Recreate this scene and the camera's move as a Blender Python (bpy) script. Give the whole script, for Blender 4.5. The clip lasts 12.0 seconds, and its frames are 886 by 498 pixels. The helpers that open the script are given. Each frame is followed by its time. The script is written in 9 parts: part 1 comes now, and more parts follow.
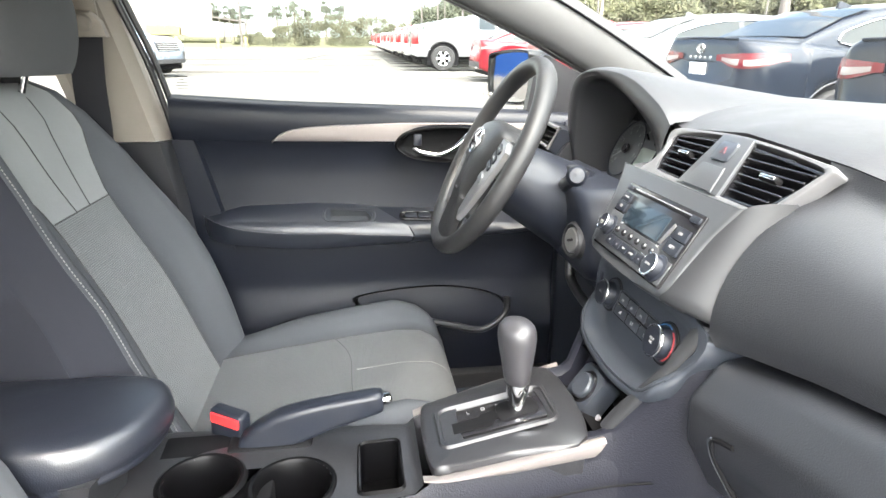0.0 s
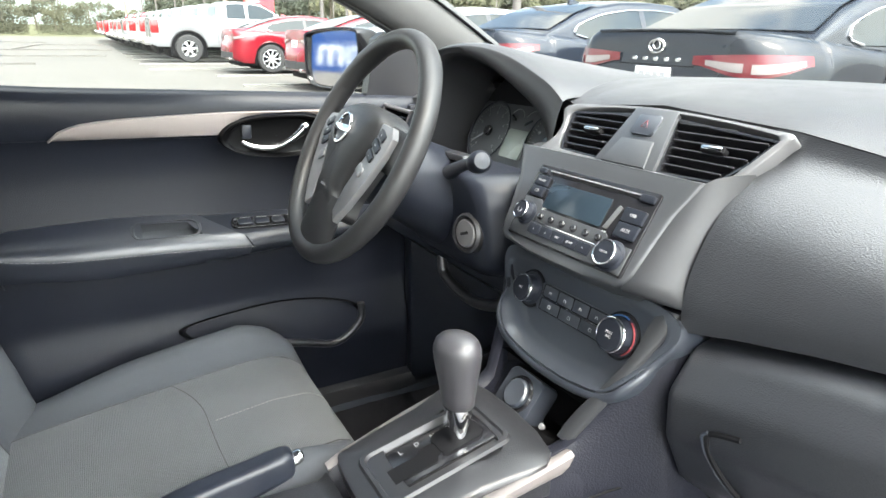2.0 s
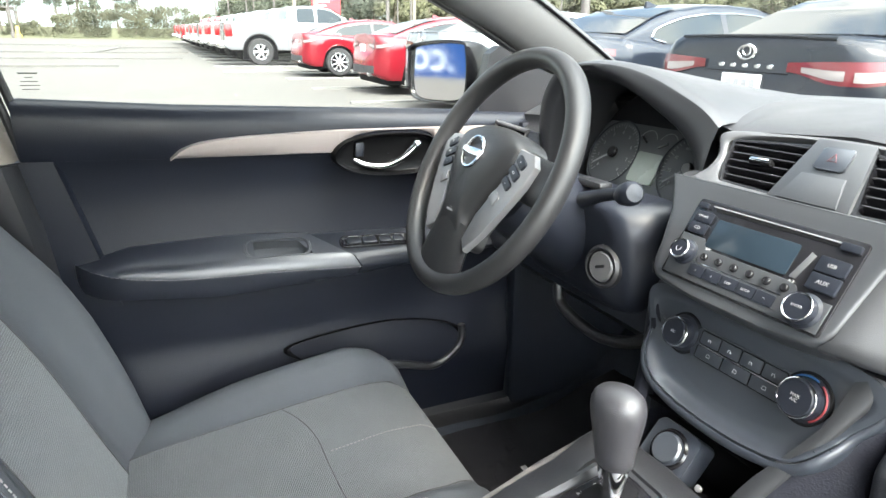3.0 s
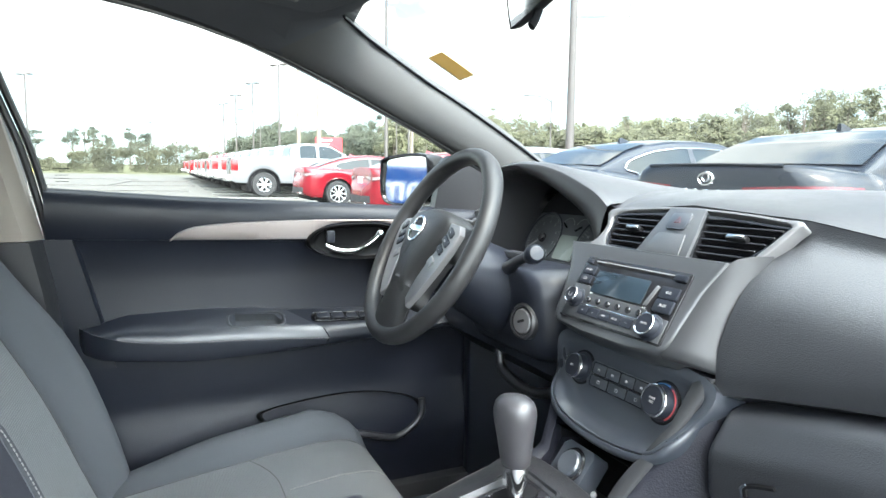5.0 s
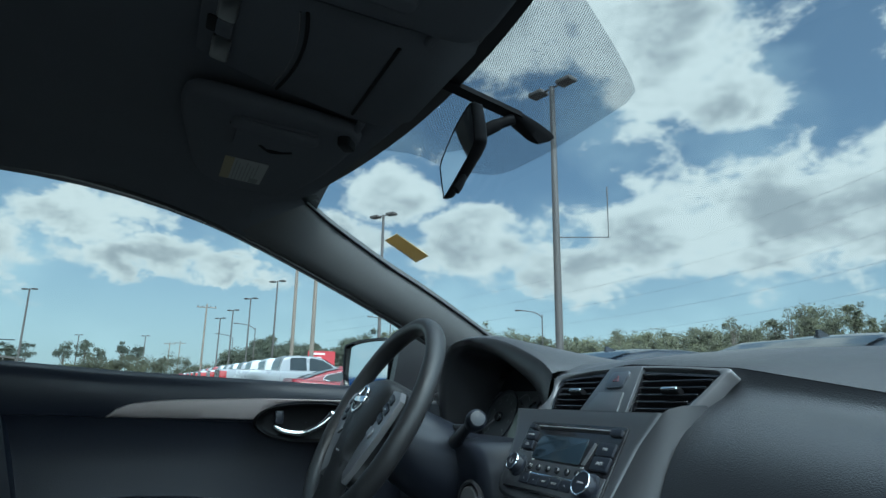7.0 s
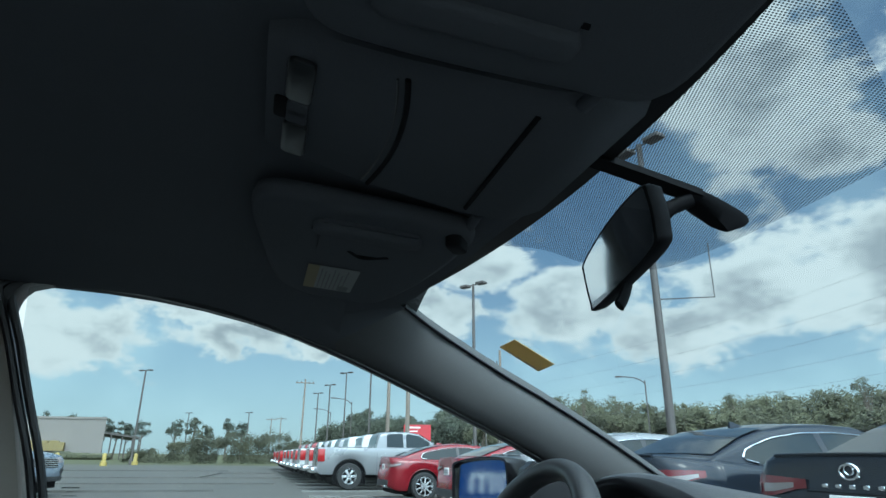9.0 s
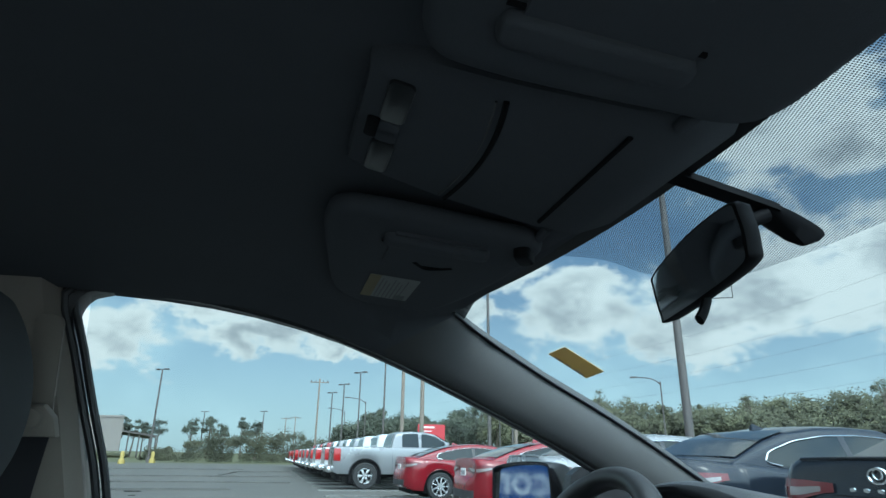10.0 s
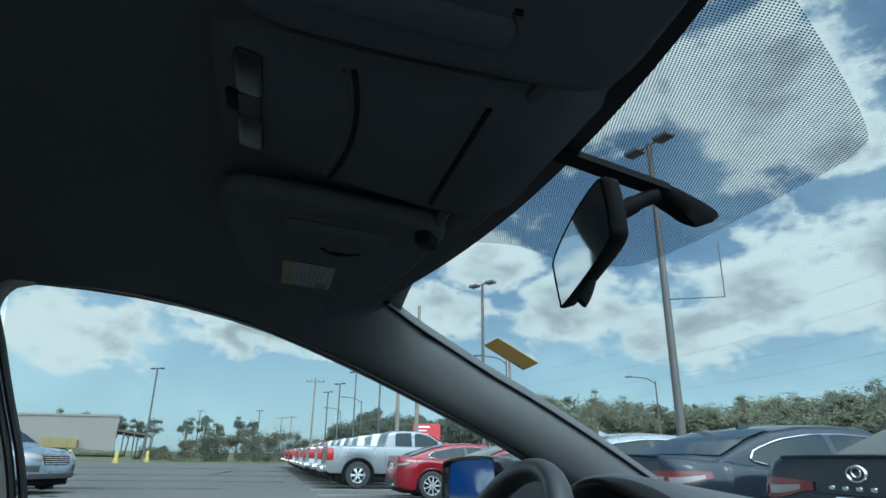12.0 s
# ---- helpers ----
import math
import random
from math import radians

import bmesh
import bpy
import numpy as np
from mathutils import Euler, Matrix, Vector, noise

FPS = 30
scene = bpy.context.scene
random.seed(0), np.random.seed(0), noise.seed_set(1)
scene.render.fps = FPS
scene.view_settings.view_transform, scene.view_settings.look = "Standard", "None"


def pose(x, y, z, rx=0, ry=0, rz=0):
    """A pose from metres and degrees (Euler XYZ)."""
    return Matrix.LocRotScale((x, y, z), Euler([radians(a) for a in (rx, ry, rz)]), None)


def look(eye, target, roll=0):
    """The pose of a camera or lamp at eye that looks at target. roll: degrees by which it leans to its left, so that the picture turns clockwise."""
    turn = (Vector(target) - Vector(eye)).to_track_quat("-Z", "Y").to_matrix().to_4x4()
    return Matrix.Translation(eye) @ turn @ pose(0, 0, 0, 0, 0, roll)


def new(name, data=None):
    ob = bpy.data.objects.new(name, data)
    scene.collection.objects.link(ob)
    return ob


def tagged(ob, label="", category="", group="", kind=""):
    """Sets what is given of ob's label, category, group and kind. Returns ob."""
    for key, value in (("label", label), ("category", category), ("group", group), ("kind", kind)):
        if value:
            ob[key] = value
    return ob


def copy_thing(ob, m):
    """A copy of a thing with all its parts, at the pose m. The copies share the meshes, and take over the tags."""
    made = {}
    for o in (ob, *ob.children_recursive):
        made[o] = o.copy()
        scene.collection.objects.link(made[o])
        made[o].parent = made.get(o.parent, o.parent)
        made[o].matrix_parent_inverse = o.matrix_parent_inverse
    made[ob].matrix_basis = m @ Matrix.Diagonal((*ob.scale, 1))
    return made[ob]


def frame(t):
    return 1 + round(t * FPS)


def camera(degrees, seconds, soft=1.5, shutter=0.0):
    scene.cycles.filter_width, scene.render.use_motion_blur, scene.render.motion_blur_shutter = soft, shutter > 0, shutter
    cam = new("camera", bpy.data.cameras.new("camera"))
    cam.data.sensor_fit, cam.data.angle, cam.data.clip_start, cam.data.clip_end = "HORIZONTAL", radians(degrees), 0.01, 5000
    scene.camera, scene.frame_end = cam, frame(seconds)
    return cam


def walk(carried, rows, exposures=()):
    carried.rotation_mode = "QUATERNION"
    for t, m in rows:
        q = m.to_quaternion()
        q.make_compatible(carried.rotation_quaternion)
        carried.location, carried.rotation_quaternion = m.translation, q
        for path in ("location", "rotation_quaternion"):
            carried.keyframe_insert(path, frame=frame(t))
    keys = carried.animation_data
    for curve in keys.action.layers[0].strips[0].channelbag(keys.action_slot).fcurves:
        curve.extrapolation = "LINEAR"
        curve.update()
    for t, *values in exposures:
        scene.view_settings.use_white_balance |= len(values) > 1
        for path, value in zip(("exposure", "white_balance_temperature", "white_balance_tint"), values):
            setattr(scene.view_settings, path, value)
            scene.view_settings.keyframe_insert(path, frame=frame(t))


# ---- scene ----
cam = camera(71.2, 12.0)

EXPOSURE = ((0, 2.65, 7200, 9), (0.6, 2.4, 7100, 9), (1.2, 2.2, 7050, 8), (2.2, 2.28, 6950, 6), (3.2, 2.35, 6900, 6), (4.8, 2.4, 6700, 5), (5.05, 2.15, 6400, 3), (5.5, 1.5, 5900, 1), (5.8, 1.0, 5680, -3), (6.2, 0.6, 5530, -6), (6.6, 0.33, 5430, -8), (7.5, 0.16, 5420, -8), (9.3, 0.28, 5400, -8), (10.5, 0.3, 5400, -8), (12, 0.2, 5360, -8))
PATH = [
    (0, (-0.27, -0.729, 1.136), (-0.013, 1.161, 0.534), 0.2),
    (0.5, (-0.247, -0.745, 1.115), (0.38, 1.057, 0.514), 0.5),
    (1, (-0.254, -0.716, 1.097), (0.702, 0.93, 0.482), 0.7),
    (1.5, (-0.329, -0.632, 1.082), (0.635, 1.009, 0.465), 0.7),
    (2, (-0.394, -0.537, 1.106), (0.543, 1.117, 0.486), 0.6),
    (2.5, (-0.422, -0.418, 1.13), (0.446, 1.273, 0.51), 0.6),
    (3, (-0.462, -0.433, 1.128), (0.316, 1.304, 0.513), 0.6),
    (3.2, (-0.471, -0.457, 1.117), (0.308, 1.279, 0.502), 0.6),
    (4.8, (-0.472, -0.655, 1.065), (0.339, 1.136, 0.697), 0.6),
    (5, (-0.468, -0.653, 1.067), (0.351, 1.159, 0.859), 0.7),
    (5.5, (-0.46, -0.634, 1.079), (0.366, 1.186, 1.165), 0.7),
    (6, (-0.454, -0.642, 1.063), (0.372, 1.177, 1.154), 0.6),
    (6.5, (-0.407, -0.71, 0.987), (0.421, 1.106, 1.122), 0.6),
    (7, (-0.39, -0.684, 0.99), (0.42, 1.082, 1.464), 0.8),
    (7.5, (-0.378, -0.642, 1.012), (0.41, 1.068, 1.687), 0.7),
    (7.7, (-0.373, -0.608, 1.04), (0.416, 1.101, 1.718), 0.5),
    (9.3, (-0.364, -0.473, 1.115), (0.117, 1.346, 1.795), 0.7),
    (9.5, (-0.382, -0.473, 1.117), (0.094, 1.346, 1.796), 0.9),
    (10, (-0.431, -0.475, 1.122), (0.047, 1.344, 1.801), 0.7),
    (10.5, (-0.35, -0.495, 1.12), (0.13, 1.326, 1.792), 0.7),
    (11, (-0.275, -0.466, 1.112), (0.211, 1.352, 1.789), 0.8),
    (11.5, (-0.289, -0.463, 1.108), (0.196, 1.356, 1.783), 0.8),
    (12, (-0.316, -0.48, 1.113), (0.172, 1.337, 1.791), 0.7),
]
walk(cam, [(t, look(eye, target, roll)) for t, eye, target, roll in PATH], EXPOSURE)

# ---- light ----
SUN_EL, SUN_AZ = 56.0, 178.0   # degrees above the horizon, clockwise from +y
wd = bpy.data.worlds.new("sky")
scene.world = wd
wd.use_nodes = True
nt = wd.node_tree
nt.nodes.clear()


def node(tree, kind, **values):
    n = tree.nodes.new(kind)
    for key, value in values.items():
        n.inputs[key.replace("_", " ")].default_value = value
    return n


out = nt.nodes.new("ShaderNodeOutputWorld")
bg = node(nt, "ShaderNodeBackground", Strength=0.1)
sky = nt.nodes.new("ShaderNodeTexSky")
sky.sky_type, sky.sun_disc = "NISHITA", False
sky.sun_elevation, sky.sun_rotation = radians(SUN_EL), radians(SUN_AZ)
sky.air_density, sky.dust_density, sky.ozone_density = 1.0, 2.0, 2.6
tc = nt.nodes.new("ShaderNodeTexCoord")
sep = nt.nodes.new("ShaderNodeSeparateXYZ")
nt.links.new(tc.outputs["Generated"], sep.inputs[0])


def calc(op, a, b=None, clamp=False):
    """A math node of the sky on sockets or numbers."""
    n = nt.nodes.new("ShaderNodeMath")
    n.operation = op
    n.use_clamp = clamp
    for k, v in enumerate((a, b)):
        if v is None:
            continue
        if isinstance(v, (int, float)):
            n.inputs[k].default_value = v
        else:
            nt.links.new(v, n.inputs[k])
    return n.outputs[0]


def ease(value, lo, hi, to_lo=0.0, to_hi=1.0):
    n = nt.nodes.new("ShaderNodeMapRange")
    n.interpolation_type = "SMOOTHSTEP"
    n.inputs["From Min"].default_value, n.inputs["From Max"].default_value = lo, hi
    n.inputs["To Min"].default_value, n.inputs["To Max"].default_value = to_lo, to_hi
    nt.links.new(value, n.inputs["Value"])
    return n.outputs[0]


def blend(fac, a, b):
    n = nt.nodes.new("ShaderNodeMix")
    n.data_type = "RGBA"
    for key, v in (("Factor", fac), ("A", a), ("B", b)):
        if isinstance(v, (tuple, float)):
            n.inputs[key].default_value = v
        else:
            nt.links.new(v, n.inputs[key])
    return n.outputs["Result"]


def puffs(scale, detail, rough=0.55, shift=0.0):
    n = node(nt, "ShaderNodeTexNoise", Scale=scale, Detail=detail, Roughness=rough, Lacunarity=2.1, Distortion=0.15)
    s = nt.nodes.new("ShaderNodeVectorMath")
    s.operation = "MULTIPLY_ADD"
    s.inputs[1].default_value, s.inputs[2].default_value = (1, 1, 1.7), (shift, shift, shift)
    nt.links.new(tc.outputs["Generated"], s.inputs[0])
    nt.links.new(s.outputs[0], n.inputs["Vector"])
    return n.outputs["Fac"]


bear = calc("MULTIPLY", calc("ARCTAN2", sep.outputs["X"], sep.outputs["Y"]), 180 / math.pi)
rise = calc("MULTIPLY", calc("ARCSINE", sep.outputs["Z"]), 180 / math.pi)
wob = calc("MULTIPLY", calc("SUBTRACT", puffs(7.0, 5.0, 0.6, 3.1), 0.5), 9.0)
wob2 = calc("MULTIPLY", calc("SUBTRACT", puffs(9.0, 5.0, 0.6, 8.4), 0.5), 7.0)
bear_w, rise_w = calc("ADD", bear, wob), calc("ADD", rise, wob2)
# heaps of cumulus: bearing, height and half extents in degrees
CLOUDS = ((-16, 10.4, 8.5, 3.4), (-7, 14.0, 6, 2.2), (-2.5, 11.6, 7, 2.0), (6, 11, 5, 1.6), (14.5, 14, 5, 3.2), (20.5, 18.5, 6, 3.8), (28, 14.2, 8, 4.2), (37, 12.4, 7, 3.6), (45, 14.6, 9, 5.4), (54, 15.0, 8, 6.0), (63, 15.0, 9, 6.4), (46, 31, 9.5, 8.5), (51, 25.5, 6, 3.6), (62, 35, 7, 4.0), (67, 26, 4.5, 5.5), (31, 33, 8, 6.5))
heap = -0.45
for ca, ce, ra, re in CLOUDS:
    dx = calc("MULTIPLY", calc("SUBTRACT", bear_w, float(ca)), 1 / ra)
    dz = calc("MULTIPLY", calc("SUBTRACT", rise_w, float(ce)), 1 / re)
    r2 = calc("ADD", calc("MULTIPLY", dx, dx), calc("MULTIPLY", dz, dz))
    heap = calc("MAXIMUM", heap, calc("SUBTRACT", 1.0, calc("SQRT", r2)))
# elsewhere the sky is broken cloud of the same kind
away = calc("MAXIMUM", ease(calc("ABSOLUTE", calc("SUBTRACT", bear, 24.0)), 48.0, 62.0), ease(rise, 38.0, 52.0))
heap = calc("MAXIMUM", heap, calc("SUBTRACT", calc("MULTIPLY", away, 0.60), 0.45))
fine = puffs(13.0, 9.0, 0.58, 1.7)
dense = calc("ADD", heap, calc("MULTIPLY", calc("SUBTRACT", fine, 0.5), 1.75))
cover = ease(dense, -0.06, 0.36)
belly = ease(calc("ADD", dense, calc("MULTIPLY", calc("SUBTRACT", puffs(6.0, 5.0, 0.55, 5.9), 0.5), 2.2)), 0.25, 1.15)
white = blend(belly, (8.35, 8.22, 8.1, 1), (4.4, 4.55, 4.8, 1))
# a thin veil of haze, thicker towards the horizon
veil = calc("ADD", ease(rise, 1.0, 20.0, 0.62, 0.10), calc("MULTIPLY", ease(puffs(4.0, 4.0, 0.5, 2.2), 0.42, 0.66), 0.22), True)
hazy = blend(veil, sky.outputs[0], (6.9, 8.3, 8.9, 1))
mixed = blend(cover, hazy, white)
# added fill: the unseen sky round the sun is brightened to light the cabin
toward = nt.nodes.new("ShaderNodeVectorMath")
toward.operation = "DOT_PRODUCT"
toward.inputs[1].default_value = (math.sin(radians(SUN_AZ)) * math.cos(radians(SUN_EL)), math.cos(radians(SUN_AZ)) * math.cos(radians(SUN_EL)), math.sin(radians(SUN_EL)))
nt.links.new(tc.outputs["Generated"], toward.inputs[0])
glow = ease(toward.outputs["Value"], 0.3, 1.0, 1.0, 7.0)
shine = nt.nodes.new("ShaderNodeVectorMath")
shine.operation = "SCALE"
nt.links.new(mixed, shine.inputs[0])
nt.links.new(glow, shine.inputs["Scale"])
nt.links.new(shine.outputs[0], bg.inputs["Color"])
nt.links.new(bg.outputs[0], out.inputs[0])

sun = new("sun", bpy.data.lights.new("sun", "SUN"))
sun.data.energy, sun.data.angle, sun.data.color = 1.05, radians(18), (1.0, 0.95, 0.88)
_a, _e = radians(SUN_AZ), radians(SUN_EL)
sun.matrix_world = look((0, 0, 40), Vector((0, 0, 40)) - Vector((math.sin(_a) * math.cos(_e), math.cos(_a) * math.cos(_e), math.sin(_e))))


# ---- materials ----
def mat(name, col, rough=0.5, metal=0.0, var=0.12, vscale=9.0, grain="noise", gscale=300.0, gstr=0.08, spec=0.5, coat=0.0, dirt=0.0, stretch=(1, 1, 1), axes="XY"):
    """A surface with colour variation at two scales, roughness variation and a fine relief."""
    m = bpy.data.materials.new(name)
    m.use_nodes = True
    t = m.node_tree
    b = t.nodes["Principled BSDF"]
    b.inputs["Metallic"].default_value = metal
    b.inputs["Specular IOR Level"].default_value = spec
    b.inputs["Coat Weight"].default_value = coat
    b.inputs["Coat Roughness"].default_value = 0.06
    co = t.nodes.new("ShaderNodeTexCoord")
    mp = t.nodes.new("ShaderNodeMapping")
    mp.inputs["Scale"].default_value = stretch
    t.links.new(co.outputs["Object"], mp.inputs["Vector"])
    n1 = node(t, "ShaderNodeTexNoise", Scale=vscale, Detail=6.0, Roughness=0.6)
    n2 = node(t, "ShaderNodeTexNoise", Scale=vscale * 17, Detail=3.0, Roughness=0.6)
    t.links.new(mp.outputs[0], n1.inputs["Vector"])
    t.links.new(mp.outputs[0], n2.inputs["Vector"])
    add = t.nodes.new("ShaderNodeMath")
    add.operation = "MULTIPLY_ADD"
    add.inputs[1].default_value = 0.45
    t.links.new(n2.outputs["Fac"], add.inputs[0])
    t.links.new(n1.outputs["Fac"], add.inputs[2])
    rmp = t.nodes.new("ShaderNodeMapRange")
    rmp.inputs["From Min"].default_value, rmp.inputs["From Max"].default_value = 0.35, 1.05
    rmp.inputs["To Min"].default_value, rmp.inputs["To Max"].default_value = 1 - var, 1 + var
    t.links.new(add.outputs[0], rmp.inputs["Value"])
    mul = t.nodes.new("ShaderNodeVectorMath")
    mul.operation = "SCALE"
    mul.inputs[0].default_value = col
    t.links.new(rmp.outputs[0], mul.inputs["Scale"])
    t.links.new(mul.outputs[0], b.inputs["Base Color"])
    rr = t.nodes.new("ShaderNodeMapRange")
    rr.inputs["From Min"].default_value, rr.inputs["From Max"].default_value = 0.3, 0.7
    rr.inputs["To Min"].default_value, rr.inputs["To Max"].default_value = max(0.02, rough - 0.06 - dirt), min(1, rough + 0.06 + dirt)
    t.links.new(n1.outputs["Fac"], rr.inputs["Value"])
    t.links.new(rr.outputs[0], b.inputs["Roughness"])
    if grain:
        bump = node(t, "ShaderNodeBump", Strength=gstr, Distance=0.002)
        if grain == "leather":
            g = t.nodes.new("ShaderNodeTexVoronoi")
            g.inputs["Scale"].default_value = gscale
            g.feature = "SMOOTH_F1"
            warp = node(t, "ShaderNodeTexNoise", Scale=gscale * 0.7, Detail=2.0)
            t.links.new(mp.outputs[0], warp.inputs["Vector"])
            wv = t.nodes.new("ShaderNodeVectorMath")
            wv.operation = "MULTIPLY_ADD"
            wv.inputs[1].default_value = (0.9 / gscale,) * 3
            t.links.new(warp.outputs["Color"], wv.inputs[0])
            t.links.new(mp.outputs[0], wv.inputs[2])
            t.links.new(wv.outputs[0], g.inputs["Vector"])
            src = g.outputs["Distance"]
        elif grain == "weave":
            g1 = node(t, "ShaderNodeTexWave", Scale=gscale, Distortion=2.4, Detail=2.0)
            g1.bands_direction = axes[0]
            g2 = node(t, "ShaderNodeTexWave", Scale=gscale * 0.8, Distortion=2.4, Detail=2.0)
            g2.bands_direction = axes[1]
            t.links.new(mp.outputs[0], g1.inputs["Vector"])
            t.links.new(mp.outputs[0], g2.inputs["Vector"])
            mm = t.nodes.new("ShaderNodeMath")
            mm.operation = "MULTIPLY"
            t.links.new(g1.outputs["Fac"], mm.inputs[0])
            t.links.new(g2.outputs["Fac"], mm.inputs[1])
            src = mm.outputs[0]
            tint = t.nodes.new("ShaderNodeMapRange")
            tint.inputs["To Min"].default_value, tint.inputs["To Max"].default_value = 0.78, 1.24
            t.links.new(src, tint.inputs["Value"])
            m2 = t.nodes.new("ShaderNodeVectorMath")
            m2.operation = "SCALE"
            t.links.new(mul.outputs[0], m2.inputs[0])
            t.links.new(tint.outputs[0], m2.inputs["Scale"])
            t.links.new(m2.outputs[0], b.inputs["Base Color"])
        else:
            g = node(t, "ShaderNodeTexNoise", Scale=gscale, Detail=4.0, Roughness=0.65)
            t.links.new(mp.outputs[0], g.inputs["Vector"])
            src = g.outputs["Fac"]
        t.links.new(src, bump.inputs["Height"])
        t.links.new(bump.outputs[0], b.inputs["Normal"])
    return m


def glass_mat(name, tint, gloss=0.05, rough=0.02):
    """A thin pane: mostly clear, with a mirror coat that grows at grazing angles."""
    m = bpy.data.materials.new(name)
    m.use_nodes = True
    t = m.node_tree
    t.nodes.clear()
    o = t.nodes.new("ShaderNodeOutputMaterial")
    mx = t.nodes.new("ShaderNodeMixShader")
    tr = node(t, "ShaderNodeBsdfTransparent", Color=(*tint, 1))
    gl = node(t, "ShaderNodeBsdfGlossy", Color=(0.9, 0.9, 0.9, 1), Roughness=rough)
    lw = node(t, "ShaderNodeLayerWeight", Blend=0.5)
    pw = t.nodes.new("ShaderNodeMath")
    pw.operation = "POWER"
    pw.inputs[1].default_value = 4.5
    t.links.new(lw.outputs["Facing"], pw.inputs[0])
    ma = t.nodes.new("ShaderNodeMath")
    ma.operation = "MULTIPLY_ADD"
    ma.inputs[1].default_value, ma.inputs[2].default_value = 0.55, gloss
    t.links.new(pw.outputs[0], ma.inputs[0])
    t.links.new(ma.outputs[0], mx.inputs[0])
    t.links.new(tr.outputs[0], mx.inputs[1])
    t.links.new(gl.outputs[0], mx.inputs[2])
    t.links.new(mx.outputs[0], o.inputs[0])
    return m


def dots_mat(name):
    """Black printed dots on clear glass."""
    m = bpy.data.materials.new(name)
    m.use_nodes = True
    t = m.node_tree
    t.nodes.clear()
    o = t.nodes.new("ShaderNodeOutputMaterial")
    mx = t.nodes.new("ShaderNodeMixShader")
    tr = node(t, "ShaderNodeBsdfTransparent", Color=(0.93, 0.95, 0.98, 1))
    df = node(t, "ShaderNodeBsdfDiffuse", Color=(0.05, 0.05, 0.053, 1))
    co = t.nodes.new("ShaderNodeTexCoord")
    mp = t.nodes.new("ShaderNodeMapping")
    mp.inputs["Scale"].default_value = (1, 1, 0)
    mp.inputs["Rotation"].default_value = (0, 0, radians(18))
    t.links.new(co.outputs["Object"], mp.inputs["Vector"])
    v = t.nodes.new("ShaderNodeTexVoronoi")
    v.inputs["Scale"].default_value = 440.0
    v.inputs["Randomness"].default_value = 0.0
    t.links.new(mp.outputs[0], v.inputs["Vector"])
    lt = t.nodes.new("ShaderNodeMapRange")
    lt.inputs["From Min"].default_value, lt.inputs["From Max"].default_value = 0.20, 0.44
    lt.inputs["To Min"].default_value, lt.inputs["To Max"].default_value = 1.0, 0.0
    t.links.new(v.outputs["Distance"], lt.inputs["Value"])
    t.links.new(lt.outputs[0], mx.inputs[0])
    t.links.new(tr.outputs[0], mx.inputs[1])
    t.links.new(df.outputs[0], mx.inputs[2])
    t.links.new(mx.outputs[0], o.inputs[0])
    return m


PLASTIC = mat("dark_plastic", (0.0190, 0.0194, 0.0218), 0.33, grain="leather", gscale=900, gstr=0.18, spec=0.65)
PLASTIC_SOFT = mat("soft_black_plastic", (0.0120, 0.0142, 0.0205), 0.36, grain="noise", gscale=700, gstr=0.10, spec=0.42)
DASH = mat("dash_grain", (0.0164, 0.0176, 0.0212), 0.355, var=0.08, vscale=24, dirt=-0.05, grain="leather", gscale=1150, gstr=0.25, spec=1.0, stretch=(1, 0.5, 1))
DASH_TOP = mat("dash_top_grain", (0.0340, 0.0350, 0.0385), 0.40, var=0.10, grain="leather", gscale=700, gstr=0.2)
HOOD = mat("soft_grey_hood", (0.0210, 0.0220, 0.0245), 0.44, var=0.08, grain="leather", gscale=1200, gstr=0.08, spec=0.5)
FASCIA = mat("grey_fascia_paint", (0.0440, 0.0466, 0.0512), 0.32, var=0.06, grain="noise", gscale=1500, gstr=0.05, spec=0.7)
PANEL = mat("charcoal_panel_paint", (0.0310, 0.0360, 0.0455), 0.32, var=0.06, grain="noise", gscale=1500, gstr=0.05, spec=0.95)
SILVER = mat("satin_silver_trim", (0.1400, 0.1400, 0.1449), 0.38, metal=0.4, var=0.05, grain="noise", gscale=900, gstr=0.02)
SILVER_DOOR = mat("brushed_silver_door_trim", (0.33, 0.285, 0.27), 0.40, metal=0.2, var=0.06, grain="noise", gscale=300, gstr=0.03, stretch=(0.2, 1, 4))
STRIP = mat("satin_console_strip", (0.17, 0.152, 0.147), 0.40, metal=0.2, var=0.06, grain="noise", gscale=300, gstr=0.02)
CHROME = mat("chrome", (0.82, 0.83, 0.85), 0.10, metal=1.0, var=0.03, grain=None)
GLOSS = mat("gloss_black", (0.012, 0.012, 0.014), 0.16, var=0.05, grain=None, spec=0.55)
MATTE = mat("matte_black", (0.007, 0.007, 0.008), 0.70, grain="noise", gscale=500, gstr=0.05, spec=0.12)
RUBBER = mat("wheel_grip", (0.0211, 0.0211, 0.0222), 0.42, grain="leather", gscale=800, gstr=0.16, spec=0.55)
CLOTH = mat("grey_woven_cloth", (0.1640, 0.1700, 0.1730), 0.92, var=0.10, vscale=14, grain="weave", gscale=135, gstr=0.8, spec=0.25)
CLOTH_SIDE = mat("dark_side_cloth", (0.0680, 0.0725, 0.0800), 0.85, var=0.08, vscale=14, grain="noise", gscale=900, gstr=0.3, spec=0.3)
CLOTH_BACK = mat("grey_woven_back_cloth", (0.2000, 0.2060, 0.2090), 0.92, var=0.10, vscale=14, grain="weave", gscale=130, gstr=0.6, spec=0.25, axes="YZ")
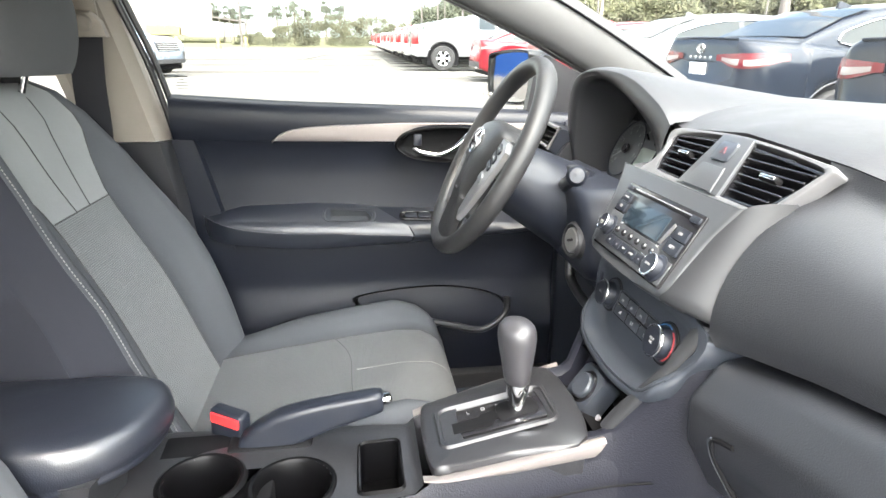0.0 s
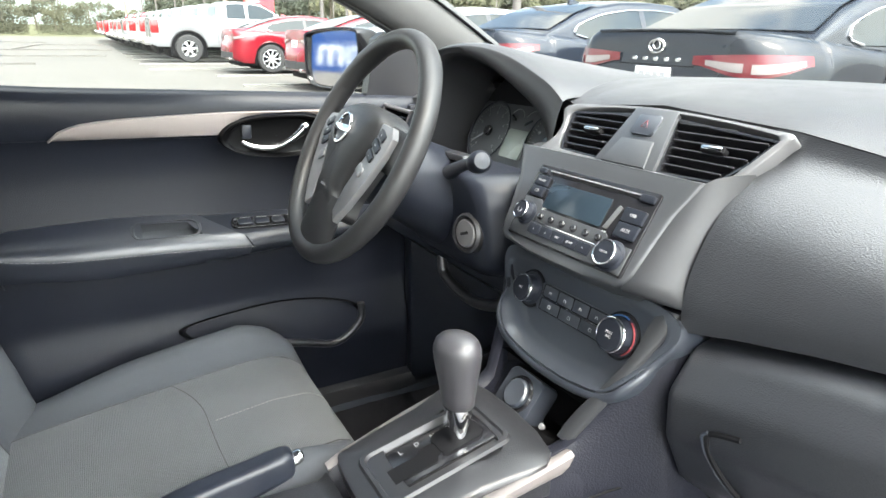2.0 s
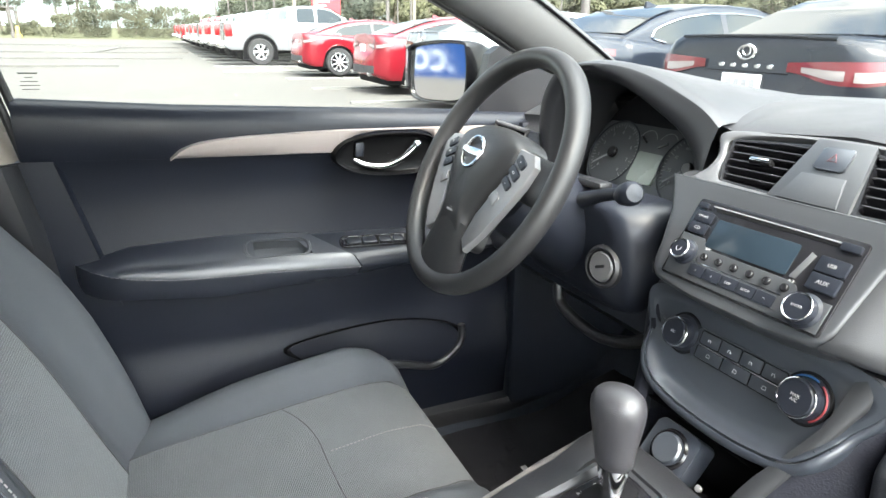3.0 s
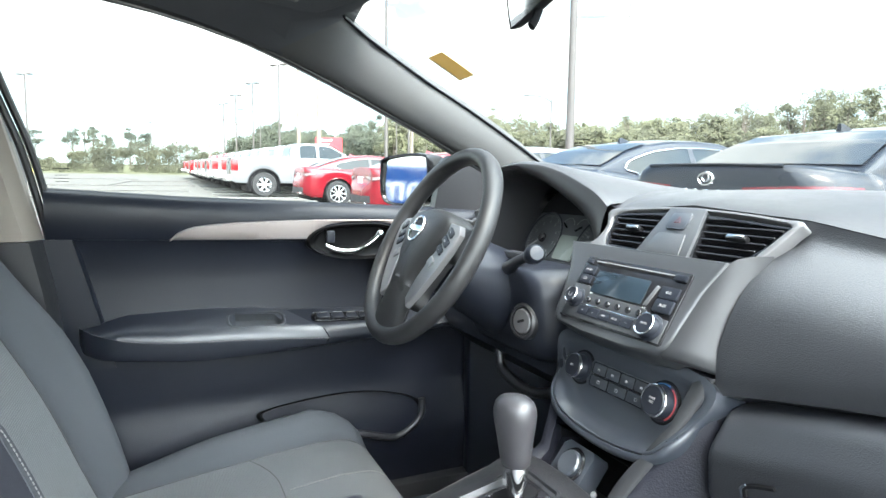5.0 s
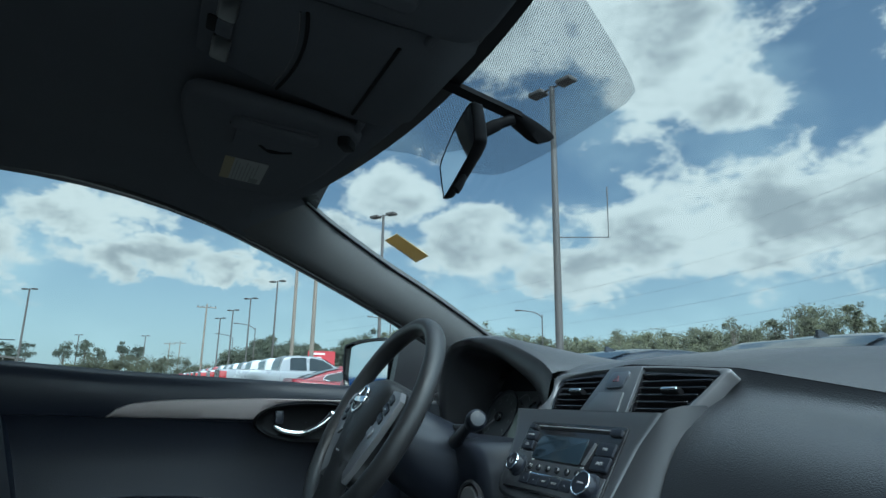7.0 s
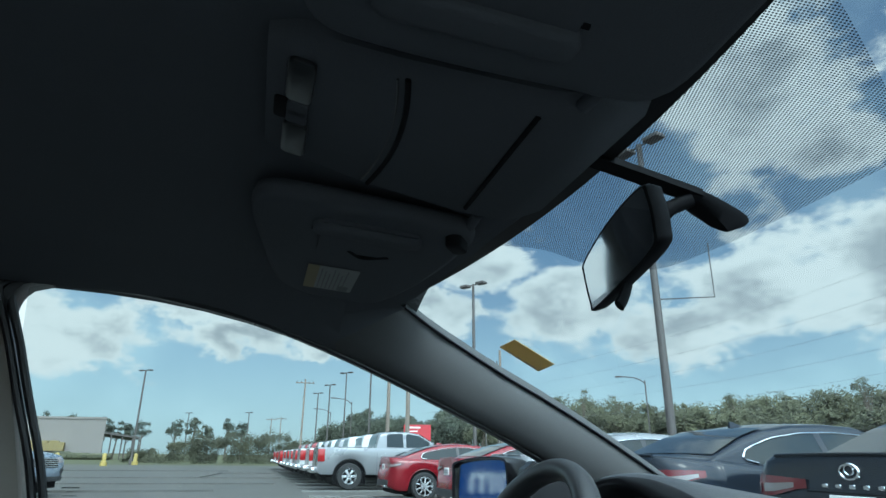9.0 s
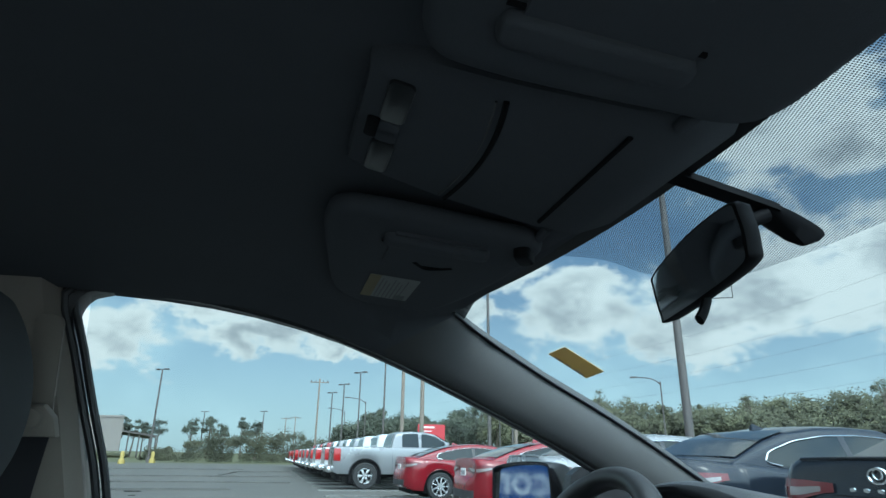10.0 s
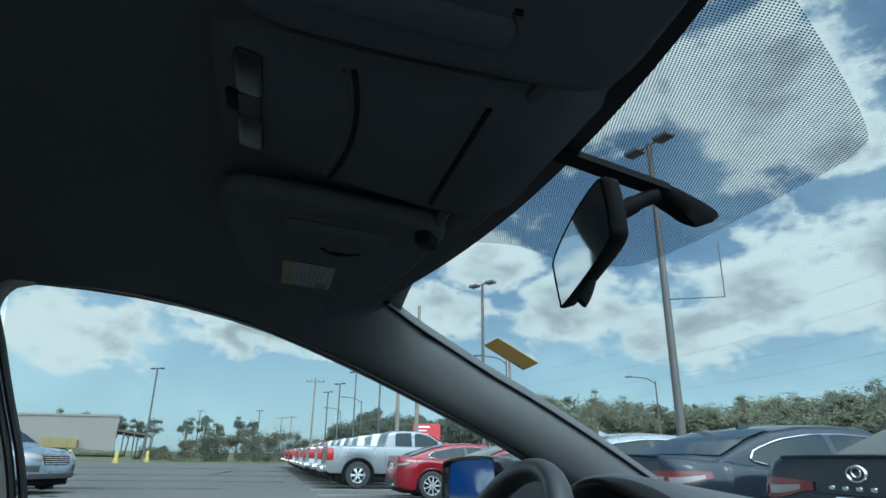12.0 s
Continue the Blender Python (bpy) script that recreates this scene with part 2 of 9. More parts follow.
CLOTH_UP = mat("grey_upper_cloth", (0.2640, 0.2700, 0.2740), 0.92, var=0.08, vscale=14, grain="noise", gscale=1100, gstr=0.4, spec=0.25)
SEAT_HEAD = mat("dark_headrest_cloth", (0.085, 0.086, 0.09), 0.9, var=0.08, grain="noise", gscale=900, gstr=0.3, spec=0.25)
SEAT_SIDE = mat("navy_black_seat_side", (0.018, 0.019, 0.025), 0.85, var=0.08, grain="noise", gscale=900, gstr=0.3, spec=0.25)
VINYL = mat("black_vinyl", (0.0082, 0.0100, 0.0162), 0.38, grain="leather", gscale=600, gstr=0.13, spec=0.34)
ARM_VINYL = mat("armrest_vinyl", (0.0150, 0.0172, 0.0245), 0.34, grain="leather", gscale=700, gstr=0.14, spec=0.95)
THREAD = mat("light_thread", (0.24, 0.235, 0.23), 0.8, grain=None)
THREAD_DARK = mat("dark_thread", (0.05, 0.05, 0.05), 0.8, grain=None)
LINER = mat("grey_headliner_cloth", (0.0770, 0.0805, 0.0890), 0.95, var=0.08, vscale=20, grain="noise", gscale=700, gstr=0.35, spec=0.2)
PILLAR = mat("beige_pillar_trim", (0.28, 0.245, 0.212), 0.70, var=0.05, grain="leather", gscale=800, gstr=0.12)
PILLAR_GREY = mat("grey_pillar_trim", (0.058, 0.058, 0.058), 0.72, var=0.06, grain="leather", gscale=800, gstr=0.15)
CARPET = mat("black_carpet", (0.036, 0.042, 0.054), 0.97, var=0.35, vscale=40, grain="noise", gscale=420, gstr=1.0, spec=0.15)
# the black carpet again, with sunlight put into its colour
SUNLIT_CARPET = mat("sunlit_carpet", (0.11, 0.10, 0.112), 0.97, var=0.3, vscale=40, grain="noise", gscale=420, gstr=1.0, spec=0.15)
WEB = mat("belt_webbing", (0.022, 0.022, 0.026), 0.75, grain="noise", gscale=900, gstr=0.3, spec=0.2, stretch=(1, 1, 0.2))
DULL_RED = mat("dull_red_print", (0.20, 0.025, 0.03), 0.5, grain=None)
RED = mat("red_plastic", (0.62, 0.035, 0.04), 0.35, grain=None, var=0.05)
WHITE_INK = mat("white_ink", (0.42, 0.42, 0.42), 0.6, grain=None, var=0.02)
GREY_INK = mat("grey_ink", (0.26, 0.26, 0.265), 0.6, grain=None, var=0.02)
BLUE_INK = mat("blue_ink", (0.022, 0.090, 0.22), 0.5, grain=None, var=0.02)
SCREEN = mat("grey_screen", (0.018, 0.028, 0.038), 0.14, grain=None, var=0.10, vscale=5)
LCD = mat("pale_lcd", (0.27, 0.30, 0.27), 0.25, grain=None, var=0.06)
PAPER = mat("printed_label", (0.20, 0.20, 0.193), 0.7, grain="noise", gscale=300, gstr=0.03)
YELLOW = mat("yellow_paper", (0.60, 0.48, 0.21), 0.7, grain="noise", gscale=200, gstr=0.04)
_t = YELLOW.node_tree   # thin paper lets the sky shine through
_tl = node(_t, "ShaderNodeBsdfTranslucent", Color=(0.46, 0.36, 0.18, 1))
_ms = node(_t, "ShaderNodeMixShader", Fac=0.40)
_t.links.new(_t.nodes["Principled BSDF"].outputs[0], _ms.inputs[1])
_t.links.new(_tl.outputs[0], _ms.inputs[2])
_t.links.new(_ms.outputs[0], _t.nodes["Material Output"].inputs[0])
SHIELD = glass_mat("windscreen_glass", (0.76, 0.795, 0.79), 0.045)
PANE = glass_mat("window_glass", (0.74, 0.77, 0.755), 0.02)
DOTS = dots_mat("printed_dots")
MIRROR = mat("mirror_silver", (0.86, 0.88, 0.90), 0.02, metal=1.0, var=0.0, grain=None)
CERAMIC = mat("black_ceramic_edge", (0.008, 0.008, 0.009), 0.5, grain=None)
BODY_GREY = mat("grey_car_paint", (0.10, 0.105, 0.11), 0.3, coat=0.6, grain=None)
KNOB = mat("charcoal_knob_leather", (0.0350, 0.0340, 0.0380), 0.40, grain="leather", gscale=900, gstr=0.12, spec=0.70)
SPOKE_SILVER = mat("satin_spoke_silver", (0.25, 0.25, 0.257), 0.40, metal=0.35, var=0.05, grain="noise", gscale=900, gstr=0.02)
DIAL = mat("grey_dial_face", (0.060, 0.064, 0.068), 0.5, var=0.05, grain="noise", gscale=900, gstr=0.03)
SMOKE = mat("smoked_lens", (0.020, 0.021, 0.022), 0.35, grain=None)
PRINT = mat("grey_label_print", (0.115, 0.115, 0.115), 0.7, grain=None)
FADED = mat("faded_yellow_print", (0.19, 0.155, 0.08), 0.7, grain=None)
CONSOLE_SIDE = mat("console_side_plastic", (0.0105, 0.0112, 0.0165), 0.45, grain="leather", gscale=500, gstr=0.25, spec=0.25)
# black plastic taken darker still, to put the shade of recesses into the colour
RECESS_SHADE = mat("recess_shade_black", (0.003, 0.003, 0.0034), 0.35, grain=None, spec=0.12)
LENS = mat("lamp_lens_grey", (0.22, 0.22, 0.23), 0.25, grain=None)


# ---- building helpers ----
OFF = {}


def thing(name, at=(0, 0, 0), label="", category="", group="", kind=""):
    ob = new(name)
    ob.empty_display_size = 0.05
    ob.location = at
    OFF[ob] = Vector(at)
    return tagged(ob, label, category, group, kind)


def mesh_of(name, bm, material, angle=38):
    me = bpy.data.meshes.new(name)
    bmesh.ops.recalc_face_normals(bm, faces=bm.faces)
    bm.to_mesh(me)
    bm.free()
    me.materials.append(material)
    me.polygons.foreach_set("use_smooth", [True] * len(me.polygons))
    me.set_sharp_from_angle(angle=radians(angle))
    return me


def part(name, bm, material, parent, label="", angle=38):
    """One mesh, modelled in world metres, under a thing or a part."""
    me = mesh_of(name, bm, material, angle)
    ob = new(name, me)
    off = OFF.get(parent, Vector((0, 0, 0)))
    me.transform(Matrix.Translation(-off))
    ob.parent = parent
    OFF[ob] = off
    if label:
        ob["label"] = label
    return ob


def solo(name, bm, material, label="", category="", group="", kind="", angle=38):
    return tagged(new(name, mesh_of(name, bm, material, angle)), label, category, group, kind)


def B():
    return bmesh.new()


def loft(bm, rings, closed=True, caps=True):
    """Skin over rings of equal length."""
    vs = [[bm.verts.new(p) for p in ring] for ring in rings]
    n = len(rings[0])
    for a, b in zip(vs, vs[1:]):
        for i in range(n if closed else n - 1):
            j = (i + 1) % n
            bm.faces.new((a[i], a[j], b[j], b[i]))
    if caps and closed:
        bm.faces.new(list(reversed(vs[0])))
        bm.faces.new(vs[-1])
    return bm


def sheet(bm, f, us, vs, thick=None):
    """A surface f(u, v); with thick (a vector) it becomes a slab."""
    grid = [[bm.verts.new(f(u, v)) for v in vs] for u in us]
    for a, b in zip(grid, grid[1:]):
        for i in range(len(vs) - 1):
            bm.faces.new((a[i], a[i + 1], b[i + 1], b[i]))
    if thick is not None:
        t = Vector(thick)
        g2 = [[bm.verts.new(v.co + t) for v in row] for row in grid]
        for a, b in zip(g2, g2[1:]):
            for i in range(len(vs) - 1):
                bm.faces.new((a[i], b[i], b[i + 1], a[i + 1]))
        for i in range(len(us) - 1):
            bm.faces.new((grid[i][0], grid[i + 1][0], g2[i + 1][0], g2[i][0]))
            bm.faces.new((grid[i][-1], g2[i][-1], g2[i + 1][-1], grid[i + 1][-1]))
        for j in range(len(vs) - 1):
            bm.faces.new((grid[0][j], g2[0][j], g2[0][j + 1], grid[0][j + 1]))
            bm.faces.new((grid[-1][j], grid[-1][j + 1], g2[-1][j + 1], g2[-1][j]))
    return bm


def box(bm, lo, hi, bevel=0.0, seg=2, m=None):
    before = set(bm.verts)
    bmesh.ops.create_cube(bm, size=1)
    fresh = [v for v in bm.verts if v not in before]
    lo, hi = Vector(lo), Vector(hi)
    for v in fresh:
        v.co = Vector([(lo[i] + hi[i]) / 2 + v.co[i] * (hi[i] - lo[i]) for i in range(3)])
    if bevel > 0:
        es = {e for v in fresh for e in v.link_edges}
        r = bmesh.ops.bevel(bm, geom=list(es), offset=bevel, segments=seg, affect="EDGES", profile=0.5)
        fresh = list({v for v in r["verts"]} | {v for v in fresh if v.is_valid})
    if m is not None:
        for v in [v for v in bm.verts if v not in before]:
            v.co = m @ v.co
    return bm


def smooth_path(pts, n=6, loop=False):
    """Catmull-Rom through the points."""
    P = [Vector(p) for p in pts]
    out_pts, k = [], len(P)
    last = k if loop else k - 1
    for i in range(last):
        if loop:
            a, b, c, d = P[(i - 1) % k], P[i], P[(i + 1) % k], P[(i + 2) % k]
        else:
            a, b, c, d = P[max(i - 1, 0)], P[i], P[i + 1], P[min(i + 2, k - 1)]
        for s in range(n):
            t = s / n
            out_pts.append(0.5 * ((2 * b) + (c - a) * t + (2 * a - 5 * b + 4 * c - d) * t * t + (3 * b - a - 3 * c + d) * t ** 3))
    if not loop:
        out_pts.append(P[-1])
    return out_pts


def tube(bm, pts, r, n=8, loop=False, flat=1.0):
    """A round (or flattened) bar along the points; r is a number or one for each point."""
    P = [Vector(p) for p in pts]
    k = len(P)
    rs = r if isinstance(r, (list, tuple)) else [r] * k
    rings, side = [], None
    for i, p in enumerate(P):
        if loop:
            d = P[(i + 1) % k] - P[i - 1]
        else:
            d = P[min(i + 1, k - 1)] - P[max(i - 1, 0)]
        d.normalize()
        if side is None:
            side = d.orthogonal().normalized()
        side = (side - d * side.dot(d)).normalized()
        up = d.cross(side)
        rings.append([p + (side * math.cos(2 * math.pi * j / n) + up * math.sin(2 * math.pi * j / n) * flat) * rs[i] for j in range(n)])
    if loop:
        vs = [[bm.verts.new(q) for q in ring] for ring in rings]
        # the last ring is joined to the first at the turn that fits best
        best = min(range(n), key=lambda s: (rings[-1][0] - rings[0][s]).length)
        for i in range(k):
            a, b, s = vs[i], vs[(i + 1) % k], best if i == k - 1 else 0
            for j in range(n):
                bm.faces.new((a[j], a[(j + 1) % n], b[(j + 1 + s) % n], b[(j + s) % n]))
        return bm
    return loft(bm, rings)


def lathe(bm, profile, m=None, n=24):
    """Turn (radius, height) pairs about z, then place by m."""
    m = m or Matrix()
    rings = [[m @ Vector((max(r, 1e-5) * math.cos(2 * math.pi * j / n), max(r, 1e-5) * math.sin(2 * math.pi * j / n), h)) for j in range(n)] for r, h in profile]
    return loft(bm, rings)


def prism(bm, outline, depth, m=None, bevel=0.0, seg=2):
    """An outline in the xy plane raised by depth along z, then placed by m."""
    m = m or Matrix()
    lowv = [bm.verts.new((x, y, 0)) for x, y in outline]
    topv = [bm.verts.new((x, y, depth)) for x, y in outline]
    k = len(outline)
    f1 = bm.faces.new(topv)
    bm.faces.new(list(reversed(lowv)))
    for i in range(k):
        bm.faces.new((lowv[i], lowv[(i + 1) % k], topv[(i + 1) % k], topv[i]))
    fresh = set(lowv + topv)
    if bevel > 0:
        r = bmesh.ops.bevel(bm, geom=list(f1.edges), offset=bevel, segments=seg, affect="EDGES", profile=0.5)
        fresh = {v for v in fresh if v.is_valid} | set(r["verts"])
    for v in fresh:
        v.co = m @ v.co
    return bm


def rounded(x0, x1, y0, y1, r, n=5):
    """The outline of a rectangle with round corners."""
    pts = []
    for cx, cy, a in ((x1 - r, y1 - r, 0), (x0 + r, y1 - r, 90), (x0 + r, y0 + r, 180), (x1 - r, y0 + r, 270)):
        pts += [(cx + r * math.cos(radians(a + 90 * i / n)), cy + r * math.sin(radians(a + 90 * i / n))) for i in range(n + 1)]
    return pts


def frame_on(origin, right, up):
    """A matrix whose x is right, y is up and z the normal of a plane."""
    r = Vector(right).normalized()
    u = Vector(up)
    u = (u - r * u.dot(r)).normalized()
    n = r.cross(u)
    return Matrix(((r.x, u.x, n.x, origin[0]), (r.y, u.y, n.y, origin[1]), (r.z, u.z, n.z, origin[2]), (0, 0, 0, 1)))


def smooth01(t):
    t = min(1.0, max(0.0, t))
    return t * t * (3 - 2 * t)


def lerp(a, b, t):
    return a + (b - a) * t


def curve_at(keys, x):
    """Straight interpolation in a list of (x, value)."""
    return float(np.interp(x, [k[0] for k in keys], [k[1] for k in keys]))


def steps(a, b, n):
    return [a + (b - a) * i / n for i in range(n + 1)]


def lettering(name, text, size, m, material, parent, depth=0.0003, label=""):
    """Writing as a flat mesh, centred on the plane of m."""
    cu = bpy.data.curves.new(name, "FONT")
    cu.body, cu.size, cu.extrude, cu.align_x, cu.align_y = text, size, depth, "CENTER", "CENTER"
    cu.resolution_u = 2
    tmp = bpy.data.objects.new(name, cu)
    scene.collection.objects.link(tmp)
    me = bpy.data.meshes.new_from_object(tmp.evaluated_get(bpy.context.evaluated_depsgraph_get()))
    bpy.data.objects.remove(tmp)
    me.transform(m)
    off = OFF.get(parent, Vector((0, 0, 0)))
    me.transform(Matrix.Translation(-off))
    me.materials.clear()
    me.materials.append(material)
    me.name = name
    ob = new(name, me)
    ob.parent = parent
    OFF[ob] = off
    if label:
        ob["label"] = label
    return ob

# ---- the car's shell: x forward, y to the driver's side, z up ----
def shield_z(x, y):
    """The windscreen's height."""
    s = x + 0.06
    return 1.405 - 0.31 * s - 0.115 * s * s - (0.12 + 0.28 * max(s, 0)) * y * y


def roof_z(x, y):
    return curve_at(((-2.2, 1.36), (-1.3, 1.435), (-0.8, 1.45), (-0.45, 1.437), (-0.2, 1.412), (-0.05, 1.398)), x) - 0.10 * y * y - 0.35 * max(abs(y) - 0.45, 0) ** 1.5


EDGE = ((0.26, 0.7, 1.085), (0.132, 0.683, 1.151), (0.013, 0.666, 1.203), (-0.122, 0.648, 1.260), (-0.244, 0.633, 1.308), (-0.354, 0.621, 1.344), (-0.455, 0.613, 1.368), (-0.548, 0.608, 1.382), (-0.634, 0.604, 1.390), (-0.7, 0.603, 1.393), (-0.736, 0.603, 1.394))


def side_edge(s):
    """The inner edge of the driver's window opening, from the mirror (s = 0) back over the top to the pillar (s = 1)."""
    t = s * (len(EDGE) - 1)
    i = min(int(t), len(EDGE) - 2)
    return Vector(EDGE[i]).lerp(Vector(EDGE[i + 1]), t - i)


def edge_at(x):
    pts = EDGE[::-1]
    return float(np.interp(x, [p[0] for p in pts], [p[1] for p in pts])), float(np.interp(x, [p[0] for p in pts], [p[2] for p in pts]))


def header_x(v):
    """The top edge of the clear glass."""
    return -0.057 - 0.30 * v * v


def glass_side(x):
    """Half the width of the clear glass."""
    return curve_at(((-0.14, 0.553), (-0.10, 0.585), (-0.046, 0.613), (0.073, 0.642), (0.19, 0.650), (0.312, 0.662), (0.406, 0.672), (0.60, 0.69)), x)


def build_shell():
    car = thing("car_body", (0, 0, 0.30), "grey cabin shell of a parked sedan with light grey trim", "car body", kind="structure")
    # roof lining, with a rolled front edge
    bm = B()
    us, vs = steps(-2.2, -0.085, 40), steps(-0.60, 0.60, 36)
    sheet(bm, lambda u, v: Vector((u - (0.30 * v * v + 1.9 * max(0, abs(v) - 0.49)) * max(0, 1 + u / 0.5) if u > -0.5 else u, v, roof_z(u, v))), us, vs, (0, 0, 0.035))
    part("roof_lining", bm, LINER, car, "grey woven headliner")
    # outer roof skin
    bm = B()
    sheet(bm, lambda u, v: Vector((u, v, roof_z(u, v * 0.95) + 0.045)), steps(-2.2, -0.10, 20), steps(-0.64, 0.64, 16), (0, 0, 0.012))
    part("roof_skin", bm, BODY_GREY, car)
    # header rail just behind the glass
    for side in (1, -1):
        # front pillar, skinned between the window edge and the windscreen edge
        rings = []
        for i in range(17):
            s = i / 16
            w = Vector((lerp(0.34, -0.26, s), 0, 0))
            w.y, w.z = edge_at(w.x)
            if w.x > 0.26:
                w.z, w.y = 1.085 - (w.x - 0.26) * 0.5, 0.70
            w.z += 0.008
            gx = lerp(0.56, -0.135, s)
            gy = glass_side(gx) + 0.008
            g = Vector((gx, gy, shield_z(gx, gy) - 0.004))
            inn = Vector((0, -1, -0.35)) * 0.022 + Vector((-0.012, 0, 0))
            o = Vector((0.02, 0.06, 0.03))
            ring = [w, w.lerp(g, 0.12) + inn * 0.62, w.lerp(g, 0.35) + inn, w.lerp(g, 0.65) + inn, w.lerp(g, 0.9) + inn * 0.62, g, g + o, w + o]
            rings.append([Vector((p.x, p.y * side, p.z)) for p in ring])
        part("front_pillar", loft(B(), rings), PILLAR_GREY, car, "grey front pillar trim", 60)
        # roof rail over the side windows
        rings = []
        for i in range(25):
            x = lerp(-0.245, -2.1, i / 24)
            if x > -0.735:
                ey, e = edge_at(x)
                e += 0.008
            else:
                e, ey = curve_at(((-2.1, 1.12), (-1.7, 1.28), (-1.2, 1.38), (-0.735, 1.402)), x), 0.602
            top = roof_z(x, 0.50)
            ring = [(x, ey, e), (x, ey - 0.016, e + 0.002), (x, ey - 0.035, e + 0.018), (x, 0.555, max(e + 0.035, top - 0.035)), (x, 0.47, top + 0.006), (x, 0.48, top + 0.04), (x, 0.66, e + 0.05), (x, 0.665, e)]
            rings.append([Vector((p[0], p[1] * side, p[2])) for p in ring])
        part("roof_rail", loft(B(), rings), LINER, car, "grey cloth roof rail", 60)
        # centre pillar trim with its darker foot
        def pillar(z0, z1, fwd, material, label, wide=0.17):
            rings = []
            for i in range(7):
                z = lerp(z0, z1, i / 6)
                x1 = curve_at(((0.30, -0.60), (0.90, -0.665), (1.0, -0.69), (1.10, -0.708), (1.25, -0.738), (1.40, -0.785)), z) + fwd
                y1 = curve_at(((0.3, 0.69), (1.0, 0.69), (1.4, 0.595)), z)
                ring = [(x1, y1 + 0.05, z), (x1, y1 + 0.004, z), (x1 - 0.02, y1 - 0.022, z), (x1 - wide + 0.03, y1 - 0.022, z), (x1 - wide, y1 + 0.004, z), (x1 - wide, y1 + 0.05, z)]
                rings.append([Vector((p[0], p[1] * side, p[2])) for p in ring])
            part("centre_pillar", loft(B(), rings), material, car, label)
        pillar(0.955, 1.42, 0, PILLAR, "beige-grey upper centre pillar trim")
        pillar(0.30, 0.953, 0.006, PLASTIC, "dark lower centre pillar trim")
        # window seals in front of the pillar
        for k, off in enumerate((0.000, 0.014)):
            rings = []
            path = [Vector((curve_at(((0.3, -0.60), (0.90, -0.655), (1.0, -0.675), (1.10, -0.69), (1.25, -0.735), (1.40, -0.775)), z) + off, curve_at(((0.3, 0.70), (1.0, 0.70), (1.4, 0.602)), z) + 0.005 * k, z)) for z in steps(0.35, 1.385, 12)]
            path += [side_edge(s) + Vector((0, 0.004 + 0.008 * k, 0.0085)) for s in (0.95, 0.85, 0.7, 0.55, 0.45, 0.35, 0.25, 0.12, 0.0)]
            path = [Vector((p.x, p.y * side, p.z)) for p in path]
            part("door_seal", tube(B(), smooth_path(path, 3), 0.0065, 8), PLASTIC, car, "dark grey rubber seal")
        # the door's black window frame, between the pillar and the glass
        rings = []
        for z in steps(0.96, 1.34, 10) + steps(1.348, 1.412, 8):
            wx = curve_at(((0.96, -0.695), (1.0, -0.697), (1.078, -0.705), (1.232, -0.732), (1.318, -0.750), (1.40, -0.765)), z)
            wy = curve_at(((0.96, 0.722), (1.078, 0.706), (1.232, 0.656), (1.318, 0.626), (1.40, 0.600)), z)
            over = max(0.0, min(1.0, (z - 1.338) / 0.058))   # the frame sweeps forward into the roof rail
            wx += 0.058 * (1 - math.sqrt(max(0.0, 1 - over * over)))
            rings.append([Vector((px, side * py, z)) for px, py in ((wx, wy + 0.004), (wx - 0.004, wy - 0.004), (wx - 0.022, wy - 0.002), (wx - 0.026, wy + 0.010), (wx - 0.10, wy + 0.016), (wx - 0.10, wy + 0.04), (wx, wy + 0.04))])
        part("door_frame", loft(B(), rings), PLASTIC, car, "dark window frame", 40)
        # rear side wall below the windows, and the sill
        bm = B()
        box(bm, (-2.2, 0.70 * side if side > 0 else -0.78, 0.30), (-0.80, 0.78 if side > 0 else -0.70, 1.02), 0.01)
        part("rear_side_wall", bm, BODY_GREY, car)
        bm = B()
        box(bm, (-0.85, 0.66 if side > 0 else -0.80, 0.22), (0.95, 0.80 if side > 0 else -0.66, 0.36), 0.02)
        part("sill", bm, PLASTIC, car)
    # corner pieces that blend the pillar head into the roof rail
    for side in (1, -1):
        ey, ez = edge_at(-0.26)
        w = Vector((-0.258, ey, ez + 0.008))
        gy = glass_side(-0.135) + 0.008
        g = Vector((-0.135, gy, shield_z(-0.135, gy) - 0.004))
        inn = Vector((-0.012, -0.022, -0.0077))
        a = [w, w.lerp(g, 0.12) + inn * 0.62, w.lerp(g, 0.35) + inn, w.lerp(g, 0.65) + inn, w.lerp(g, 0.9) + inn * 0.62, g]
        ey, ez = edge_at(-0.30)
        top = roof_z(-0.30, 0.50)
        z = [Vector((-0.30, ey, ez + 0.008)), Vector((-0.30, ey - 0.018, ez + 0.010)), Vector((-0.30, ey - 0.037, ez + 0.026)), Vector((-0.30, 0.553, max(ez + 0.043, top - 0.037))), Vector((-0.28, 0.51, top - 0.006)), Vector((-0.16, 0.50, roof_z(-0.16, 0.50) - 0.002))]
        rings = []
        for t in steps(0, 1, 6):
            rings.append([(lambda p: Vector((p.x, p.y * side, p.z)))(p.lerp(q, t) + Vector((0, -0.002, -0.001)) * math.sin(math.pi * t)) for p, q in zip(a, z)])
        part("corner_trim", loft(B(), rings, False, False), LINER, car, "grey cloth corner of the roof", 70)
    # header, a soft roll from lining to glass, with the black ceramic edge
    rings = []
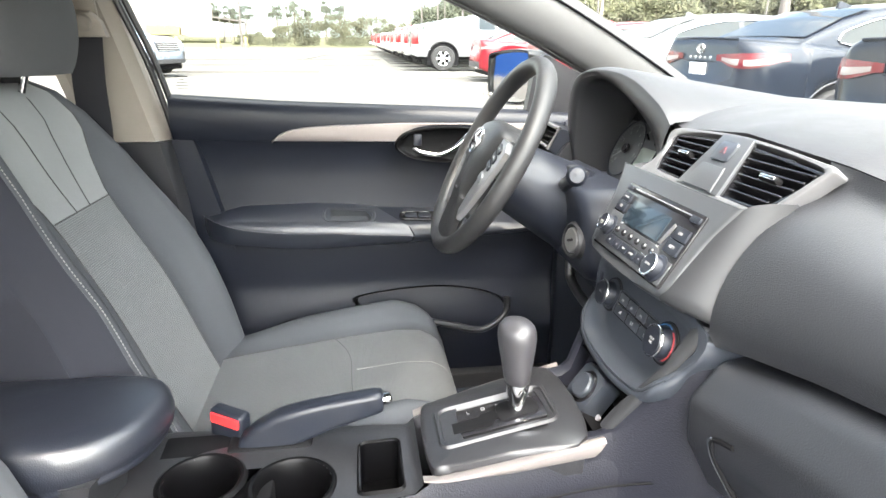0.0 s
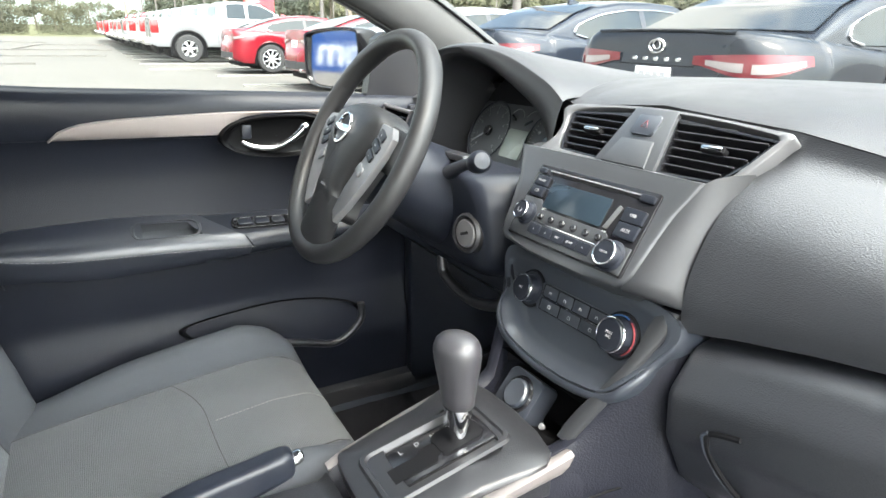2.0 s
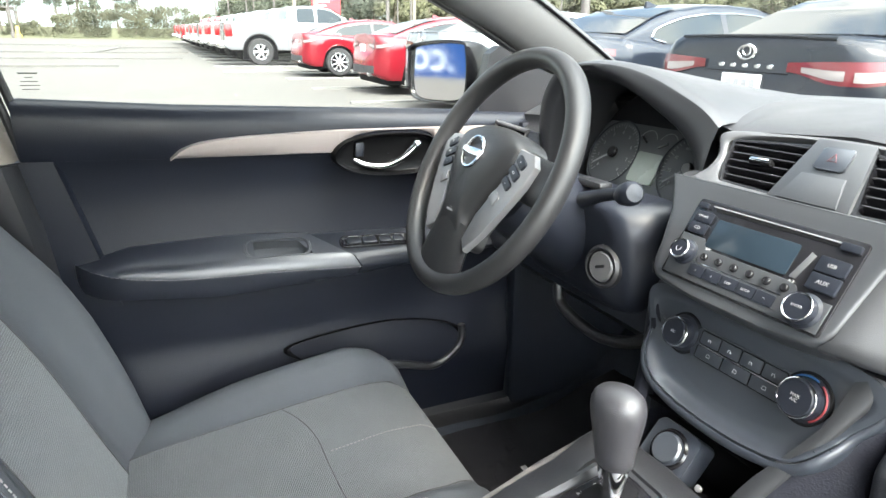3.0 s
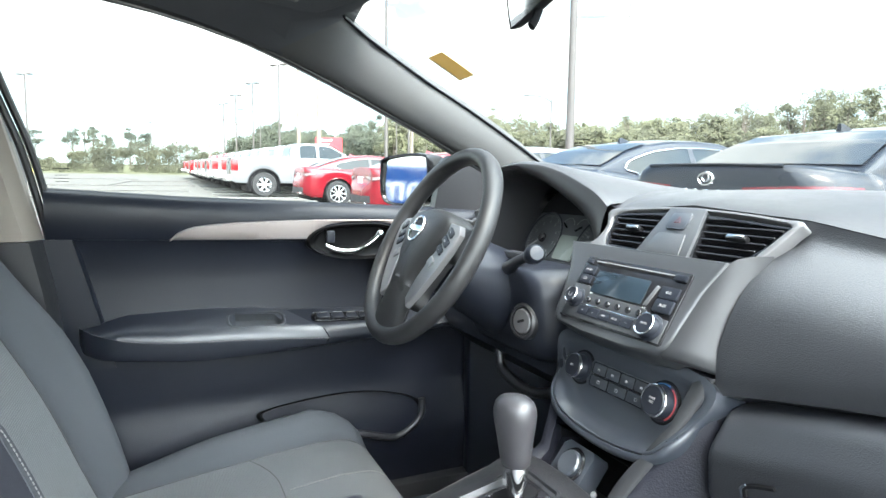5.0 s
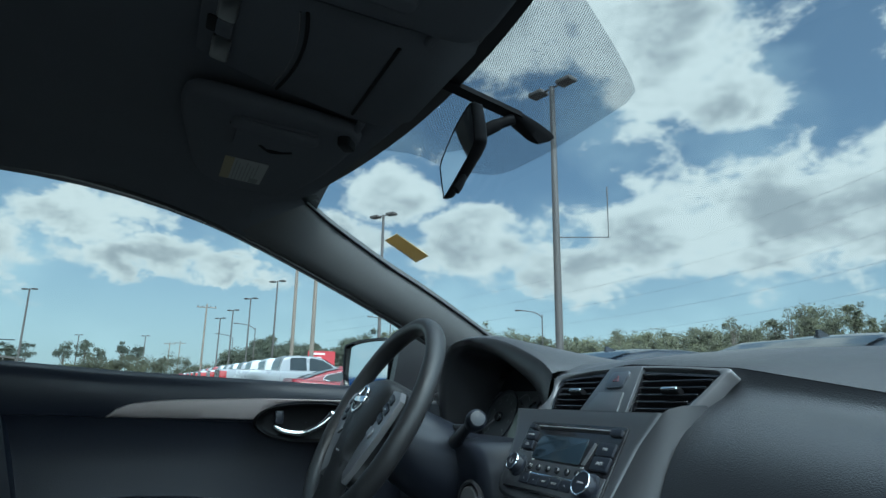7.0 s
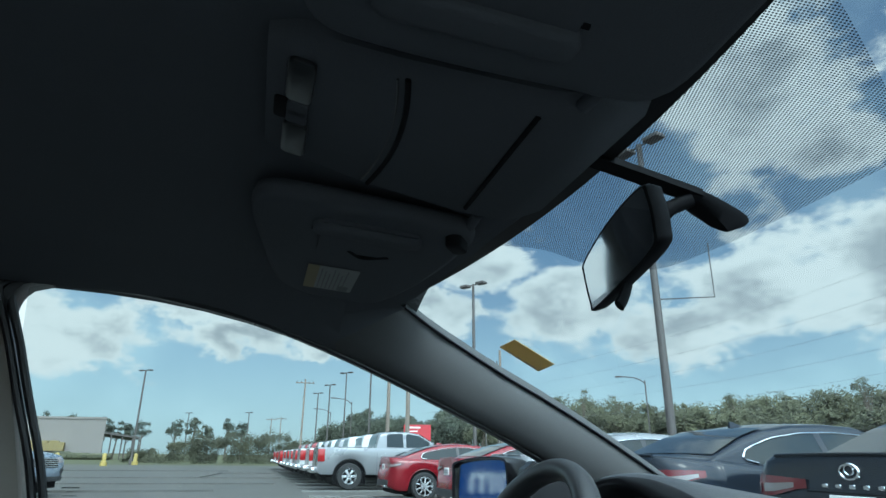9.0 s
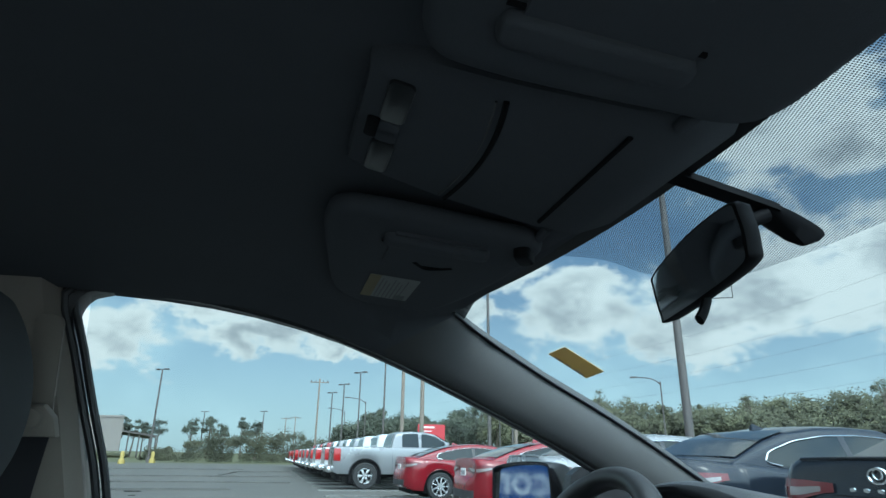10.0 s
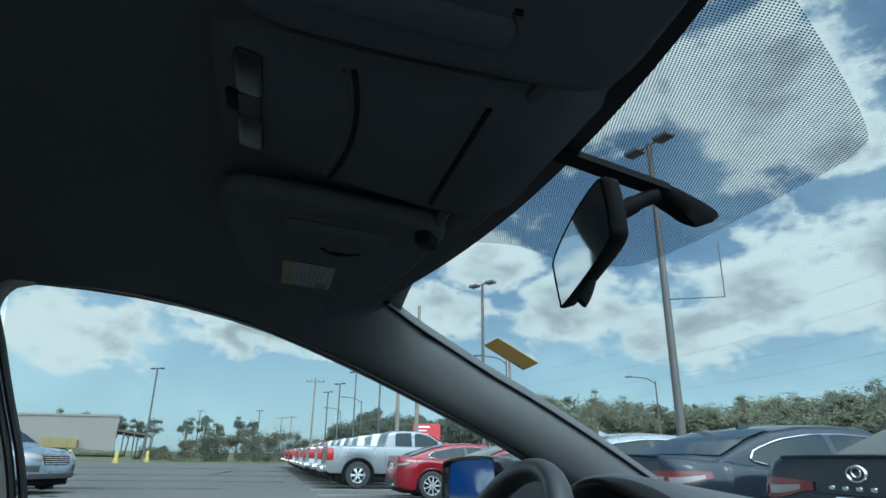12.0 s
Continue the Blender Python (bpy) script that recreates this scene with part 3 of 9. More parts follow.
    for v in steps(-0.535, 0.535, 24):
        x = header_x(v) - 0.016
        z = shield_z(x, v)
        rings.append([Vector((x - 0.07, v, roof_z(x, v) + 0.012)), Vector((x - 0.045, v, roof_z(x, v) - 0.002)), Vector((x - 0.018, v, z - 0.010)), Vector((x - 0.004, v, z - 0.006)), Vector((x, v, z - 0.003)), Vector((x + 0.002, v, z + 0.02)), Vector((x - 0.07, v, z + 0.05))])
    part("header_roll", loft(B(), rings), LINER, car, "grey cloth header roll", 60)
    bm = B()
    sheet(bm, lambda a, v: Vector((header_x(v) - 0.024 + 0.024 * a, v, shield_z(header_x(v) - 0.024 + 0.024 * a, v) - 0.004)), [0, 0.5, 1], steps(-0.56, 0.56, 24), (0, 0, 0.002))
    part("ceramic_edge", bm, CERAMIC, car, "black printed glass edge")
    for side in (1, -1):
        rings = [[Vector((gx, side * (glass_side(gx) - o), shield_z(gx, glass_side(gx) - o) - dz)) for o, dz in ((-0.02, 0.0045), (0.0, 0.0045), (0.0, 0.0025), (-0.02, 0.0025))] for s in steps(0, 1, 12) for gx in (lerp(0.56, -0.135, s),)]
        part("ceramic_edge", loft(B(), rings), CERAMIC, car, "black printed glass edge")
    # floor, firewall, tunnel, rear bulkhead
    bm = B()
    sheet(bm, lambda u, v: Vector((u, v, curve_at(((-2.2, 0.32), (0.25, 0.32), (0.45, 0.38), (0.62, 0.60), (0.66, 0.9)), u) + 0.006 * math.sin(u * 31) * math.sin(v * 23))), steps(-2.2, 0.66, 40), steps(-0.72, 0.72, 24), (0, 0, -0.03))
    part("floor_carpet", bm, CARPET, car, "black floor carpet")
    bm = B()
    box(bm, (-2.25, -0.74, 0.30), (-2.2, 0.74, 1.05), 0.01)
    part("rear_bulkhead", bm, BODY_GREY, car)
    bm = B()
    box(bm, (0.66, -0.76, 0.30), (0.72, 0.76, 0.98), 0.01)
    part("firewall", bm, MATTE, car)
    # the driver's kick panel, and the front wing and bonnet outside
    bm = B()
    box(bm, (0.20, 0.66, 0.32), (0.70, 0.70, 0.99), 0.01)
    part("kick_panel", bm, PLASTIC_SOFT, car)
    bm = B()
    sheet(bm, lambda u, v: Vector((u, v * (0.86 - 0.10 * max(0, u - 1.2)), 0.985 - 0.09 * (u - 0.7) ** 1.6 * 0.9 - 0.05 * v * v)), steps(0.72, 1.75, 12), steps(-0.95, 0.95, 14), (0, 0, -0.02))
    part("bonnet", bm, BODY_GREY, car, "dark grey bonnet")
    for side in (1, -1):
        bm = B()
        box(bm, (0.72, 0.74 if side > 0 else -0.84, 0.30), (1.75, 0.84 if side > 0 else -0.74, 0.92), 0.03)
        part("front_wing", bm, BODY_GREY, car)
    return car


def build_glass(car):
    ws = thing("windscreen", (0.3, 0, 1.2), "clear laminated windscreen with a dotted sun band", "windscreen", kind="structure")
    bm = B()
    sheet(bm, lambda s, v: Vector((lerp(-0.10 - 0.28 * v * v, 0.86 - 0.55 * v * v, s), v, shield_z(lerp(-0.10 - 0.28 * v * v, 0.86 - 0.55 * v * v, s), v))), steps(0, 1, 24), steps(-0.70, 0.70, 28))
    g = part("pane", bm, SHIELD, ws, "clear windscreen glass")
    g.visible_shadow = False
    # the dotted band round the mirror foot
    bm = B()
    outline = smooth_path([(-0.080, 0.254, 0), (-0.030, 0.216, 0), (0.029, 0.202, 0), (0.088, 0.149, 0), (0.104, 0.058, 0), (0.106, -0.02, 0), (0.102, -0.130, 0), (0.097, -0.160, 0), (0.086, -0.178, 0), (0.041, -0.206, 0), (-0.031, -0.243, 0), (-0.075, -0.262, 0)], 8)
    far = [Vector((p.x, p.y, 0)) for p in outline]
    near = [Vector((header_x(p.y) - 0.004, p.y, 0)) for p in outline]
    vs = [[bm.verts.new(a.lerp(b, k / 6)) for k in range(7)] for a, b in zip(near, far)]
    for row in vs:
        for v in row:
            v.co.z = shield_z(v.co.x, v.co.y) - 0.0025
    for a, b in zip(vs, vs[1:]):
        for k in range(6):
            bm.faces.new((a[k], a[k + 1], b[k + 1], b[k]))
    d = part("sun_band", bm, DOTS, ws, "printed black dot pattern on the glass")
    d.visible_shadow = False
    # toll sticker
    c1, c2 = Vector((0.038, 0.553, 0)), Vector((0.118, 0.568, 0))
    bm = B()
    sheet(bm, lambda a, b: (lambda p: Vector((p.x, p.y, shield_z(p.x, p.y) - 0.004)))(c1.lerp(c2, a) + Vector((0.009, -0.050, 0)) * b), steps(0, 1, 4), steps(0, 1, 2), (0, 0, 0.0012))
    st = solo("window_sticker", bm, YELLOW, "small yellow paper sticker on the windscreen", "sticker")
    bm = B()
    for k, (u0, u1) in enumerate(((0.10, 0.34), (0.40, 0.52), (0.58, 0.88))):
        sheet(bm, lambda a, b: (lambda p: Vector((p.x, p.y, shield_z(p.x, p.y) - 0.0056)))(c1.lerp(c2, lerp(u0, u1, a)) + Vector((0.009, -0.050, 0)) * (0.10 + 0.05 * b)), [0, 1], [0, 1], (0, 0, 0.0004))
    part("print_bars", bm, GREY_INK, st)
    # driver's window pane
    bm = B()
    top = [side_edge(s) + Vector((0, 0.012, 0.004)) for s in steps(0, 1, 20)]
    ringa = [bm.verts.new(p) for p in top]
    ringb = [bm.verts.new((p.x, 0.715, 1.00)) for p in top]
    for i in range(20):
        bm.faces.new((ringa[i], ringa[i + 1], ringb[i + 1], ringb[i]))
    w = thing("window_1", (0, 0.7, 1.0), "clear closed side window of the driver's door", "window", kind="structure")
    g = part("pane", bm, PANE, w)
    g.visible_shadow = False
    # glass maker's mark
    m = frame_on((-0.640, 0.702, 1.075), (1, 0, 0), (0, -0.2, 1))
    bm = B()
    for k, (wd2, hh) in enumerate(((0.026, 0.0016), (0.010, 0.0010), (0.022, 0.0008), (0.026, 0.0008), (0.022, 0.0008))):
        box(bm, (-wd2 / 2, 0.012 - k * 0.006, 0), (wd2 / 2, 0.012 - k * 0.006 + hh, 0.0004), m=m)
    solo("glass_mark", bm, MATTE, "small black printed mark on the window", "marking")


# ---- dashboard ----
# the profile of the pad, keyed over y: crease under the top, lower crease
CREASE = ((-0.72, 0.25, 0.960), (-0.50, 0.250, 0.977), (-0.35, 0.245, 0.996), (-0.177, 0.215, 1.030), (0.0, 0.215, 1.042), (0.160, 0.215, 1.030), (0.205, 0.212, 1.044), (0.245, 0.23, 1.048), (0.29, 0.32, 1.045), (0.53, 0.32, 1.040), (0.548, 0.22, 1.012), (0.72, 0.22, 1.00))
FACE_LOW = ((-0.72, 0.165, 0.865), (-0.50, 0.150, 0.876), (-0.42, 0.140, 0.874), (-0.28, 0.132, 0.852), (-0.20, 0.120, 0.838), (-0.155, 0.108, 0.829), (0.0, 0.15, 0.82), (0.72, 0.16, 0.86))
LOWER = ((-0.72, 0.165, 0.865), (-0.50, 0.150, 0.876), (-0.42, 0.140, 0.874), (-0.28, 0.134, 0.852), (-0.13, 0.130, 0.820), (0.0, 0.15, 0.82), (0.17, 0.15, 0.84), (0.72, 0.16, 0.86))


def dash_profile(y):
    ys = [k[0] for k in CREASE]
    cx, cz = np.interp(y, ys, [k[1] for k in CREASE]), np.interp(y, ys, [k[2] for k in CREASE])
    ys = [k[0] for k in LOWER]
    lx, lz = np.interp(y, ys, [k[1] for k in LOWER]), np.interp(y, ys, [k[2] for k in LOWER])
    back = 0.86 - 0.55 * y * y
    return cx, cz, lx, lz, back


BULGE = [(p.x, p.y) for p in smooth_path([(0, 0, 0), (0.05, -0.0050, 0), (0.11, -0.0055, 0), (0.19, 0.0020, 0), (0.30, 0.0140, 0), (0.42, 0.0240, 0), (0.55, 0.0300, 0), (0.70, 0.0300, 0), (0.83, 0.0240, 0), (0.93, 0.0140, 0), (1.0, 0, 0)], 4)]


def build_dash():
    d = thing("dashboard", (0.3, 0, 0.6), "black grained dashboard with a padded top", "dashboard")
    # top pad
    rings = []
    for y in steps(-0.715, 0.150, 40) + [0.160, 0.175, 0.2, 0.3, 0.4, 0.5, 0.53, 0.548] + steps(0.56, 0.715, 6):
        cx, cz, lx, lz, back = dash_profile(y)
        peak = 1.056 + 0.010 * math.exp(-(y / 0.3) ** 2) 
        pts = [(cx, cz), (cx + 0.014, cz + 0.007), (cx + 0.06, cz + (peak - cz) * 0.55), (cx + 0.13, cz + (peak - cz) * 0.9), (0.50, peak), (0.62, peak - 0.004), (back - 0.06, 1.045), (back, 1.025), (back, 0.98), (0.60, 0.95), (cx + 0.02, cz - 0.03)]
        rings.append([Vector((p[0], y, p[1])) for p in pts])
    part("top_pad", loft(B(), rings), DASH_TOP, d, "dark grey grained top pad", 50)
    # leather-grained face, crease to lower crease
    def face(y0, y1, n):
        rings = []
        for y in steps(y0, y1, n):
            cx, cz, lx, lz, back = dash_profile(y)
            ys = [k[0] for k in FACE_LOW]
            lx, lz = np.interp(y, ys, [k[1] for k in FACE_LOW]), np.interp(y, ys, [k[2] for k in FACE_LOW])
            a, b = Vector((cx - 0.002, y, cz - 0.001)), Vector((lx, y, lz))
            nrm = Vector((-(a.z - b.z), 0, a.x - b.x)).normalized()
            ring = [a]
            for k in range(1, 18):   # hollow under the crease, then a full roll that turns under at the foot
                t = k / 18
                ring.append(a.lerp(b, t) + nrm * curve_at(BULGE, t))
            ring += [b, b + Vector((0.03, 0, -0.01)), a + Vector((0.06, 0, -0.02))]
            rings.append(ring)
        return loft(B(), rings)
    part("face_pad", face(-0.715, -0.152, 36), DASH, d, "black leather-grained dashboard face", 50)
    part("face_pad", face(0.552, 0.715, 8), PLASTIC, d, "", 50)
    bm = B()
    box(bm, (0.175, 0.130, 0.845), (0.33, 0.552, 0.898), 0.008)
    part("cluster_sill", bm, PLASTIC_SOFT, d)
    # bulging lower half on the passenger's side, with the glove box lid cut in
    def belly(y, t, grow=0.0):
        cx, cz, lx, lz, back = dash_profile(y)
        keys = ((0.0, lx + 0.012, lz - 0.008), (0.08, lx - 0.020, lz - 0.014), (0.25, lx - 0.050, lz - 0.055), (0.45, lx - 0.046, lz - 0.105), (0.7, lx - 0.012, lz - 0.17), (1.0, lx + 0.09, lz - 0.26))
        q = smooth_keys(keys, t)
        return Vector((q[0] - grow, y, q[1]))
    def smooth_keys(keys, t):
        ts = [k[0] for k in keys]
        return np.interp(t, ts, [k[1] for k in keys]), np.interp(t, ts, [k[2] for k in keys])
    bm = B()
    sheet(bm, lambda y, t: belly(y, t, -0.055 * (1 - smooth01((-0.150 - y) / 0.022)) ** 2), steps(-0.715, -0.19, 26) + [-0.180, -0.174, -0.168, -0.163, -0.159, -0.156, -0.153, -0.151], steps(0, 1, 30), (0.03, 0, 0))
    part("lower_pad", bm, DASH, d, "black plastic lower dashboard", 60)
    # the left edge of the glove box lid
    path = [belly(-0.250, 0.350, 0.001), belly(-0.222, 0.365, 0.001), belly(-0.216, 0.40, 0.001), belly(-0.222, 0.52, 0.001), belly(-0.245, 0.68, 0.001), belly(-0.285, 0.84, 0.001), belly(-0.33, 0.97, 0.001)]
    part("lid_groove", tube(B(), smooth_path(path, 8), 0.0030, 6), MATTE, d)
    part("lid_edge", tube(B(), smooth_path([p + Vector((-0.002, 0.004, 0)) for p in path[1:]], 8), 0.0018, 6), PANEL, d)
    path = [belly(-0.345, 0.72, 0.001), belly(-0.365, 0.80, 0.002), belly(-0.39, 0.90, 0.002), belly(-0.40, 0.92, 0.002)]
    part("lid_groove", tube(B(), smooth_path(path, 6), 0.0022, 6), PANEL, d)
    # driver's lower panel with the open tray lip
    bm = B()
    rings = []
    for y in steps(0.13, 0.66, 20):
        z = 0.86 - 0.0 * y
        rings.append([Vector((0.16, y, z)), Vector((0.13, y, z - 0.05)), Vector((0.135, y, z - 0.12)), Vector((0.20, y, z - 0.17)), Vector((0.30, y, z - 0.18)), Vector((0.30, y, z))])
    loft(bm, rings)
    part("knee_panel", bm, PLASTIC_SOFT, d, "black plastic knee panel")
    lip = [(0.155, 0.432, 0.75), (0.15, 0.426, 0.723), (0.15, 0.414, 0.697), (0.15, 0.361, 0.684), (0.15, 0.298, 0.683), (0.15, 0.232, 0.704), (0.15, 0.19, 0.73)]
    part("tray_lip", tube(B(), smooth_path(lip, 6), 0.010, 12), PLASTIC, d, "curved black tray lip")
    # raised letters on the pad
    m = frame_on((0.31, -0.415, 1.0295), (0.05, -0.998, -0.01), (0.95, 0.05, 0.31))
    lettering("airbag_mark", "SRS AIRBAG", 0.0095, m, DASH_TOP, d, 0.0004, "embossed lettering")
    bm = B()
    lathe(bm, [(0, -0.001), (0.0010, 0), (0.0006, 0.0006), (0, 0.0007)], frame_on((0.134, -0.405, 0.885), (0, -1, 0), (0, 0, 1)), 8)
    part("dust_fleck", bm, WHITE_INK, d)
    build_vents(d)
    return d


def span_at(hole, y):
    """Where a level line crosses an outline."""
    xs = []
    for (xa, ya), (xb, yb) in zip(hole, hole[1:] + hole[:1]):
        if (ya - y) * (yb - y) < 0:
            xs.append(xa + (xb - xa) * (y - ya) / (yb - ya))
    return min(xs), max(xs)


def slats(parent, m, hole, n, tilt, depth=0.028):
    """Louvres that fill an opening with the outline hole."""
    lo, hi = min(p[1] for p in hole), max(p[1] for p in hole)
    for i in range(n):
        y = lerp(hi, lo, (i + 0.6) / (n + 0.2))
        xa, xb = span_at(hole, y)
        off, w = (xa + xb) / 2, xb - xa - 0.003
        mm = m @ pose(off, y, -0.010, tilt, 0, 0)
        part("slat", box(B(), (-w / 2, -0.0010, -depth / 2), (w / 2, 0.0014, depth / 2), 0.0006, 1, mm), GLOSS, parent)


def build_vents(d):
    # centre: a winged satin frame with two outlets and the hazard panel between
    o = Vector((0.180, -0.003, 0.998))
    m = frame_on(o, (0, -1, 0), (0.606, 0, 0.795))
    top, bot = 0.040, -0.040
    fr = thing("air_vent", o, "centre air outlets in a satin silver frame", "air vent")
    left = [(-0.137, top - 0.012), (-0.037, top - 0.004), (-0.050, bot + 0.012), (-0.121, bot + 0.014), (-0.131, -0.005)]
    right = [(0.034, top - 0.004), (0.160, top - 0.014), (0.146, 0.0), (0.122, bot + 0.012), (0.050, bot + 0.010)]
    # frame as a swept rim round the wings
    rim_in = [(-0.141, 0.029), (-0.08, 0.0405), (0.0, 0.0435), (0.08, 0.0405), (0.140, 0.0345), (0.163, 0.029), (0.158, 0.016), (0.143, -0.010), (0.125, -0.031), (0.06, -0.0325), (0.0, -0.032), (-0.06, -0.031), (-0.112, -0.0295), (-0.127, -0.0265), (-0.134, -0.012), (-0.138, 0.006)]
    rim_out = [(-0.161, 0.038), (-0.08, 0.0465), (0.0, 0.0495), (0.08, 0.0455), (0.145, 0.0400), (0.175, 0.036), (0.170, 0.022), (0.152, -0.014), (0.130, -0.042), (0.06, -0.045), (0.0, -0.0445), (-0.06, -0.0440), (-0.140, -0.0415), (-0.170, -0.039), (-0.152, -0.016), (-0.149, 0.008)]
    a, z = smooth_path([(x, y, 0) for x, y in rim_out], 5, True), smooth_path([(x, y, 0) for x, y in rim_in], 5, True)
    rings = [[m @ Vector((p.x, p.y, -0.014)) for p in a], [m @ Vector((p.x, p.y, 0.0015)) for p in a], [m @ (p.lerp(q, 0.2) + Vector((0, 0, 0.0036))) for p, q in zip(a, z)], [m @ (p.lerp(q, 0.8) + Vector((0, 0, 0.0040))) for p, q in zip(a, z)], [m @ Vector((p.x, p.y, 0.0020)) for p in z], [m @ Vector((p.x, p.y, -0.010)) for p in z]]
    part("frame", loft(B(), rings, True, False), SILVER, fr, "satin silver surround", 50)
    # dark bezel plates with openings
    def plate(hole, cover):
        bm = B()
        c = Vector((sum(p[0] for p in hole) / len(hole), sum(p[1] for p in hole) / len(hole), 0))
        inner = [m @ Vector((x, y, 0.001)) for x, y in hole]
        deep = [m @ Vector((x, y, -0.04)) for x, y in hole]
        out2 = [m @ (c + (Vector((x, y, 0)) - c) * 1.10 + Vector((0, 0, 0.0015))) for x, y in hole]
        loft(bm, [out2, inner, deep], True, False)
        bm.faces.new([bm.verts.new(p) for p in deep])
        part("outlet", bm, GLOSS, fr, "black outlet well")
    plate(left, None)
    plate(right, None)
    for side, (cx, w) in enumerate(((-0.088, 0.084), (0.098, 0.108))):
        slats(fr, m @ pose(0, 0, -0.002), left if side == 0 else right, 6, -18)
        # a thumb tab with a silver tip
        part("tab", box(B(), (cx - 0.012, 0.002, -0.004), (cx + 0.018, 0.010, 0.006), 0.002, 2, m), MATTE, fr)
        part("tab_tip", box(B(), (cx - 0.010, 0.0035, 0.004), (cx + 0.016, 0.0085, 0.0085), 0.0015, 2, m), CHROME, fr, "chrome tab tip")
    # hazard panel
    mid = [(-0.034, top + 0.006), (0.032, top + 0.006), (0.046, bot + 0.004), (-0.052, bot + 0.004)]
    part("hazard_panel", prism(B(), mid, 0.008, m @ pose(0, 0, -0.002), 0.003), FASCIA, fr, "grey panel between the outlets")
    part("hazard_button", prism(B(), rounded(-0.019, 0.017, 0.008, 0.036, 0.005), 0.005, m @ pose(0, 0, 0.004), 0.002), PANEL, fr, "dark hazard button")
    tri = [m @ Vector((x, y, 0.0092)) for x, y in ((-0.006, 0.018), (0.004, 0.018), (-0.001, 0.027))]
    part("hazard_mark", tube(B(), tri, 0.0005, 5, True), DULL_RED, fr, "red triangle outline")
    part("lower_key", prism(B(), [(-0.026, 0.001), (0.024, 0.001), (0.033, -0.034), (-0.037, -0.034)], 0.0065, m @ pose(0, 0, 0.002), 0.0015), FASCIA, fr, "blank grey key")
    # body behind the wings, closing the gap to the pad
    back = [(-0.175, top + 0.004), (0.180, top + 0.002), (0.155, bot), (0.130, bot - 0.006), (-0.17, bot - 0.006)]
    part("vent_housing", prism(B(), back, 0.02, m @ pose(0, 0, -0.060), 0), MATTE, d)
    # passenger's side outlet: a dark well in a silver wing
    o2 = Vector((0.1421, -0.6161, 0.9096))
    m2 = frame_on(o2, (0.12, -1, 0.02), (0.42, 0, 0.9))
    v2 = thing("air_vent", o2, "side air outlet in a silver wing frame", "air vent")
    wing = [(-0.1072, -0.0200), (-0.1011, -0.0056), (-0.0908, 0.0160), (-0.0793, 0.0316), (-0.0633, 0.0481), (-0.03, 0.066), (0.10, 0.081), (0.10, -0.036), (-0.02, -0.029), (-0.0608, -0.0261), (-0.0952, -0.0231)]
    lips = [(-0.0965, -0.0103), (-0.0925, -0.0020), (-0.0838, 0.0140), (-0.0730, 0.0286), (-0.0588, 0.0428), (-0.028, 0.058), (0.09, 0.070), (0.09, -0.027), (-0.02, -0.0190), (-0.059, -0.0145), (-0.0887, -0.0112)]
    wp = smooth_path([(x, y, 0) for x, y in wing], 4, True)
    wi = smooth_path([(x, y, 0) for x, y in lips], 4, True)
    part("frame", loft(B(), [[m2 @ (p.lerp(q, k) + Vector((0, 0, h))) for p, q in zip(wp, wi)] for k, h in ((-0.05, -0.03), (0.0, 0.000), (0.12, 0.0035), (0.45, 0.0055), (0.85, 0.0045), (1.0, 0.001), (1.02, -0.004))], True, False), SILVER, v2, "satin silver surround", 50)
    wc = Vector((0.0, 0.018, 0))
    part("inner_frame", loft(B(), [[m2 @ (wc + (q - wc) * k + Vector((0, 0, h))) for q in wi] for k, h in ((1.01, -0.001), (0.985, -0.001), (0.95, -0.002), (0.87, -0.006), (0.85, -0.010))], True, False), PANEL, v2, "charcoal inner bezel", 50)
    well = [wc + (q - wc) * 0.86 for q in wi]
    bm = B()
    loft(bm, [[m2 @ (q + Vector((0, 0, h))) for q in well] for h in (-0.006, -0.018)], True, False)
    bm.faces.new([bm.verts.new(m2 @ (q + Vector((0, 0, -0.018)))) for q in well])
    part("outlet", bm, MATTE, v2)
    slats(v2, m2 @ pose(0, 0, 0.002), [(x * 0.86, 0.018 + (y - 0.018) * 0.86) for x, y in lips], 6, -15, 0.012)
    # driver's outer outlet, by the door
    o3 = Vector((0.148, 0.616, 0.966))
    m3 = frame_on(o3, (0.08, -1, -0.05), (0.42, 0, 0.9))
    v3 = thing("air_vent", o3, "outer air outlet in a silver frame beside the door", "air vent")
    quad = [(-0.056, 0.022), (0.050, 0.020), (0.040, -0.026), (-0.050, -0.022)]
    part("frame", tube(B(), smooth_path([m3 @ Vector((x, y, 0.004)) for x, y in quad], 1, True), 0.0048, 10, True), SILVER, v3, "satin silver surround")
    bm = B()
    loft(bm, [[m3 @ Vector((x, y, 0.003)) for x, y in quad], [m3 @ Vector((x, y, -0.04)) for x, y in quad]], True, False)
    bm.faces.new([bm.verts.new(m3 @ Vector((x, y, -0.04))) for x, y in quad])
    part("outlet", bm, MATTE, v3)
    slats(v3, m3 @ pose(0, 0, -0.002), quad, 4, -15)
    bm = B()
    loft(bm, [[m3 @ Vector((x * k, y * k, z)) for x, y in quad] for k, z in ((1.6, -0.05), (1.12, -0.004), (0.98, 0.002))], True, False)
    part("vent_block", bm, PLASTIC_SOFT, d)


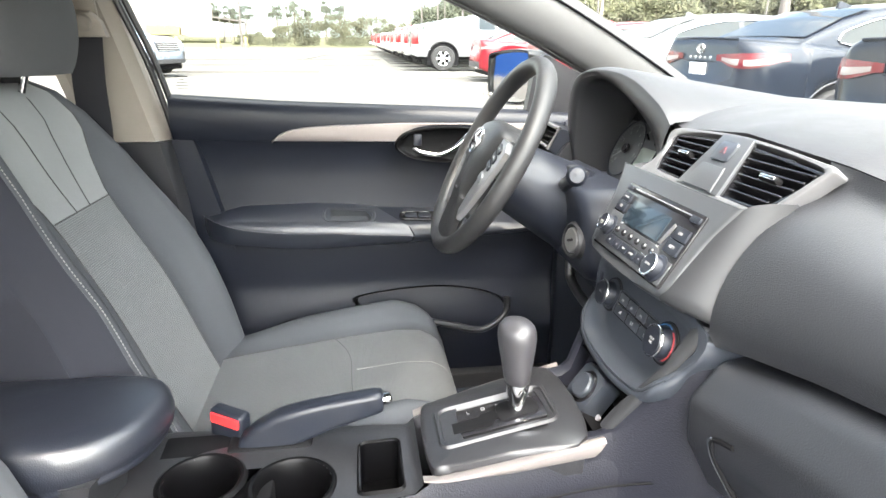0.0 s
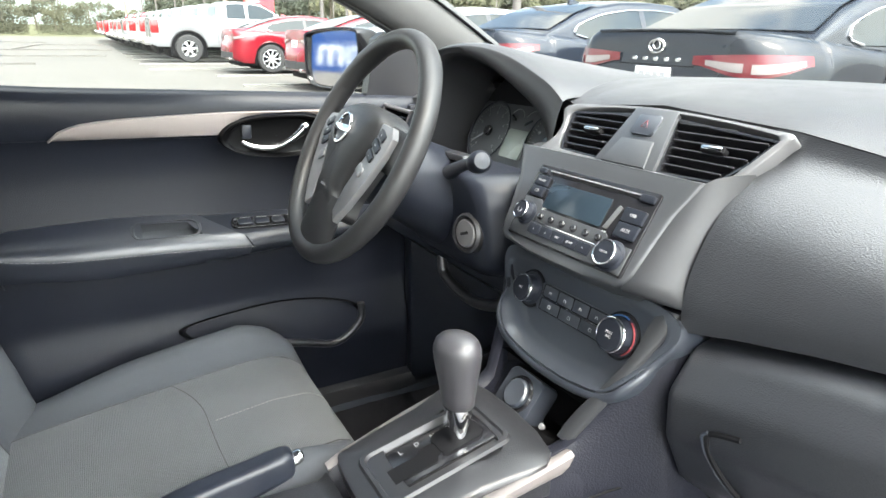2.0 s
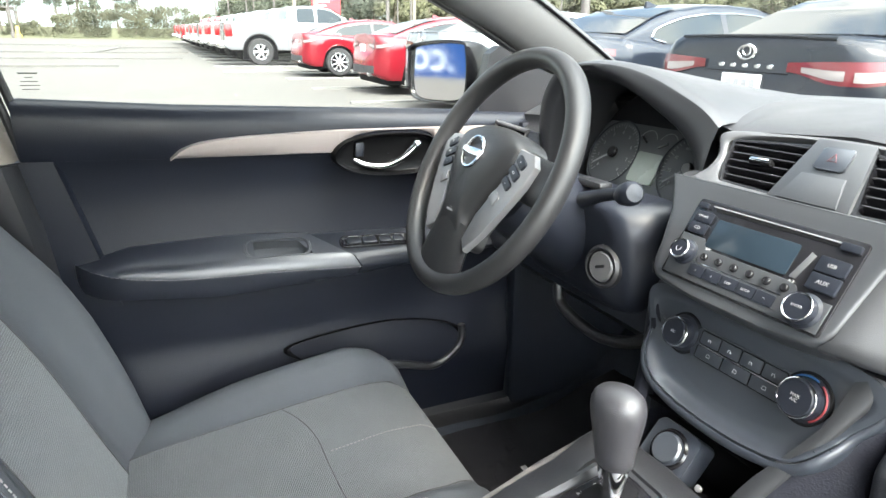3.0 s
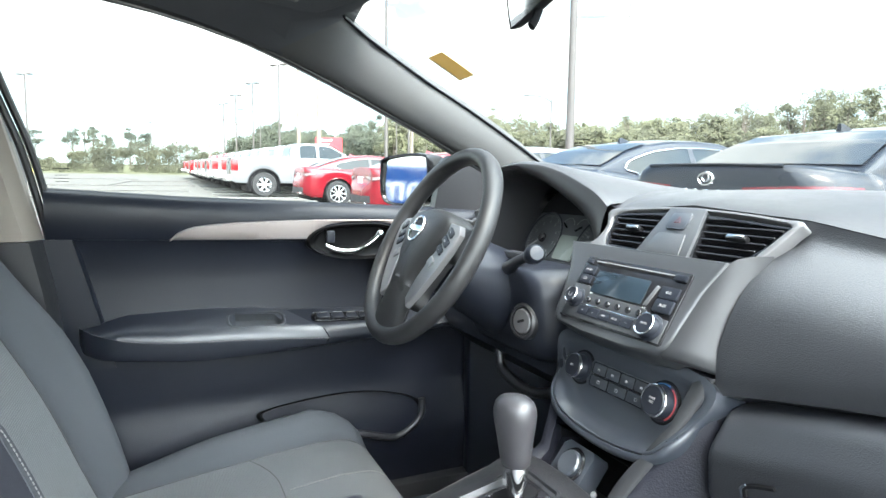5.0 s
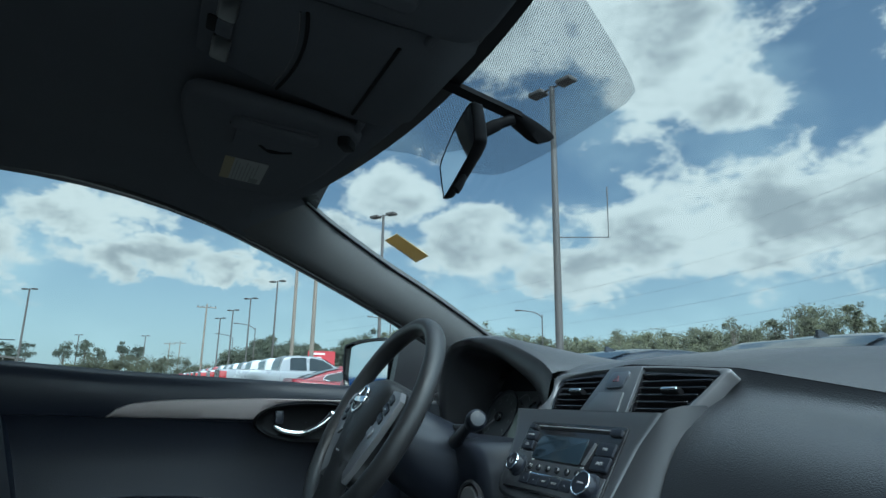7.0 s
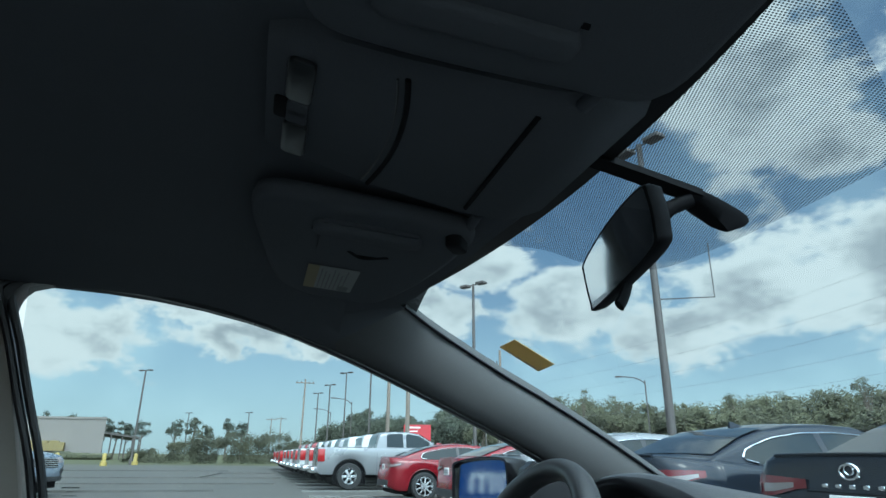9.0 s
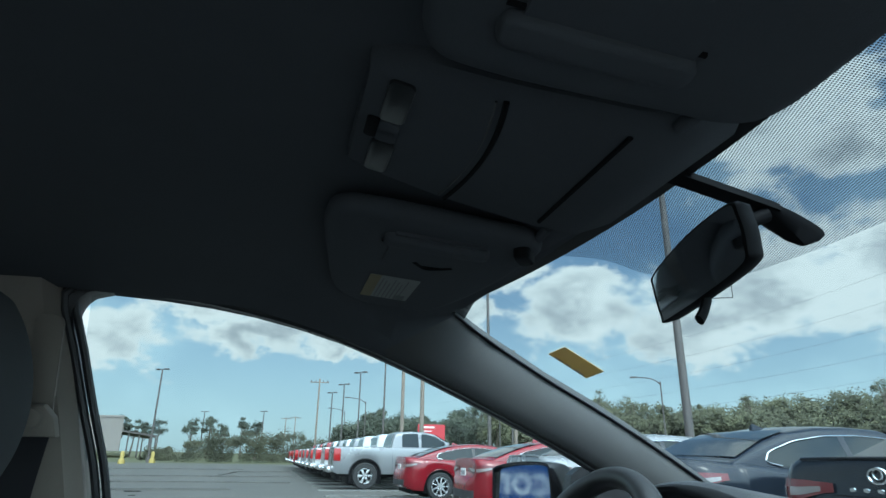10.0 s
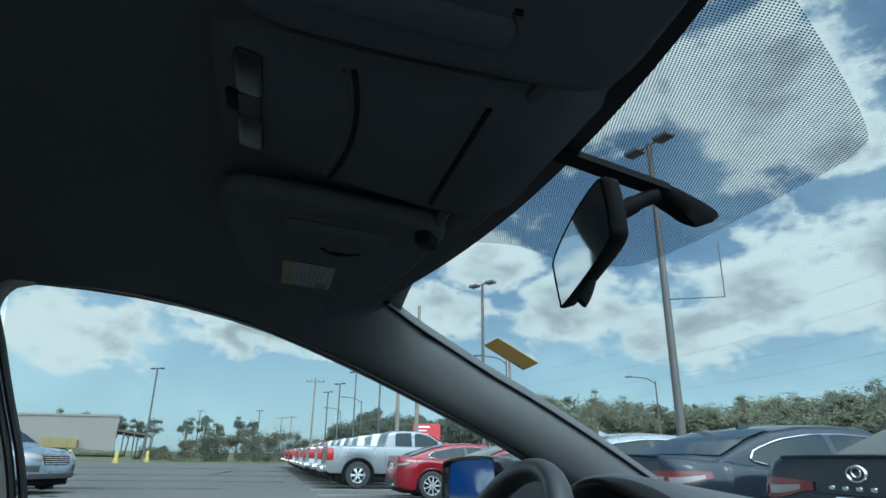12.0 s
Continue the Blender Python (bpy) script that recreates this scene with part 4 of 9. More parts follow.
# ---- instrument cluster ----
def build_cluster():
    c = thing("instrument_cluster", (0.24, 0.36, 0.93), "round dials under an arched black hood", "instrument cluster")
    cy = 0.352
    def arch(x, hw, z0, top, n=28, skew=0.0):
        ring = []
        for i in range(n + 1):
            a = math.pi * i / n
            pw, qw = (0.98, 1.02) if math.cos(a) > 0 else (0.78, 0.80)
            yy = math.copysign(abs(math.cos(a)) ** pw, math.cos(a)) * hw * (1.05 if math.cos(a) > 0 else 1)
            zz = z0 + (top - z0) * max(math.sin(a), 0) ** qw
            ring.append(Vector((x + skew * (top - zz), cy - yy, zz)))
        return ring
    # hood: a crease runs over the dials and sweeps down to the centre outlets; the band that turns in under it is
    # coloured darker for its shade
    crease = smooth_path([(0.185, 0.560, 0.955), (0.172, 0.553, 1.000), (0.165, 0.535, 1.050), (0.162, 0.495, 1.092), (0.168, 0.430, 1.108), (0.186, 0.360, 1.106), (0.198, 0.300, 1.092), (0.200, 0.223, 1.065), (0.199, 0.190, 1.050), (0.198, 0.166, 1.034)], 5)
    inner = smooth_path([(0.190, 0.535, 0.900), (0.182, 0.530, 0.960), (0.178, 0.512, 1.030), (0.180, 0.480, 1.075), (0.186, 0.425, 1.092), (0.195, 0.355, 1.076), (0.200, 0.285, 1.046), (0.202, 0.225, 1.012), (0.202, 0.197, 0.965), (0.192, 0.190, 0.900)], 5)
    rings = []
    for p in crease:
        pad = 1.060 + 0.006 * math.exp(-(p.y / 0.3) ** 2)
        end = Vector((0.56, lerp(p.y, 0.36, 0.10), min(pad, p.z + 0.02) - 0.006))
        rings.append([p + Vector((0.004, 0, -0.010)), p, p + Vector((0.008, 0, 0.0035)), p + Vector((0.022, 0, 0.005))] + [(p + Vector((0.022, 0, 0.005))).lerp(end, smooth01(t)) .lerp((p + Vector((0.022, 0, 0.005))).lerp(end, t), 0.5) for t in (0.2, 0.4, 0.6, 0.8, 1.0)])
    part("hood", loft(B(), rings, False, False), DASH_TOP, c, "arched grey instrument hood", 60)
    rings = [[p, p.lerp(q, 0.15) + Vector((-0.004, 0, 0)), p.lerp(q, 0.55) + Vector((-0.005, 0, 0)), p.lerp(q, 0.92) + Vector((-0.003, 0, 0)), q, q + Vector((0.008, 0, -0.001)), q + Vector((0.045, (0.36 - q.y) * 0.06, -0.012)), q + Vector((0.10, (0.36 - q.y) * 0.12, -0.020))] for p, q in zip(crease, inner)]
    part("hood_lip", loft(B(), rings, False, False), PLASTIC, c, "lip round the dials, its shade put in as darker plastic", 60)
    # the well behind
    bm = B()
    bm.faces.new([bm.verts.new(p) for p in arch(0.290, 0.165, 0.89, 1.065, skew=-0.1)])
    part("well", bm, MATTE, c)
    m = frame_on((0.262, cy, 0.955), (0, -1, 0), (0.45, 0, 0.9))
    part("face_plate", prism(B(), rounded(-0.150, 0.150, -0.065, 0.075, 0.055, 8), 0.004, m, 0.001), DIAL, c, "dark grey dial plate")
    # twin dials with ticks, needles and rims; the LCD stands between
    for cx, r, ang in ((-0.088, 0.058, 215), (0.088, 0.058, 220)):
        mm = m @ pose(cx, 0, 0.005)
        part("dial_rim", tube(B(), [mm @ Vector((r * math.cos(radians(a)), r * math.sin(radians(a)), 0.003)) for a in range(0, 360, 12)], 0.0016, 8, True), PLASTIC_SOFT, c, "dark dial rim")
        bm = B()
        for k in range(41):
            a = radians(225 - 270 * k / 40)
            l = 0.009 if k % 5 == 0 else 0.004
            box(bm, (r - 0.004 - l, -0.0005, 0), (r - 0.004, 0.0005, 0.0006), m=mm @ pose(0, 0, 0, 0, 0, math.degrees(a)))
        part("ticks", bm, GREY_INK, c)
        bm = B()
        box(bm, (-0.010, -0.0022, 0.004), (r - 0.012, 0.0012, 0.006), 0.0008, 1, mm @ pose(0, 0, 0, 0, 0, ang))
        part("needle", bm, GREY_INK, c)
        part("needle_cap", lathe(B(), [(0.0, 0.002), (0.010, 0.002), (0.010, 0.007), (0.008, 0.009), (0, 0.009)], mm, 20), GLOSS, c)
        for k in range(9):
            a = radians(225 - 270 * k / 8)
            lettering("dial_number", str(k if cx < 0 else k * 20), 0.0085, mm @ pose((r - 0.020) * math.cos(a), (r - 0.020) * math.sin(a), 0.0006), GREY_INK, c)
    part("lcd_screen", prism(B(), rounded(-0.029, 0.029, -0.040, 0.012, 0.004), 0.004, m @ pose(0, 0, 0.004), 0.001), LCD, c, "pale grey display")
    for cx, a0 in ((-0.022, 60), (0.024, 120)):
        mm = m @ pose(cx, 0.030, 0.005)
        part("small_gauge", tube(B(), [mm @ Vector((0.020 * math.cos(radians(a)), 0.020 * math.sin(radians(a)), 0.001)) for a in range(20, 161, 10)], 0.0006, 5), GREY_INK, c)
        bm = B()
        box(bm, (-0.004, -0.0015, 0.003), (0.015, 0.0015, 0.005), m=mm @ pose(0, 0, 0, 0, 0, a0 + 90))
        part("small_needle", bm, GLOSS, c)


# ---- steering wheel, column, stalk, ignition ----
WH = Vector((-0.041, 0.357, 0.962))
TILT = radians(28.8)


def build_wheel():
    m = frame_on(WH, (0, -1, 0), (math.sin(TILT), 0, math.cos(TILT)))   # x right of the wheel, y up, z to the driver
    w = thing("steering_wheel", WH, "black three-spoke steering wheel with silver switch panels", "steering wheel")
    R = 0.1775
    bm = B()
    n1, n2 = 96, 16
    rings = []
    for i in range(n1):
        a = 2 * math.pi * i / n1
        lump = 0.0012 * (math.exp(-((math.degrees(a) % 360 - 55) / 14) ** 2) + math.exp(-((math.degrees(a) % 360 - 125) / 14) ** 2))
        ring = []
        for j in range(n2):
            b = 2 * math.pi * j / n2
            ring.append(m @ Vector(((R + (0.0148 + lump) * math.cos(b)) * math.cos(a), (R + (0.0148 + lump) * math.cos(b)) * math.sin(a), (0.0165 + lump) * math.sin(b))))
        rings.append(ring)
    vs = [[bm.verts.new(p) for p in ring] for ring in rings]
    for i in range(n1):
        for j in range(n2):
            bm.faces.new((vs[i][j], vs[(i + 1) % n1][j], vs[(i + 1) % n1][(j + 1) % n2], vs[i][(j + 1) % n2]))
    part("rim", bm, RUBBER, w, "black grained wheel rim")
    # airbag pad: a shield that narrows downwards, domed
    outline = smooth_path([(-0.080, 0.048, 0), (-0.03, 0.064, 0), (0.03, 0.064, 0), (0.080, 0.048, 0), (0.086, 0.015, 0), (0.060, -0.035, 0), (0.040, -0.080, 0), (0.034, -0.112, 0), (-0.034, -0.112, 0), (-0.040, -0.080, 0), (-0.060, -0.035, 0), (-0.086, 0.015, 0)], 5, True)
    bm = B()
    rings = []
    for s, z in ((1.02, -0.030), (1.0, 0.002), (0.965, 0.012), (0.88, 0.020), (0.65, 0.027), (0.35, 0.031), (0.08, 0.032)):
        rings.append([m @ Vector((p.x * s, -0.010 + (p.y + 0.010) * s, z - 0.10 * max(0, -(p.y + 0.02)) * 0.35)) for p in outline])
    loft(bm, rings)
    part("airbag_pad", bm, RUBBER, w, "black airbag cover", 60)
    # side spokes and the forked lower spoke
    for s in (1, -1):
        bm = B()
        rings = []
        for t in steps(0, 1, 8):
            x = lerp(0.06, 0.170, t)
            hh = lerp(0.034, 0.030, t)
            yc = lerp(0.012, 0.004, t) 
            z = lerp(0.006, 0.0, t)
            rings.append([m @ Vector((s * x, yc + hh * math.sin(a), z - 0.008 + 0.010 * math.cos(a))) for a in [2 * math.pi * k / 12 for k in range(12)]])
        loft(bm, rings)
        part("spoke", bm, PLASTIC, w)
        # silver panel over the spoke, running down beside the pad
        o2 = [(0.082, 0.040), (0.120, 0.037), (0.133, 0.022), (0.128, -0.006), (0.110, -0.046), (0.088, -0.088), (0.066, -0.118), (0.048, -0.104), (0.052, -0.066), (0.070, -0.028), (0.090, 0.006)]
        sp = part("switch_panel", prism(B(), [(s * x, y) for x, y in (o2 if s > 0 else list(reversed(o2)))], 0.010, m @ pose(0, 0, 0.004, 0, 0, 0), 0.003), SPOKE_SILVER, w, "satin silver switch panel")
        for k, (bx, by, bw, bh) in enumerate(((0.103, 0.022, 0.012, 0.006), (0.098, 0.006, 0.014, 0.0065), (0.092, -0.010, 0.012, 0.006), (0.080, -0.034, 0.010, 0.008))):
            part("wheel_switch", prism(B(), rounded(-bw, bw, -bh, bh, 0.003, 3), 0.004, m @ pose(s * bx, by, 0.013, 0, 0, -28 * s), 0.001), PLASTIC_SOFT if k < 3 else SPOKE_SILVER, sp)
            lettering("switch_mark", "+" if k == 0 else "-" if k == 2 else "<>", 0.007, m @ pose(s * bx, by, 0.0173, 0, 0, -28 * s), WHITE_INK, sp) if k < 3 else None
    bm = B()
    rings = []
    for t in steps(0, 1, 8):
        y = lerp(-0.085, -0.176, t)
        hw = lerp(0.052, 0.072, t)
        rings.append([m @ Vector((hw * math.cos(a), y, lerp(0.006, -0.002, t) + lerp(0.016, 0.010, t) * math.sin(a))) for a in [2 * math.pi * k / 16 for k in range(16)]])
    loft(bm, rings)
    part("lower_spoke", bm, RUBBER, w, "black lower spoke", 60)
    # badge: a ring with a bar, no name
    mm = m @ pose(0, 0.014, 0.030)
    part("badge_ring", tube(B(), [mm @ Vector((0.023 * math.cos(radians(a)), 0.023 * math.sin(radians(a)), 0.002)) for a in range(0, 360, 15)], 0.0028, 8, True), CHROME, w, "chrome badge ring")
    part("badge_bar", box(B(), (-0.029, -0.0055, 0.0005), (0.029, 0.0055, 0.005), 0.0012, 2, mm), CHROME, w, "chrome badge bar")
    lettering("airbag_mark", "SRS\nAIRBAG", 0.0055, m @ pose(-0.0, -0.072, 0.0245), GREY_INK, w)
    # column behind the wheel
    c = thing("steering_column", (0.06, 0.33, 0.88), "black steering column shroud with stalks and ignition lock", "steering column")
    ax = Vector((math.cos(TILT), 0, -math.sin(TILT)))
    bm = B()
    rings = []
    for s, r, hgt in ((0.022, 0.058, 0.050), (0.03, 0.075, 0.060), (0.09, 0.082, 0.068), (0.17, 0.085, 0.078), (0.24, 0.08, 0.08)):
        p = WH + ax * s + Vector((0, 0, -0.012))
        rings.append([p + Vector((math.sin(TILT) * math.sin(a) * hgt, math.cos(a) * r, math.cos(TILT) * math.sin(a) * hgt)) for a in [2 * math.pi * k / 24 for k in range(24)]])
    loft(bm, rings)
    part("shroud", bm, PLASTIC_SOFT, c, "black column shroud", 50)
    # lower shroud wing that carries the ignition lock
    bm = B()
    rings = []
    for x, y0, y1, z0, z1 in ((0.080, 0.215, 0.44, 0.795, 0.915), (0.0835, 0.198, 0.455, 0.780, 0.92), (0.094, 0.186, 0.47, 0.768, 0.925), (0.175, 0.165, 0.53, 0.75, 0.93)):
        rings.append([Vector((x + 0.10 * (0.90 - z), y, z)) for y, z in rounded(y0, y1, z0, z1, 0.045, 5)])
    loft(bm, rings)
    part("lower_shroud", bm, PLASTIC_SOFT, c, "black lower shroud", 50)
    mi = frame_on((0.0785, 0.2262, 0.839), (0.18, -0.98, 0), (0.12, 0, 0.99))
    ig = part("ignition_ring", lathe(B(), [(0.0, -0.03), (0.032, -0.03), (0.031, 0.0), (0.027, 0.004), (0.0245, 0.003), (0.0235, -0.003), (0, -0.003)], mi, 28), PLASTIC, c, "black ignition bezel")
    part("ignition_lock", lathe(B(), [(0.0, -0.004), (0.0215, -0.004), (0.0215, 0.002), (0.019, 0.004), (0, 0.004)], mi, 28), SILVER, ig, "grey metal lock face")
    part("key_slot", prism(B(), rounded(-0.008, 0.008, -0.0022, 0.0022, 0.002, 3), 0.0012, mi @ pose(0, 0, 0.004, 0, 0, 20)), MATTE, ig)
    # wiper stalk towards the camera with a turned knob
    p0, p1 = Vector((0.085, 0.300, 0.915)), Vector((0.050, 0.150, 0.962))
    st = part("stalk", tube(B(), smooth_path([p0, p0.lerp(p1, 0.5) + Vector((0.0, 0, 0.004)), p1], 5), [0.015, 0.0135, 0.012, 0.0105, 0.0095, 0.009, 0.0085, 0.008, 0.008, 0.008, 0.008], 14), PLASTIC_SOFT, c, "black wiper stalk")
    dirn = (p1 - p0).normalized()
    ms = dirn.to_track_quat("Z", "Y").to_matrix().to_4x4()
    part("stalk_knob", lathe(B(), [(0.0, -0.028), (0.0095, -0.028), (0.0135, -0.018), (0.0155, -0.004), (0.0150, 0.005), (0.011, 0.010), (0, 0.011)], Matrix.Translation(p1) @ ms, 22), PLASTIC_SOFT, st, "black stalk knob")
    bm = B()
    box(bm, (-0.010, -0.030, -0.002), (0.014, 0.03, 0.010), 0.005, 2, Matrix.Translation((0.10, 0.29, 0.94)))
    part("stalk_collar", bm, PLASTIC, c)
    bm = B()
    tube(bm, smooth_path([(0.05, 0.43, 0.92), (0.045, 0.50, 0.935), (0.04, 0.56, 0.945)], 5), 0.010, 12)
    part("indicator_stalk", bm, PLASTIC_SOFT, c, "black indicator stalk")


# ---- centre stack: fascia, radio, climate panel ----
RD = frame_on((0.094, 0.0, 0.9175), (0, -1, 0), (0.522, 0, 0.853))


def build_stack():
    s = thing("centre_stack", (0.1, 0, 0.74), "grey centre stack fascia of the dashboard", "console fascia")
    # painted fascia round the radio
    half = [(0.138, 0.074), (0.133, 0.060), (0.122, 0.030), (0.115, -0.015), (0.112, -0.038), (0.106, -0.050), (0.096, -0.058), (0.05, -0.063)]
    left = [(-0.170, 0.074), (-0.160, 0.060), (-0.142, 0.030), (-0.129, -0.015), (-0.125, -0.038), (-0.119, -0.050), (-0.108, -0.058), (-0.05, -0.063)]
    outl = half + left[::-1]
    bm = B()
    rings = []
    for (sx, sy), z in (((1.02, 1.01), -0.05), ((1.01, 1.0), -0.016), ((1.0, 0.995), -0.006), ((0.985, 0.985), -0.001), ((0.96, 0.97), 0.001), ((0.90, 0.93), 0.0015)):
        rings.append([RD @ Vector((x * sx, y * sy, z)) for x, y in outl])
    loft(bm, rings)
    part("fascia", bm, FASCIA, s, "satin grey fascia", 50)
    # the fascia's flank, which turns away into the padded face
    rings = []
    for t in steps(0, 1, 10):
        y = lerp(0.072, -0.056, t)
        p = RD @ Vector((curve_at(((-0.06, 0.100), (-0.045, 0.110), (-0.015, 0.114), (0.03, 0.121), (0.06, 0.131), (0.074, 0.136)), y), y, -0.002))
        q = Vector((lerp(0.176, 0.110, t), -0.158, lerp(0.988, 0.856, t)))
        rings.append([p, p.lerp(q, 0.3) + Vector((-0.006, 0, 0.003)), p.lerp(q, 0.65) + Vector((-0.007, 0, 0.003)), q, q + Vector((0.05, 0, 0)), p + Vector((0.05, 0, 0))])
    last = rings[-1]
    for dx, dz in ((0.004, -0.006), (0.012, -0.010), (0.03, -0.012)):   # rolls under
        rings.append([p + Vector((dx, 0, dz)) for p in last])
    part("flank", loft(B(), rings), HOOD, s, "dark flank of the fascia", 60)
    rings = []
    for t in steps(0, 1, 10):
        y = lerp(0.060, -0.056, t)
        p = RD @ Vector((curve_at(((-0.06, -0.112), (-0.045, -0.123), (-0.015, -0.128), (0.03, -0.141), (0.06, -0.159), (0.074, -0.168)), y), y, -0.002))
        q = Vector((lerp(0.200, 0.165, t), lerp(0.190, 0.158, t), lerp(0.975, 0.846, t)))
        rings.append([p, p.lerp(q, 0.3) + Vector((-0.005, 0.003, 0.003)), p.lerp(q, 0.65) + Vector((-0.005, 0.003, 0.003)), q, q + Vector((0.05, 0, 0)), p + Vector((0.05, 0, 0))])
    part("flank", loft(B(), rings), HOOD, s, "dark flank of the fascia", 60)
    # radio
    r = thing("car_radio", RD.translation, "glossy black car radio with a grey screen and two knobs", "radio")
    part("face", prism(B(), rounded(-0.101, 0.101, -0.0495, 0.0495, 0.004, 3), 0.004, RD @ pose(0, 0, 0.0005), 0.001), GLOSS, r, "gloss black face plate")
    part("lower_face", prism(B(), [(-0.0985, -0.047), (0.0985, -0.047), (0.0985, -0.016), (0.062, -0.016), (0.058, -0.010), (0.045, -0.0075), (-0.058, -0.0075), (-0.066, 0.004), (-0.0985, 0.004)], 0.0016, RD @ pose(0, 0, 0.0042), 0.0006), FASCIA, r, "grey lower panel")
    part("display", prism(B(), rounded(-0.062, 0.042, -0.0045, 0.030, 0.002, 3), 0.0012, RD @ pose(0, 0, 0.0044), 0.0003), SCREEN, r, "unlit grey display")
    part("disc_slot", prism(B(), rounded(-0.072, 0.075, 0.0385, 0.0415, 0.001, 2), 0.0006, RD @ pose(0, 0, 0.0044)), MATTE, r)
    part("disc_lip", prism(B(), rounded(-0.078, 0.080, 0.0425, 0.0440, 0.0006, 2), 0.0012, RD @ pose(0, 0, 0.0044)), LENS, r)
    def key(x0, x1, y0, y1, text="", mt=None, sz=0.006, rad=0.0015):
        k = part("radio_key", prism(B(), rounded(x0, x1, y0, y1, rad, 3), 0.0030, RD @ pose(0, 0, 0.0046), 0.0007), mt or PLASTIC_SOFT, r)
        if text:
            lettering("key_text", text, sz, RD @ pose((x0 + x1) / 2, (y0 + y1) / 2, 0.0079), GREY_INK, k)
    key(-0.094, -0.070, 0.021, 0.034, "FM-AM", sz=0.0045)
    key(-0.094, -0.070, 0.0065, 0.0195, "CD", sz=0.006)
    key(0.066, 0.096, 0.010, 0.026, "USB", sz=0.0052)
    key(0.066, 0.096, -0.0085, 0.0085, "AUX", sz=0.006)
    key(0.077, 0.097, 0.0365, 0.0445)
    key(-0.097, -0.084, 0.038, 0.0445)
    for k, tx in enumerate(("«", "»", "DISP", "SETUP", "<-")):
        x0 = -0.064 + 0.0225 * k
        key(x0, x0 + 0.0215, -0.0405, -0.0275, tx, sz=0.0040)
    part("key_line", prism(B(), rounded(-0.066, 0.050, -0.0255, -0.0243, 0.0005, 2), 0.0014, RD @ pose(0, 0, 0.0046)), CHROME, r)
    for k in range(6):
        b = part("preset_button", lathe(B(), [(0, 0), (0.0046, 0), (0.0046, 0.003), (0.0034, 0.0048), (0, 0.0050)], RD @ pose(-0.053 + 0.0205 * k, -0.0165, 0.0045), 16), GLOSS, r, "small round preset button")
    lettering("key_text", "RPT", 0.004, RD @ pose(-0.054, -0.0085 + 0.0015, 0.0062), WHITE_INK, r)
    lettering("key_text", "A-Z", 0.004, RD @ pose(0.052, -0.0085 + 0.0005, 0.0062), WHITE_INK, r)
    part("silver_wedge", prism(B(), [(0.046, -0.004), (0.053, -0.004), (0.061, 0.024), (0.055, 0.026)], 0.0012, RD @ pose(0, 0, 0.0044), 0.0004), SILVER, r)
    for x, y, sz, tx in ((-0.080, -0.0185, 0.0125, ""), (0.078, -0.0305, 0.0150, "ENTER")):
        k = part("knob", lathe(B(), [(0, 0.002), (sz + 0.003, 0.002), (sz + 0.003, 0.004), (sz, 0.006), (sz - 0.0005, 0.014), (sz - 0.0022, 0.0165), (0, 0.0165)], RD @ pose(x, y, 0.003), 32), PLASTIC_SOFT, r, "black knob")
        part("knob_ring", tube(B(), [RD @ Vector((x + (sz - 0.0012) * math.cos(radians(a)), y + (sz - 0.0012) * math.sin(radians(a)), 0.0190)) for a in range(0, 360, 12)], 0.0011, 8, True), CHROME, k, "chrome knob ring")
        if tx:
            lettering("key_text", tx, 0.0038, RD @ pose(x, y, 0.0197), GREY_INK, k)
        else:
            part("power_mark", tube(B(), [RD @ Vector((x + 0.0035 * math.cos(radians(a)), y + 0.0035 * math.sin(radians(a)), 0.0197)) for a in range(-210, 31, 20)], 0.0004, 4), WHITE_INK, k)
    # climate panel: a U-shaped tray, deeper towards the bottom
    c = thing("climate_panel", (0.085, -0.004, 0.80), "grey climate control panel with two rotary knobs", "climate controls")
    m = frame_on((0.088, -0.005, 0.795), (0, -1, 0), (0.30, 0, 0.954))
    u = [(-0.135, 0.052), (0.135, 0.052), (0.130, -0.01), (0.105, -0.052), (0.06, -0.066), (0.0, -0.070), (-0.06, -0.066), (-0.100, -0.052), (-0.128, -0.01)]
    P = smooth_path([(x, y, 0) for x, y in u], 9, True)
    lift = lambda p: 0.017 * smooth01(-p.y / 0.045)
    bm = B()
    loft(bm, [[m @ Vector((p.x * lerp(1, k, 1 if p.y < 0 else 0.35), p.y * k, z if z < 0 else z * smooth01(-p.y / 0.045))) for p in P] for k, z in ((1.0, -0.05), (1.0, 0.012), (0.992, 0.0165), (0.975, 0.0170), (0.955, 0.0155), (0.92, 0.0115), (0.88, 0.0070), (0.83, 0.0030), (0.78, 0.0002), (0.72, -0.0018), (0.66, -0.003), (0.02, -0.003))])
    part("tray", bm, PANEL, c, "charcoal curved tray", 50)
    arc = [p for p in P if p.y < 0.051]
    k0 = max(range(len(arc)), key=lambda i: (arc[i] - arc[i - 1]).length)
    arc = arc[k0:] + arc[:k0]
    grow = lambda p, k: m @ Vector((p.x * (1 + 0.3 * k * (1 - smooth01(p.y / 0.04))), p.y * (1 + k) if p.y < 0 else p.y, 0))
    nz = m.to_3x3() @ Vector((0, 0, 1))
    bm = B()
    loft(bm, [[grow(p, k) + nz * (h + lift(p) * f) for k, h, f in ((0.006, -0.02, 0.4), (0.010, -0.003, 1), (0.022, 0.0005, 1), (0.08, 0.0005, 1.05), (0.15, -0.001, 1), (0.185, -0.005, 0.9), (0.20, -0.014, 0.5), (0.19, -0.05, 0))] for p in arc], False, False)
    part("surround", bm, PANEL, c, "charcoal surround of the tray", 50)
